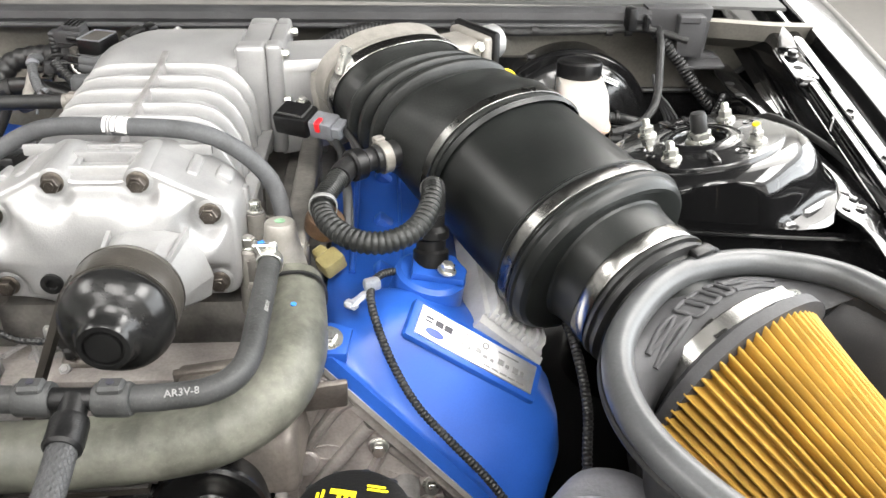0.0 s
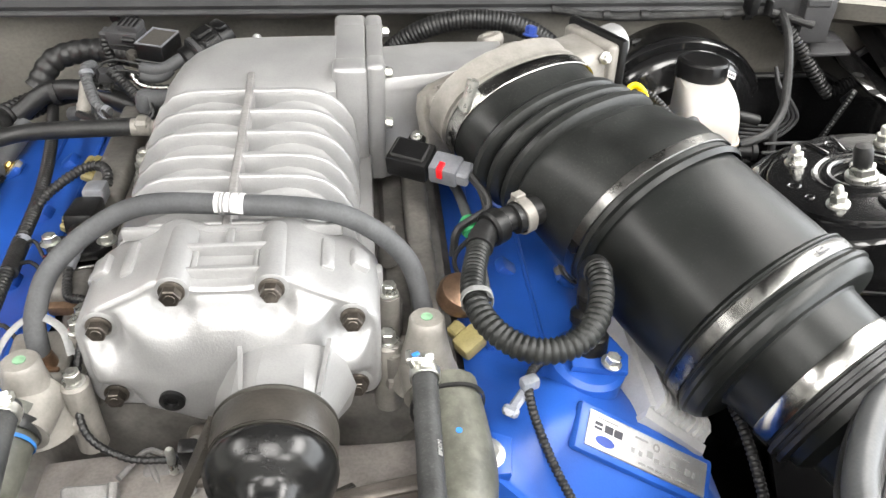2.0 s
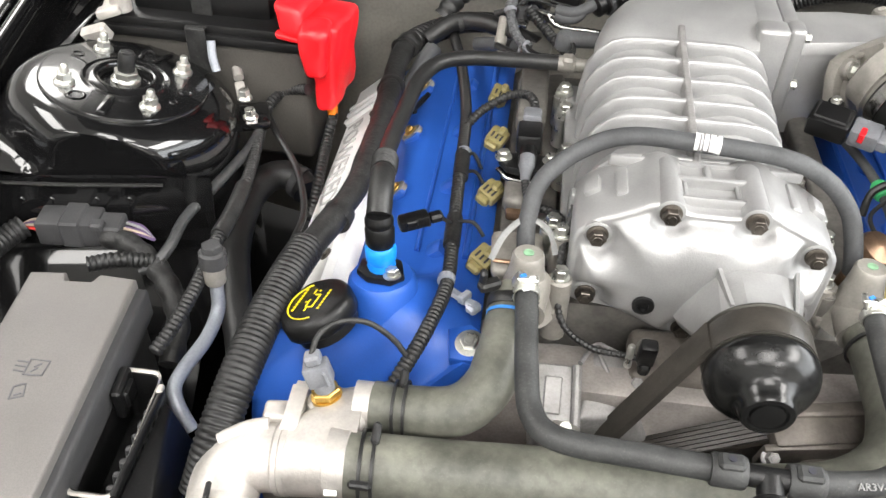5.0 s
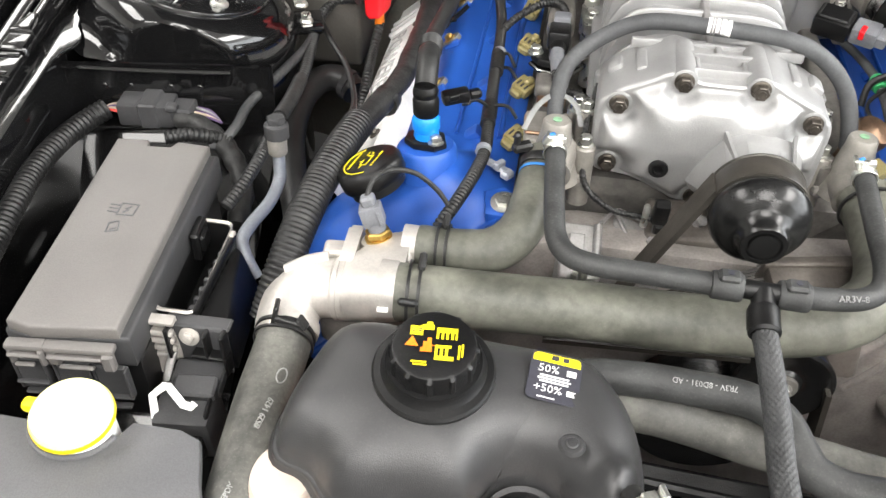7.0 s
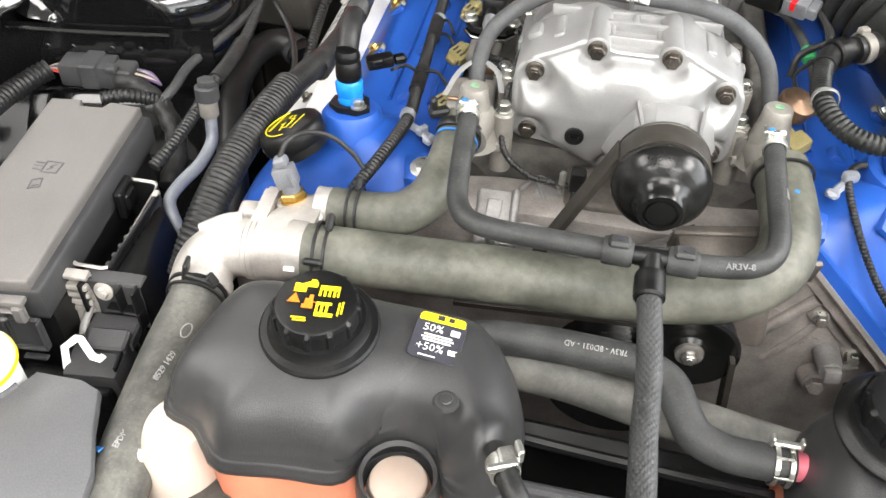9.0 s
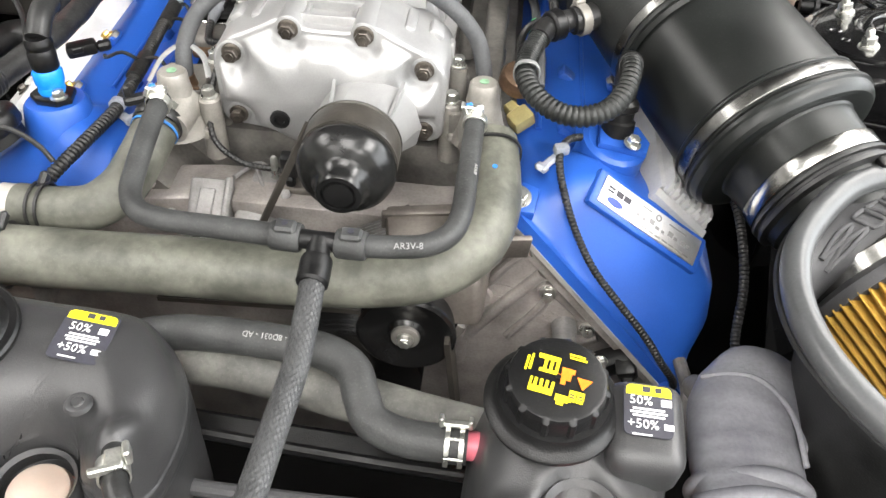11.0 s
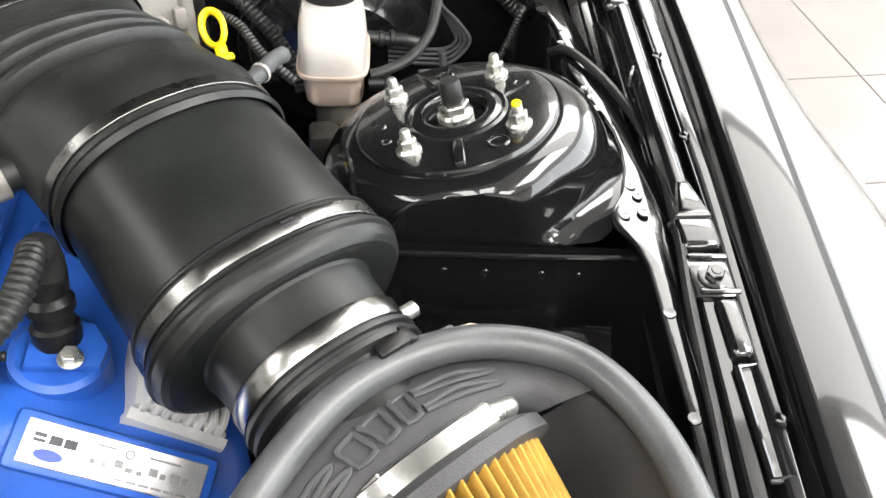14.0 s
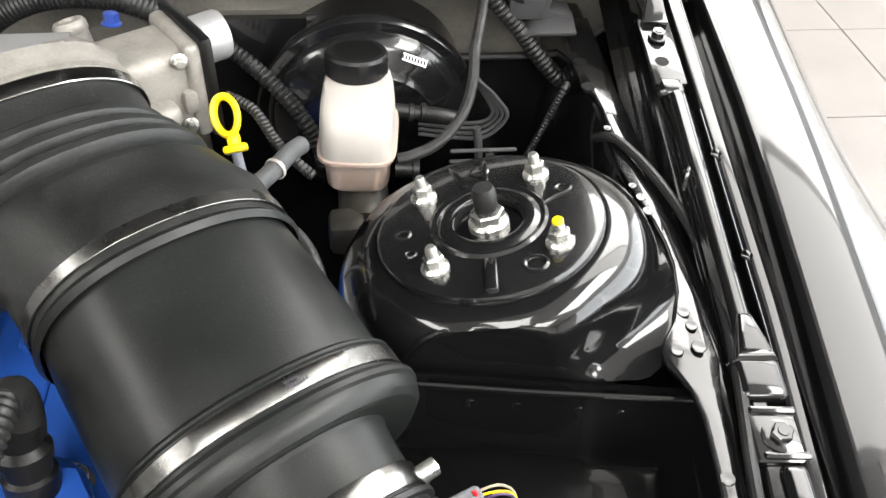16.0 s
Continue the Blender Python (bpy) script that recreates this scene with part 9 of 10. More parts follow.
part("pale_pipe", joined(sweep([(-0.180, 0.372, 0.900), (-0.181, 0.362, 0.890), (-0.181, 0.350, 0.880), (-0.176, 0.338, 0.872)], 0.0052, 14), lathe([(0.0066, -0.004), (0.0066, 0.004)], aim((-0.181, 0.353, 0.882), (0, 0.7, 0.7)), 14)), "castwarm", rp, "pale metal pipe")
part("brown_plug", lathe([(0.0052, -0.008), (0.0058, -0.006), (0.0058, 0.005), (0.0042, 0.008)], aim((-0.1355, 0.392, 0.9155), (0, -0.3, 1)), 16), "trayplastic", rp)
part("upright_conduit", sweep([(-0.160, 0.412, 0.934), (-0.164, 0.410, 0.926), (-0.163, 0.409, 0.914), (-0.161, 0.408, 0.900), (-0.158, 0.400, 0.886)], 0.0055, 14, rib=(0.0042, 0.0012)), "rubber", rp)
part("slanting_conduit", sweep([(-0.154, 0.374, 0.911), (-0.146, 0.367, 0.905), (-0.136, 0.360, 0.899), (-0.122, 0.345, 0.891), (-0.112, 0.335, 0.886), (-0.104, 0.330, 0.878)], 0.0058, 14, rib=(0.0042, 0.0013)), "rubber", rp)
part("grey_conduit", sweep([(-0.172, 0.380, 0.914), (-0.1745, 0.366, 0.917), (-0.172, 0.355, 0.909), (-0.165, 0.340, 0.898), (-0.157, 0.330, 0.893), (-0.148, 0.325, 0.891)], 0.0055, 14, rib=(0.0034, 0.0007)), "rubbergrey", rp, "grey ribbed wire sleeve")
rh = thing("rear_hose_bundle", (-0.2, 0.44, 0.85), "ribbed black hoses bundled at the firewall", "hose")
part("ribbed_hose", sweep([(-0.255, 0.44, 0.86), (-0.235, 0.455, 0.885), (-0.20, 0.46, 0.893), (-0.16, 0.45, 0.894), (-0.13, 0.44, 0.89)], 0.013, 18, rib=(0.012, 0.0014)), "rubber", rh)
part("lower_hose", sweep([(-0.27, 0.41, 0.845), (-0.24, 0.425, 0.862), (-0.205, 0.42, 0.868), (-0.17, 0.405, 0.865), (-0.14, 0.39, 0.86)], 0.0105, 16), "rubber", rh)
part("pipe_end", sweep([(-0.21, 0.40, 0.85), (-0.19, 0.385, 0.86), (-0.165, 0.36, 0.872)], 0.008, 14), "rubbergrey", rh)
part("bundle_tie", lathe([(0.0125, -0.003), (0.0125, 0.003)], aim((-0.232, 0.424, 0.863), (1, 0.2, 0.2)), 16), "tape", rh)
sh2 = thing("short_hose", (-0.27, 0.36, 0.82), "short grey hose at the rear of the blue cover", "hose")
part("tube", sweep([(-0.262, 0.405, 0.835), (-0.27, 0.38, 0.828), (-0.278, 0.34, 0.82), (-0.283, 0.30, 0.815)], 0.011, 16), "rubbergrey", sh2)
part("hook", sweep([(-0.252, 0.30, 0.838), (-0.262, 0.275, 0.836), (-0.268, 0.262, 0.838), (-0.26, 0.258, 0.842)], 0.003, 8), "plastic", sh2)
grom = thing("firewall_grommet", (-0.19, 0.51, 0.92), "black rubber grommet on the firewall pad", "grommet")
part("disc", lathe([(0.016, 0.0), (0.015, 0.004), (0.007, 0.006), (0.006, 0.003), (0.0, 0.003)], aim((-0.17, 0.512, 0.912), (0, -1, 0.25)), 28), "rubber", grom)

# ---- battery ----
bat = thing("battery", (-0.46, 0.36, 0.78), "black car battery in a taupe box with white labels", "battery")
part("box", rbox((0.225, 0.19, 0.135), pose(-0.485, 0.367, 0.825, 0, 0, -2), 0.008, 3), "trayplastic", bat, "taupe plastic battery box")
part("case_edge", joined(rbox((0.236, 0.198, 0.012), pose(-0.485, 0.367, 0.897, 0, 0, -2), 0.003, 2), rbox((0.226, 0.19, 0.014), pose(-0.485, 0.368, 0.905, 0, 0, -2), 0.003, 2)), "plastic", bat)
lid = part("lid", joined(rbox((0.150, 0.062, 0.03), pose(-0.492, 0.327, 0.922, 0, 0, -2), 0.004, 2), rbox((0.228, 0.12, 0.026), pose(-0.485, 0.402, 0.922, 0, 0, -2), 0.005, 2), *[rbox((0.075, 0.028, 0.005), pose(x, 0.385, 0.937, 0, 0, -2), 0.002, 1) for x in (-0.535, -0.437)]), "plastic", bat)
for x, w in ((-0.521, 0.052), (-0.464, 0.040)):
    part("white_label", bars([(-w / 2, -0.020, w, 0.040)], pose(x, 0.330, 0.9372, 0, 0, -2), 0.0003), "white", lid, "white printed label")
part("label_print", bars([(-0.02, 0.004 - 0.005 * k, 0.026, 0.0016) for k in range(3)], pose(-0.521, 0.330, 0.9376, 0, 0, -2), 0.0002), "greyprint", lid)
part("label_print", bars([(-0.012, 0.008 - 0.004 * k, 0.022, 0.0012) for k in range(4)], pose(-0.464, 0.330, 0.9376, 0, 0, -2), 0.0002), "greyprint", lid)
part("yellow_strip", bars([(-0.019, -0.0195, 0.028, 0.008)], pose(-0.464, 0.330, 0.9376, 0, 0, -2), 0.0002), "yellowprint", lid)
random.seed(3)
for x in (-0.535, -0.437):
    part("relief_print", bars([(-0.03 + random.uniform(0, 0.05), -0.009 + 0.0045 * r, random.uniform(0.006, 0.02), 0.0026) for r in range(5) for k in range(6)], pose(x, 0.385, 0.9396, 0, 0, -2), 0.0003), "print", lid)
part("strap", joined(rbox((0.022, 0.17, 0.002), pose(-0.492, 0.378, 0.9415, 0, 0, -4), 0.0006, 1), rbox((0.022, 0.002, 0.034), pose(-0.492, 0.2945, 0.924, 0, 0, -4), 0.0006, 1), rbox((0.022, 0.026, 0.002), pose(-0.492, 0.281, 0.9085, 0, 0, -4), 0.0006, 1), rbox((0.022, 0.002, 0.07), pose(-0.492, 0.267, 0.874, 0, 0, -4), 0.0006, 1)), "tape", bat, "black webbing strap")
part("negative_clamp", joined(rbox((0.026, 0.016, 0.010), pose(-0.583, 0.272, 0.918, 0, -15, 15), 0.003, 2), rbox((0.014, 0.04, 0.01), pose(-0.59, 0.29, 0.915, 0, -10, 15), 0.003, 2), lathe([(0.011, 0), (0.011, 0.016), (0.009, 0.018)], pose(-0.575, 0.284, 0.915), 20), rbox((0.03, 0.012, 0.02), pose(-0.593, 0.255, 0.90, 20, -20, 0), 0.003, 1)), "castpale", bat, "pale lead clamp")
part("negative_lead", sweep([(-0.593, 0.25, 0.895), (-0.596, 0.246, 0.87), (-0.592, 0.25, 0.83), (-0.585, 0.26, 0.79)], 0.009, 12), "rubber", bat)
part("rear_screw", bolt_shape(pose(-0.395, 0.43, 0.936), 0.004, 0.003), "zinc", bat)
boot = thing("terminal_cover", (-0.37, 0.28, 0.83), "bright red plastic battery terminal cover", "terminal cover")
part("hood", crumple(block([(-0.400, 0.258, 0.916), (-0.374, 0.256, 0.912), (-0.364, 0.31, 0.910), (-0.398, 0.31, 0.914), (-0.406, 0.263, 0.946), (-0.378, 0.259, 0.944), (-0.364, 0.318, 0.948), (-0.402, 0.318, 0.951)], 0.006, 4), 0.0024), "red", boot, sharp=60)
part("skirt", crumple(block([(-0.366, 0.258, 0.830), (-0.347, 0.257, 0.830), (-0.336, 0.312, 0.842), (-0.358, 0.315, 0.842), (-0.376, 0.260, 0.930), (-0.342, 0.257, 0.927), (-0.330, 0.322, 0.926), (-0.372, 0.330, 0.932)], 0.006, 4), 0.0024), "red", boot, sharp=60)
part("side_pocket", crumple(block([(-0.373, 0.2435, 0.875), (-0.353, 0.2435, 0.876), (-0.350, 0.264, 0.878), (-0.373, 0.264, 0.878), (-0.378, 0.2425, 0.926), (-0.347, 0.2425, 0.928), (-0.345, 0.272, 0.934), (-0.378, 0.272, 0.934)], 0.007, 4), 0.0024), "red", boot, sharp=60)
part("hood_lip", block([(-0.402, 0.2555, 0.912), (-0.372, 0.2535, 0.908), (-0.366, 0.262, 0.908), (-0.402, 0.268, 0.912), (-0.404, 0.2555, 0.918), (-0.374, 0.2535, 0.914), (-0.368, 0.262, 0.914), (-0.404, 0.268, 0.918)], 0.002, 2), "red", boot, sharp=60)
part("orange_stub", lathe([(0.006, 0), (0.006, 0.016)], pose(-0.353, 0.272, 0.818), 12), "orangeprint", boot)

# left cables
cb1 = thing("battery_cable", (-0.41, 0.1, 0.80), "black corrugated battery cable running to the front", "cable", "battery cables")
part("conduit", sweep([(-0.375, 0.262, 0.853), (-0.392, 0.272, 0.846), (-0.41, 0.272, 0.838), (-0.421, 0.25, 0.828), (-0.417, 0.21, 0.822), (-0.409, 0.15, 0.82), (-0.406, 0.10, 0.82), (-0.408, 0.05, 0.82), (-0.407, -0.01, 0.818), (-0.412, -0.05, 0.812), (-0.42, -0.075, 0.805)], 0.0062, 14, rib=(0.0044, 0.0011)), "rubber", cb1)
part("taped_part", sweep([(-0.408, 0.13, 0.8202), (-0.4065, 0.09, 0.8205), (-0.408, 0.055, 0.8205)], 0.0078, 14), "tape", cb1)
cb2 = thing("braided_lead", (-0.44, 0.15, 0.81), "grey braided lead crossing from the tower", "cable", "battery cables")
part("lead", sweep([(-0.418, 0.232, 0.826), (-0.421, 0.19, 0.822), (-0.434, 0.14, 0.818), (-0.451, 0.085, 0.812), (-0.453, 0.05, 0.808), (-0.462, 0.03, 0.80), (-0.475, 0.025, 0.795)], 0.0048, 18, 0.0018, helix=(5, 0.01, 0.0005)), "braid", cb2)
part("taped_branch", sweep([(-0.52, 0.06, 0.80), (-0.495, 0.052, 0.80), (-0.472, 0.038, 0.797), (-0.45, 0.02, 0.79), (-0.43, -0.01, 0.775), (-0.425, -0.05, 0.76)], 0.0105, 14, swell=lambda s, t: 1 + 0.08 * math.sin(s * 300)), "tape", cb2)
part("ribbed_branch", sweep([(-0.512, 0.008, 0.812), (-0.49, 0.018, 0.812), (-0.47, 0.030, 0.803), (-0.455, 0.032, 0.798)], 0.0075, 12, rib=(0.005, 0.0012)), "rubber", cb2)
cb3 = thing("thin_cable", (-0.36, 0.15, 0.79), "thin black cable beside the coil cover", "cable", "battery cables")
part("cable", sweep([(-0.422, 0.255, 0.83), (-0.40, 0.22, 0.822), (-0.37, 0.18, 0.81), (-0.35, 0.13, 0.80), (-0.348, 0.09, 0.80), (-0.356, 0.04, 0.79), (-0.368, -0.01, 0.77)], 0.0035, 9), "rubber", cb3)
part("upper_cable", sweep([(-0.352, 0.272, 0.82), (-0.355, 0.25, 0.80), (-0.352, 0.20, 0.79), (-0.350, 0.15, 0.77)], 0.006, 10, rib=(0.005, 0.001)), "rubber", cb3)
gl = thing("ground_lug", (-0.44, 0.25, 0.84), "crimped earth lugs bolted beside the battery", "earth lug")
part("lug", joined(rbox((0.010, 0.024, 0.004), pose(-0.444, 0.248, 0.853, 20, 0, 25), 0.0015, 1), lathe([(0.0055, 0), (0.0055, 0.016)], aim((-0.450, 0.262, 0.859), (-0.35, 0.8, 0.3)), 12), rbox((0.012, 0.016, 0.004), pose(-0.424, 0.214, 0.842, 10, 0, 25), 0.0015, 1)), "castpale", gl)
part("lug_nut", joined(stud_shape(pose(-0.436, 0.236, 0.851), 0.0058), stud_shape(pose(-0.424, 0.214, 0.843), 0.0058)), "zinc", gl)
part("wire", joined(sweep([(-0.452, 0.268, 0.861), (-0.464, 0.285, 0.868), (-0.475, 0.288, 0.868)], 0.003, 8), sweep([(-0.474, 0.262, 0.90), (-0.472, 0.255, 0.885), (-0.468, 0.25, 0.872)], 0.0045, 10)), "greypaint", gl)
part("bracket", rbox((0.045, 0.035, 0.012), pose(-0.432, 0.228, 0.834, 8, 0, 20), 0.004, 2), "paint", gl)

ac = thing("refrigerant_line", (-0.395, 0.0, 0.78), "grey refrigerant line with a black service cap", "pipe")
part("line", sweep([(-0.394, 0.005, 0.828), (-0.393, 0.0, 0.805), (-0.392, -0.008, 0.79), (-0.394, -0.035, 0.783), (-0.402, -0.065, 0.78), (-0.405, -0.085, 0.776), (-0.398, -0.098, 0.768), (-0.388, -0.105, 0.75)], 0.0062, 14), "greypaint", ac)
part("fitting", lathe([(0.0085, -0.014), (0.0095, -0.012), (0.0095, 0.002), (0.008, 0.004)], aim((-0.394, 0.004, 0.828), (0, 0.12, 1)), 20), "castwarm", ac)
part("cap", joined(lathe([(0.0118, 0), (0.0118, 0.013), (0.0095, 0.015)], aim((-0.394, 0.005, 0.832), (0, 0.12, 1)), 22), prism(hexagon(0.009), 0.007, aim((-0.394, 0.007, 0.846), (0, 0.12, 1)), 0.001, 1)), "plasticgrey", ac, "dark plastic service cap")
hh = thing("charcoal_hose", (-0.4, 0.1, 0.74), "thick smooth black hose beside the tower", "hose")
part("tube", sweep([(-0.368, 0.20, 0.765), (-0.385, 0.215, 0.772), (-0.408, 0.205, 0.776), (-0.42, 0.165, 0.774), (-0.416, 0.106, 0.766), (-0.40, 0.05, 0.752), (-0.38, 0.0, 0.735), (-0.365, -0.04, 0.715)], 0.0155, 20), "rubber", hh)
part("end_clamp", band_shape((-0.378, 0.210, 0.769), (-0.8, 0.4, 0.2), 0.0162, 0.0162, 0.008), "plasticgrey", hh)

# ---- fuse box ----
fb = thing("fuse_box", (-0.475, -0.14, 0.74), "dark grey fuse box with embossed lid symbols", "fuse box")
LID = [(-0.5415, -0.0265), (-0.512, -0.0225), (-0.508, -0.032), (-0.487, -0.030), (-0.483, -0.0205), (-0.452, -0.0215), (-0.4345, -0.2565), (-0.500, -0.266), (-0.52, -0.262)]
part("lid", prism(LID, 0.014, pose(0, 0, 0.818), 0.003, 3), "fuse", fb, "plain grey lid")
# darker plastic than the lid, for the upright side being in shade
part("shaded_lid_skirt", prism([(x - 0.004 if x < -0.48 else x + 0.0075, y) for x, y in LID], 0.033, pose(0, 0, 0.789), 0.004, 3), "plasticgrey", fb, "rounded lid skirt, coloured dark for its shaded side")
part("base", prism([(-0.53, -0.03), (-0.448, -0.032), (-0.428, -0.25), (-0.50, -0.258)], 0.07, pose(0, 0, 0.72), 0.003, 1), "plastic", fb)
for x, y, w in ((-0.462, -0.268, 0.054), (-0.503, -0.272, 0.030)):
    lt = part("latch", joined(rbox((w, 0.010, 0.006), pose(x, y, 0.818, 0, 0, 6), 0.002, 2), rbox((w * 0.92, 0.006, 0.004), pose(x, y - 0.004, 0.811, 0, 0, 6), 0.0015, 1), rbox((w * 0.18, 0.008, 0.018), pose(x - w * 0.40, y - 0.002, 0.808, 0, 0, 6), 0.002, 1), rbox((w * 0.18, 0.008, 0.018), pose(x + w * 0.40, y - 0.001, 0.808, 0, 0, 6), 0.002, 1)), "fuse", fb, "hinged grey latch bar")
    part("hook", rbox((w * 0.5, 0.004, 0.003), pose(x - w * 0.05, y - 0.006, 0.802, 0, 0, 6), 0.001, 1), "fuse", lt)
for k, (x, w) in enumerate(((-0.510, 0.026), (-0.476, 0.028), (-0.446, 0.026))):
    part("front_bay", joined(rbox((w, 0.005, 0.036), pose(x, -0.2645 + 0.05 * (x + 0.476), 0.778, 0, 0, 5), 0.002, 1), *[rbox((0.0025, 0.008, 0.034), pose(x + sx * w * 0.5, -0.2655 + 0.05 * (x + 0.476), 0.778, 0, 0, 5), 0.001, 1) for sx in (-1, 1)], rbox((w * 1.1, 0.006, 0.0025), pose(x, -0.268 + 0.05 * (x + 0.476), 0.771 - 0.004 * k, 0, 0, 5), 0.001, 1), rbox((w * 0.8, 0.006, 0.0025), pose(x, -0.268 + 0.05 * (x + 0.476), 0.759 - 0.004 * k, 0, 0, 5), 0.001, 1)), "plasticgrey", fb)
part("side_latch", joined(rbox((0.008, 0.03, 0.03), pose(-0.433, -0.11, 0.795, 0, 0, 6), 0.002, 1), rbox((0.010, 0.018, 0.018), pose(-0.431, -0.11, 0.795, 0, 0, 6), 0.002, 1)), "plastic", fb)
SYMBOLS = ([(-0.483, -0.130), (-0.484, -0.115), (-0.469, -0.115), (-0.469, -0.129), (-0.483, -0.130)], [(-0.492, -0.127), (-0.483, -0.1275)], [(-0.4925, -0.1225), (-0.4835, -0.1225)], [(-0.493, -0.118), (-0.484, -0.118)], [(-0.474, -0.118), (-0.478, -0.122), (-0.475, -0.1225), (-0.479, -0.127)], [(-0.482, -0.153), (-0.484, -0.142), (-0.4765, -0.138), (-0.473, -0.149), (-0.482, -0.153)], [(-0.484, -0.142), (-0.480, -0.139), (-0.4765, -0.138)], [(-0.4800, -0.1495), (-0.4755, -0.1465)])
# darker grey than the lid; the embossing's shading put in as colour
part("book_symbol", joined(*[sweep([Vector((x - 0.0095, y - 0.003, 0.8322)) for x, y in pts], 0.0008, 6, 0.003, smooth=False) for pts in SYMBOLS]), "panelgrey", fb)
cnl = thing("harness_connector", (-0.555, 0.065, 0.79), "dark grey harness connector with coloured wires", "connector")
cm = pose(-0.556, 0.066, 0.803, 0, 0, 6)
part("housing", joined(rbox((0.058, 0.03, 0.026), cm, 0.003, 2), rbox((0.02, 0.034, 0.029), cm @ pose(0.004, 0, 0.001), 0.002, 1), rbox((0.024, 0.026, 0.02), cm @ pose(0.038, -0.002, 0), 0.002, 1), rbox((0.012, 0.012, 0.008), cm @ pose(0.03, -0.012, 0.012), 0.002, 1)), "plasticgrey", cnl)
for k, mt in enumerate(("wirepurple", "wirewhite", "wirepurple", "tagpaper", "wirepurple")):
    part("wire", sweep([cm @ Vector((0.050, -0.008 + 0.004 * k, 0.002 * (k % 2))), cm @ Vector((0.066, -0.010 + 0.003 * k, 0.0)), cm @ Vector((0.08, -0.012, -0.004))], 0.0014, 6), mt, cnl)
for k, mt in enumerate(("wirered", "wirewhite", "wirepurple", "wirewhite")):
    part("wire", sweep([cm @ Vector((-0.028, -0.008 + 0.005 * k, 0.0)), cm @ Vector((-0.038, -0.008 + 0.004 * k, 0.002)), cm @ Vector((-0.05, -0.006, 0.0))], 0.0014, 6), mt, cnl)
part("conduit", sweep([cm @ Vector((-0.045, -0.004, 0.0)), (-0.612, 0.038, 0.80), (-0.621, 0.0, 0.80), (-0.622, -0.05, 0.80), (-0.612, -0.11, 0.80), (-0.60, -0.2, 0.79)], 0.0115, 18, rib=(0.0058, 0.0016)), "rubber", cnl)

# control module with fins beside the fuse box
md = thing("control_module", (-0.40, -0.17, 0.76), "finned control module in a black tray with a bright rim", "control module")
TRAY = [Vector((x - 0.420 - 0.06 * y, y - 0.150, 0.803)) for x, y in rounded(0.034, 0.112, 0.007)]
part("tray", loft([[p + Vector((0, 0, z)) + (p - Vector((-0.419, -0.148, 0.8))) * k for p in TRAY] for k, z in ((0.03, -0.055), (0.03, 0.0), (-0.05, 0.0), (-0.07, -0.05))], True, True), "plastic", md)
part("bright_rim", loft([[p + Vector((0, 0, z)) + (p - Vector((-0.419, -0.148, 0.8))) * k for p in TRAY] for k, z in ((0.03, -0.0005), (0.040, 0.0006), (0.005, 0.0018), (-0.030, 0.0006), (-0.028, -0.0005))], False, False), "castpale", md, "bright metal rim of the tray")
for k in range(8):
    part("fin", rbox((0.011, 0.0065, 0.026), pose(-0.4055, -0.195 + 0.0112 * k, 0.786, 0, 8, 0), 0.003, 2), "plasticgrey", md)
part("side_rail", rbox((0.0045, 0.096, 0.010), pose(-0.4005, -0.157, 0.800, 0, 6, 0.5), 0.0015, 2), "plastic", md)
part("rail_tip", rbox((0.005, 0.008, 0.005), pose(-0.4015, -0.110, 0.804), 0.001, 1), "castpale", md)
part("side_cover", block([(-0.397, -0.206, 0.745), (-0.368, -0.210, 0.745), (-0.378, -0.118, 0.745), (-0.398, -0.115, 0.745), (-0.397, -0.206, 0.797), (-0.374, -0.210, 0.792), (-0.392, -0.118, 0.794), (-0.398, -0.115, 0.797)], 0.0025, 2), "plastic", md)
part("ridged_plate", joined(rbox((0.034, 0.005, 0.062), pose(-0.4275, -0.2185, 0.774, -6, 0, 2), 0.002, 1), rbox((0.034, 0.010, 0.005), pose(-0.4270, -0.2195, 0.8055, 8, 0, 2), 0.002, 2)), "castpale", md)
for k in range(6):
    part("ridge", rbox((0.0335, 0.007, 0.0058), pose(-0.4285, -0.2225 + 0.0008 * k, 0.7945 - 0.0094 * k, -12, 0, 2), 0.002, 2), "castpale", md, "ridged grey metal edge")
part("bracket", joined(rbox((0.050, 0.004, 0.050), pose(-0.394, -0.2165, 0.775), 0.001, 1), rbox((0.054, 0.014, 0.004), pose(-0.394, -0.2115, 0.800, 0, 0, 2), 0.0015, 1)), "plasticgrey", md, "dark plastic bracket")
for x, z, w, h in ((-0.4165, 0.777, 0.003, 0.05), (-0.3845, 0.788, 0.003, 0.026), (-0.3705, 0.779, 0.003, 0.046), (-0.3835, 0.776, 0.030, 0.003)):
    part("bracket_rib", rbox((w, 0.012, h), pose(x, -0.222, z), 0.001, 1), "plastic", md)
part("bracket_shelf", rbox((0.042, 0.030, 0.012), pose(-0.391, -0.2355, 0.760, 4, 0, 4), 0.002, 1), "plasticgrey", md)
part("arm", sweep([(-0.4165, -0.219, 0.770), (-0.4165, -0.235, 0.764), (-0.411, -0.254, 0.758)], 0.0035, 10), "castdull", md)
part("plate_bolt", bolt_shape(aim((-0.400, -0.2195, 0.791), (0.02, -1, 0.25)), 0.0052, 0.004, 1.65), "castpale", md)
rel = thing("relay", (-0.39, -0.26, 0.74), "small black relay with a white clip", "relay")
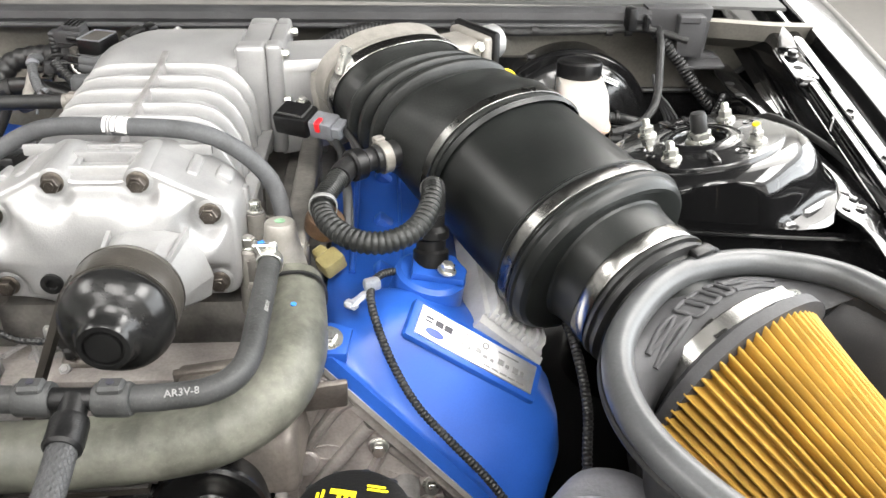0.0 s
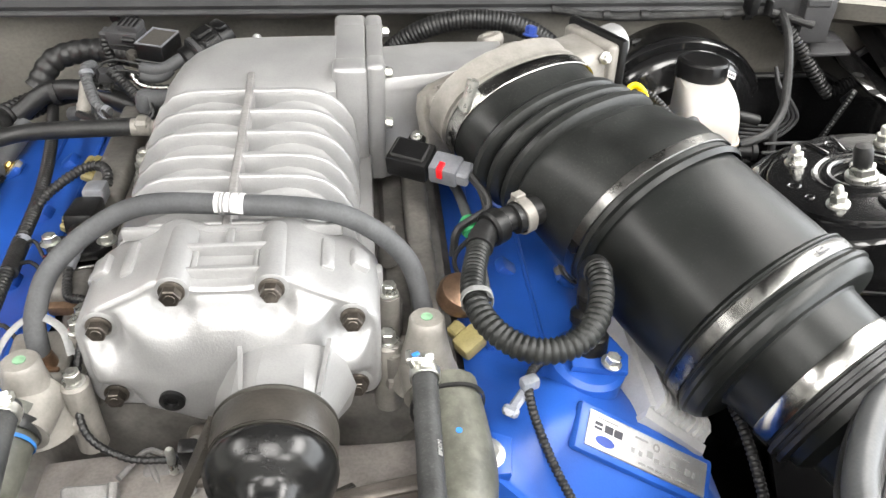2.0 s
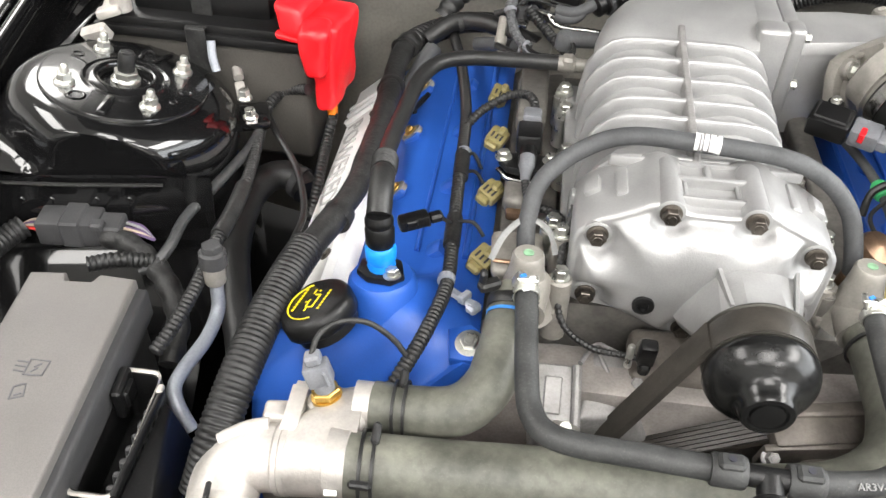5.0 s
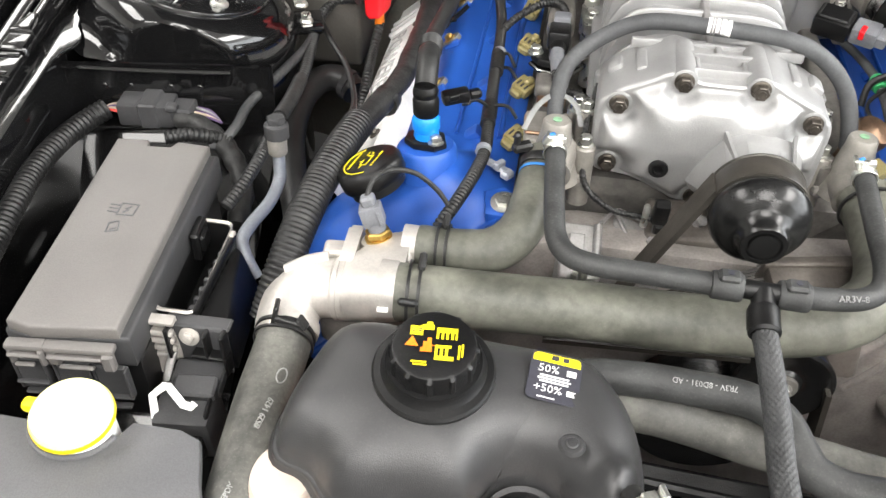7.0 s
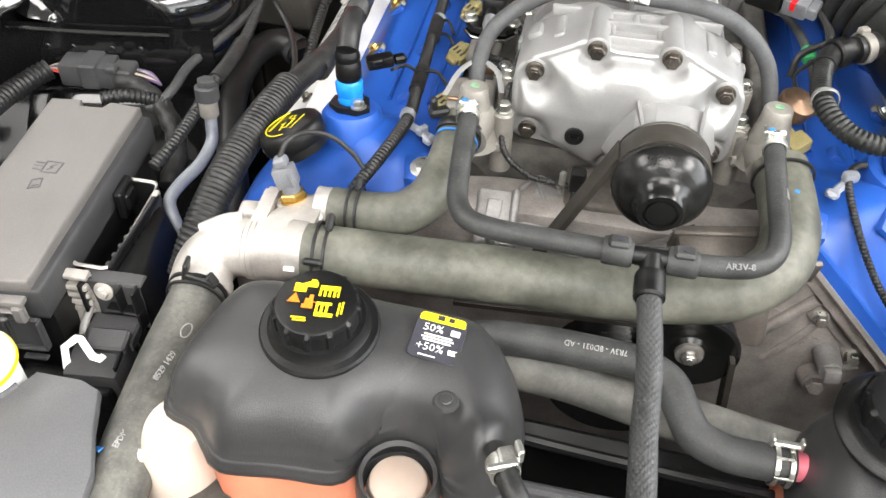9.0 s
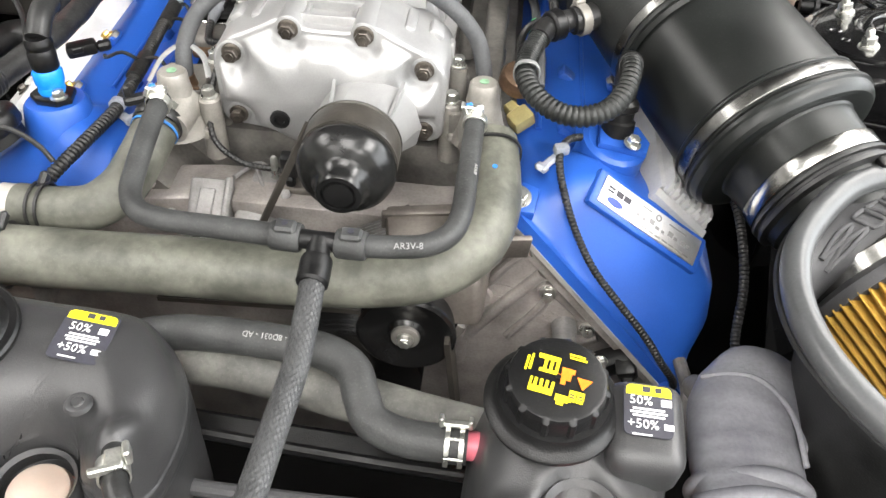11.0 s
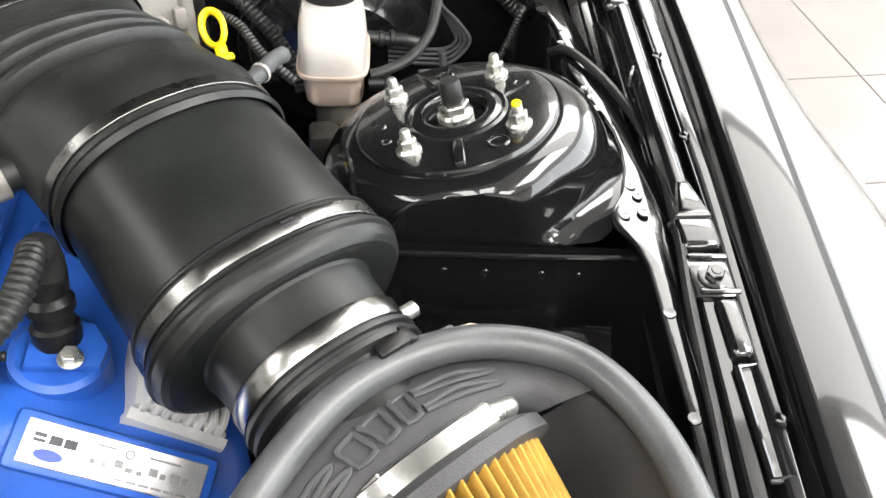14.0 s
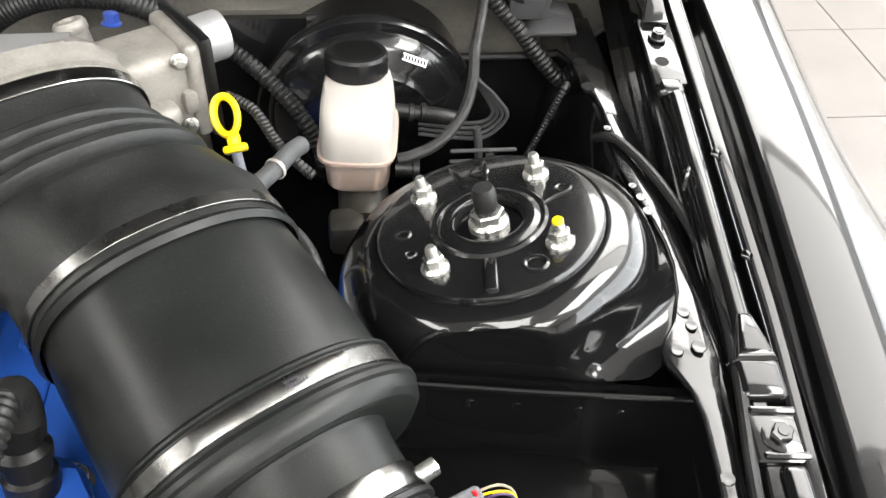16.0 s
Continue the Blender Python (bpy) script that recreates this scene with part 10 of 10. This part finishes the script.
part("case", joined(rbox((0.044, 0.040, 0.05), pose(-0.391, -0.262, 0.740, 6, 0, 6), 0.003, 2), rbox((0.034, 0.020, 0.010), pose(-0.386, -0.252, 0.769, 8, 0, 6), 0.002, 1)), "plasticgrey", rel)
part("lid_ridge", rbox((0.003, 0.030, 0.006), pose(-0.371, -0.262, 0.767, 6, 0, 6), 0.001, 1), "plastic", rel)
part("front_step", rbox((0.036, 0.012, 0.026), pose(-0.391, -0.283, 0.735, 6, 0, 6), 0.002, 1), "plastic", rel)
part("white_clip", sweep([(-0.4095, -0.2790, 0.760), (-0.4135, -0.2690, 0.774), (-0.4065, -0.2605, 0.777), (-0.4035, -0.2605, 0.777), (-0.3860, -0.2745, 0.776), (-0.3790, -0.2755, 0.776), (-0.3775, -0.2720, 0.777)], 0.0032, 10, flat=0.3, smooth=False), "white", rel, "white plastic clip")

# radiator cover panel and washer filler
pnl = thing("radiator_cover", (-0.42, -0.38, 0.78), "charcoal plastic panel with a round notch", "panel")
arcp = [(-0.440 + 0.032 * math.cos(radians(a)), -0.322 + 0.030 * math.sin(radians(a))) for a in range(-175, 0, 18)]
part("panel", prism([(-0.62, -0.322)] + arcp + [(-0.402, -0.314), (-0.366, -0.314), (-0.350, -0.320), (-0.344, -0.335), (-0.338, -0.352), (-0.322, -0.385), (-0.31, -0.45), (-0.62, -0.45)], 0.012, pose(0, 0, 0.792), 0.003, 2), "panelgrey", pnl)
part("notch_bead", sweep([(x, y, 0.804) for x, y in arcp], 0.0022, 8), "panelgrey", pnl)
wc = thing("washer_filler", (-0.437, -0.315, 0.74), "pale yellow washer filler cap on a white neck", "filler cap")
part("neck", lathe([(0.0225, 0), (0.0225, 0.080)], pose(-0.434, -0.326, 0.74), 36), "white", wc)
part("cap", lathe([(0.0265, 0.0), (0.0280, 0.002), (0.0280, 0.006), (0.0262, 0.0095), (0.019, 0.0125), (0.0, 0.0140)], pose(-0.4355, -0.3285, 0.819, 6, 4, 0), 44), "paleyellow", wc)
part("cap_rim", lathe([(0.0276, -0.0005), (0.0287, 0.001), (0.0287, 0.0038), (0.0280, 0.005)], pose(-0.4355, -0.3285, 0.819, 6, 4, 0), 44, ring=True), "yellow", wc, "bright yellow cap edge")
part("tab", rbox((0.014, 0.010, 0.009), pose(-0.4660, -0.3255, 0.822), 0.003, 2), "yellow", wc)
hd = part("hood_inner", sheet(lambda x, v: (x, 0.64 - 0.62 * v, 0.99 + 1.12 * v + 0.03 * math.cos(x * 2)), steps(-0.68, 0.68, 16), steps(0, 1.15, 12), (0, 0.03, 0.02)), "void", car, "raised hood with dark lining")

rw = thing("rear_wire_set", (-0.13, 0.36, 0.88), "loose thin dark leads and ties beside the plenum", "wiring loom")
for pts, r, mt in (([(-0.152, 0.327, 0.890), (-0.143, 0.319, 0.887), (-0.131, 0.315, 0.887), (-0.113, 0.312, 0.890), (-0.104, 0.315, 0.895), (-0.105, 0.321, 0.900)], 0.0016, "rubber"), ([(-0.158, 0.325, 0.889), (-0.152, 0.316, 0.882), (-0.132, 0.310, 0.882), (-0.108, 0.309, 0.887), (-0.102, 0.314, 0.894), (-0.104, 0.321, 0.899)], 0.0016, "rubber"),
                   ([(-0.155, 0.326, 0.888), (-0.146, 0.318, 0.884), (-0.130, 0.313, 0.884), (-0.111, 0.311, 0.888), (-0.103, 0.317, 0.896)], 0.0012, "greyconn"), ([(-0.169, 0.376, 0.909), (-0.163, 0.383, 0.9145), (-0.152, 0.385, 0.917), (-0.139, 0.383, 0.916), (-0.123, 0.376, 0.915)], 0.0014, "rubber"),
                   ([(-0.150, 0.372, 0.911), (-0.140, 0.376, 0.910), (-0.131, 0.374, 0.909), (-0.122, 0.371, 0.908)], 0.0014, "rubber"), ([(-0.185, 0.345, 0.880), (-0.172, 0.338, 0.878), (-0.160, 0.330, 0.878), (-0.148, 0.325, 0.880)], 0.0042, "rubber"), ([(-0.192, 0.40, 0.890), (-0.172, 0.398, 0.897), (-0.152, 0.394, 0.898), (-0.130, 0.385, 0.895)], 0.0035, "tape")):
    part("lead", sweep([Vector(p) + Vector((0, -0.010, 0.008)) * (p[1] < 0.33) for p in pts], r, 8), mt, rw)
for at, ax in (((-0.153, 0.327, 0.891), (1, -0.4, -0.3)), ((-0.1735, 0.362, 0.914), (0.2, -0.7, -0.6))):
    part("tie_wrap", lathe([(0.0066, -0.0022), (0.0070, -0.0014), (0.0070, 0.0014), (0.0066, 0.0022)], aim(at, ax), 16), "greyconn", rw, "pale tie wrap")
part("tie_tail", sweep([(-0.158, 0.326, 0.892), (-0.160, 0.318, 0.884), (-0.159, 0.311, 0.874)], 0.0017, 6), "greyconn", rw)
part("plug", joined(rbox((0.018, 0.014, 0.013), pose(-0.160, 0.378, 0.904, 5, 12, 25), 0.002, 2), rbox((0.010, 0.010, 0.008), pose(-0.149, 0.384, 0.906, 5, 12, 25), 0.0015, 1)), "plasticgrey", rw)
part("foil_patch", rbox((0.014, 0.010, 0.006), pose(-0.160, 0.366, 0.897, 20, 0, -15), 0.002, 2), "steel", rw, "crinkled foil wrap")
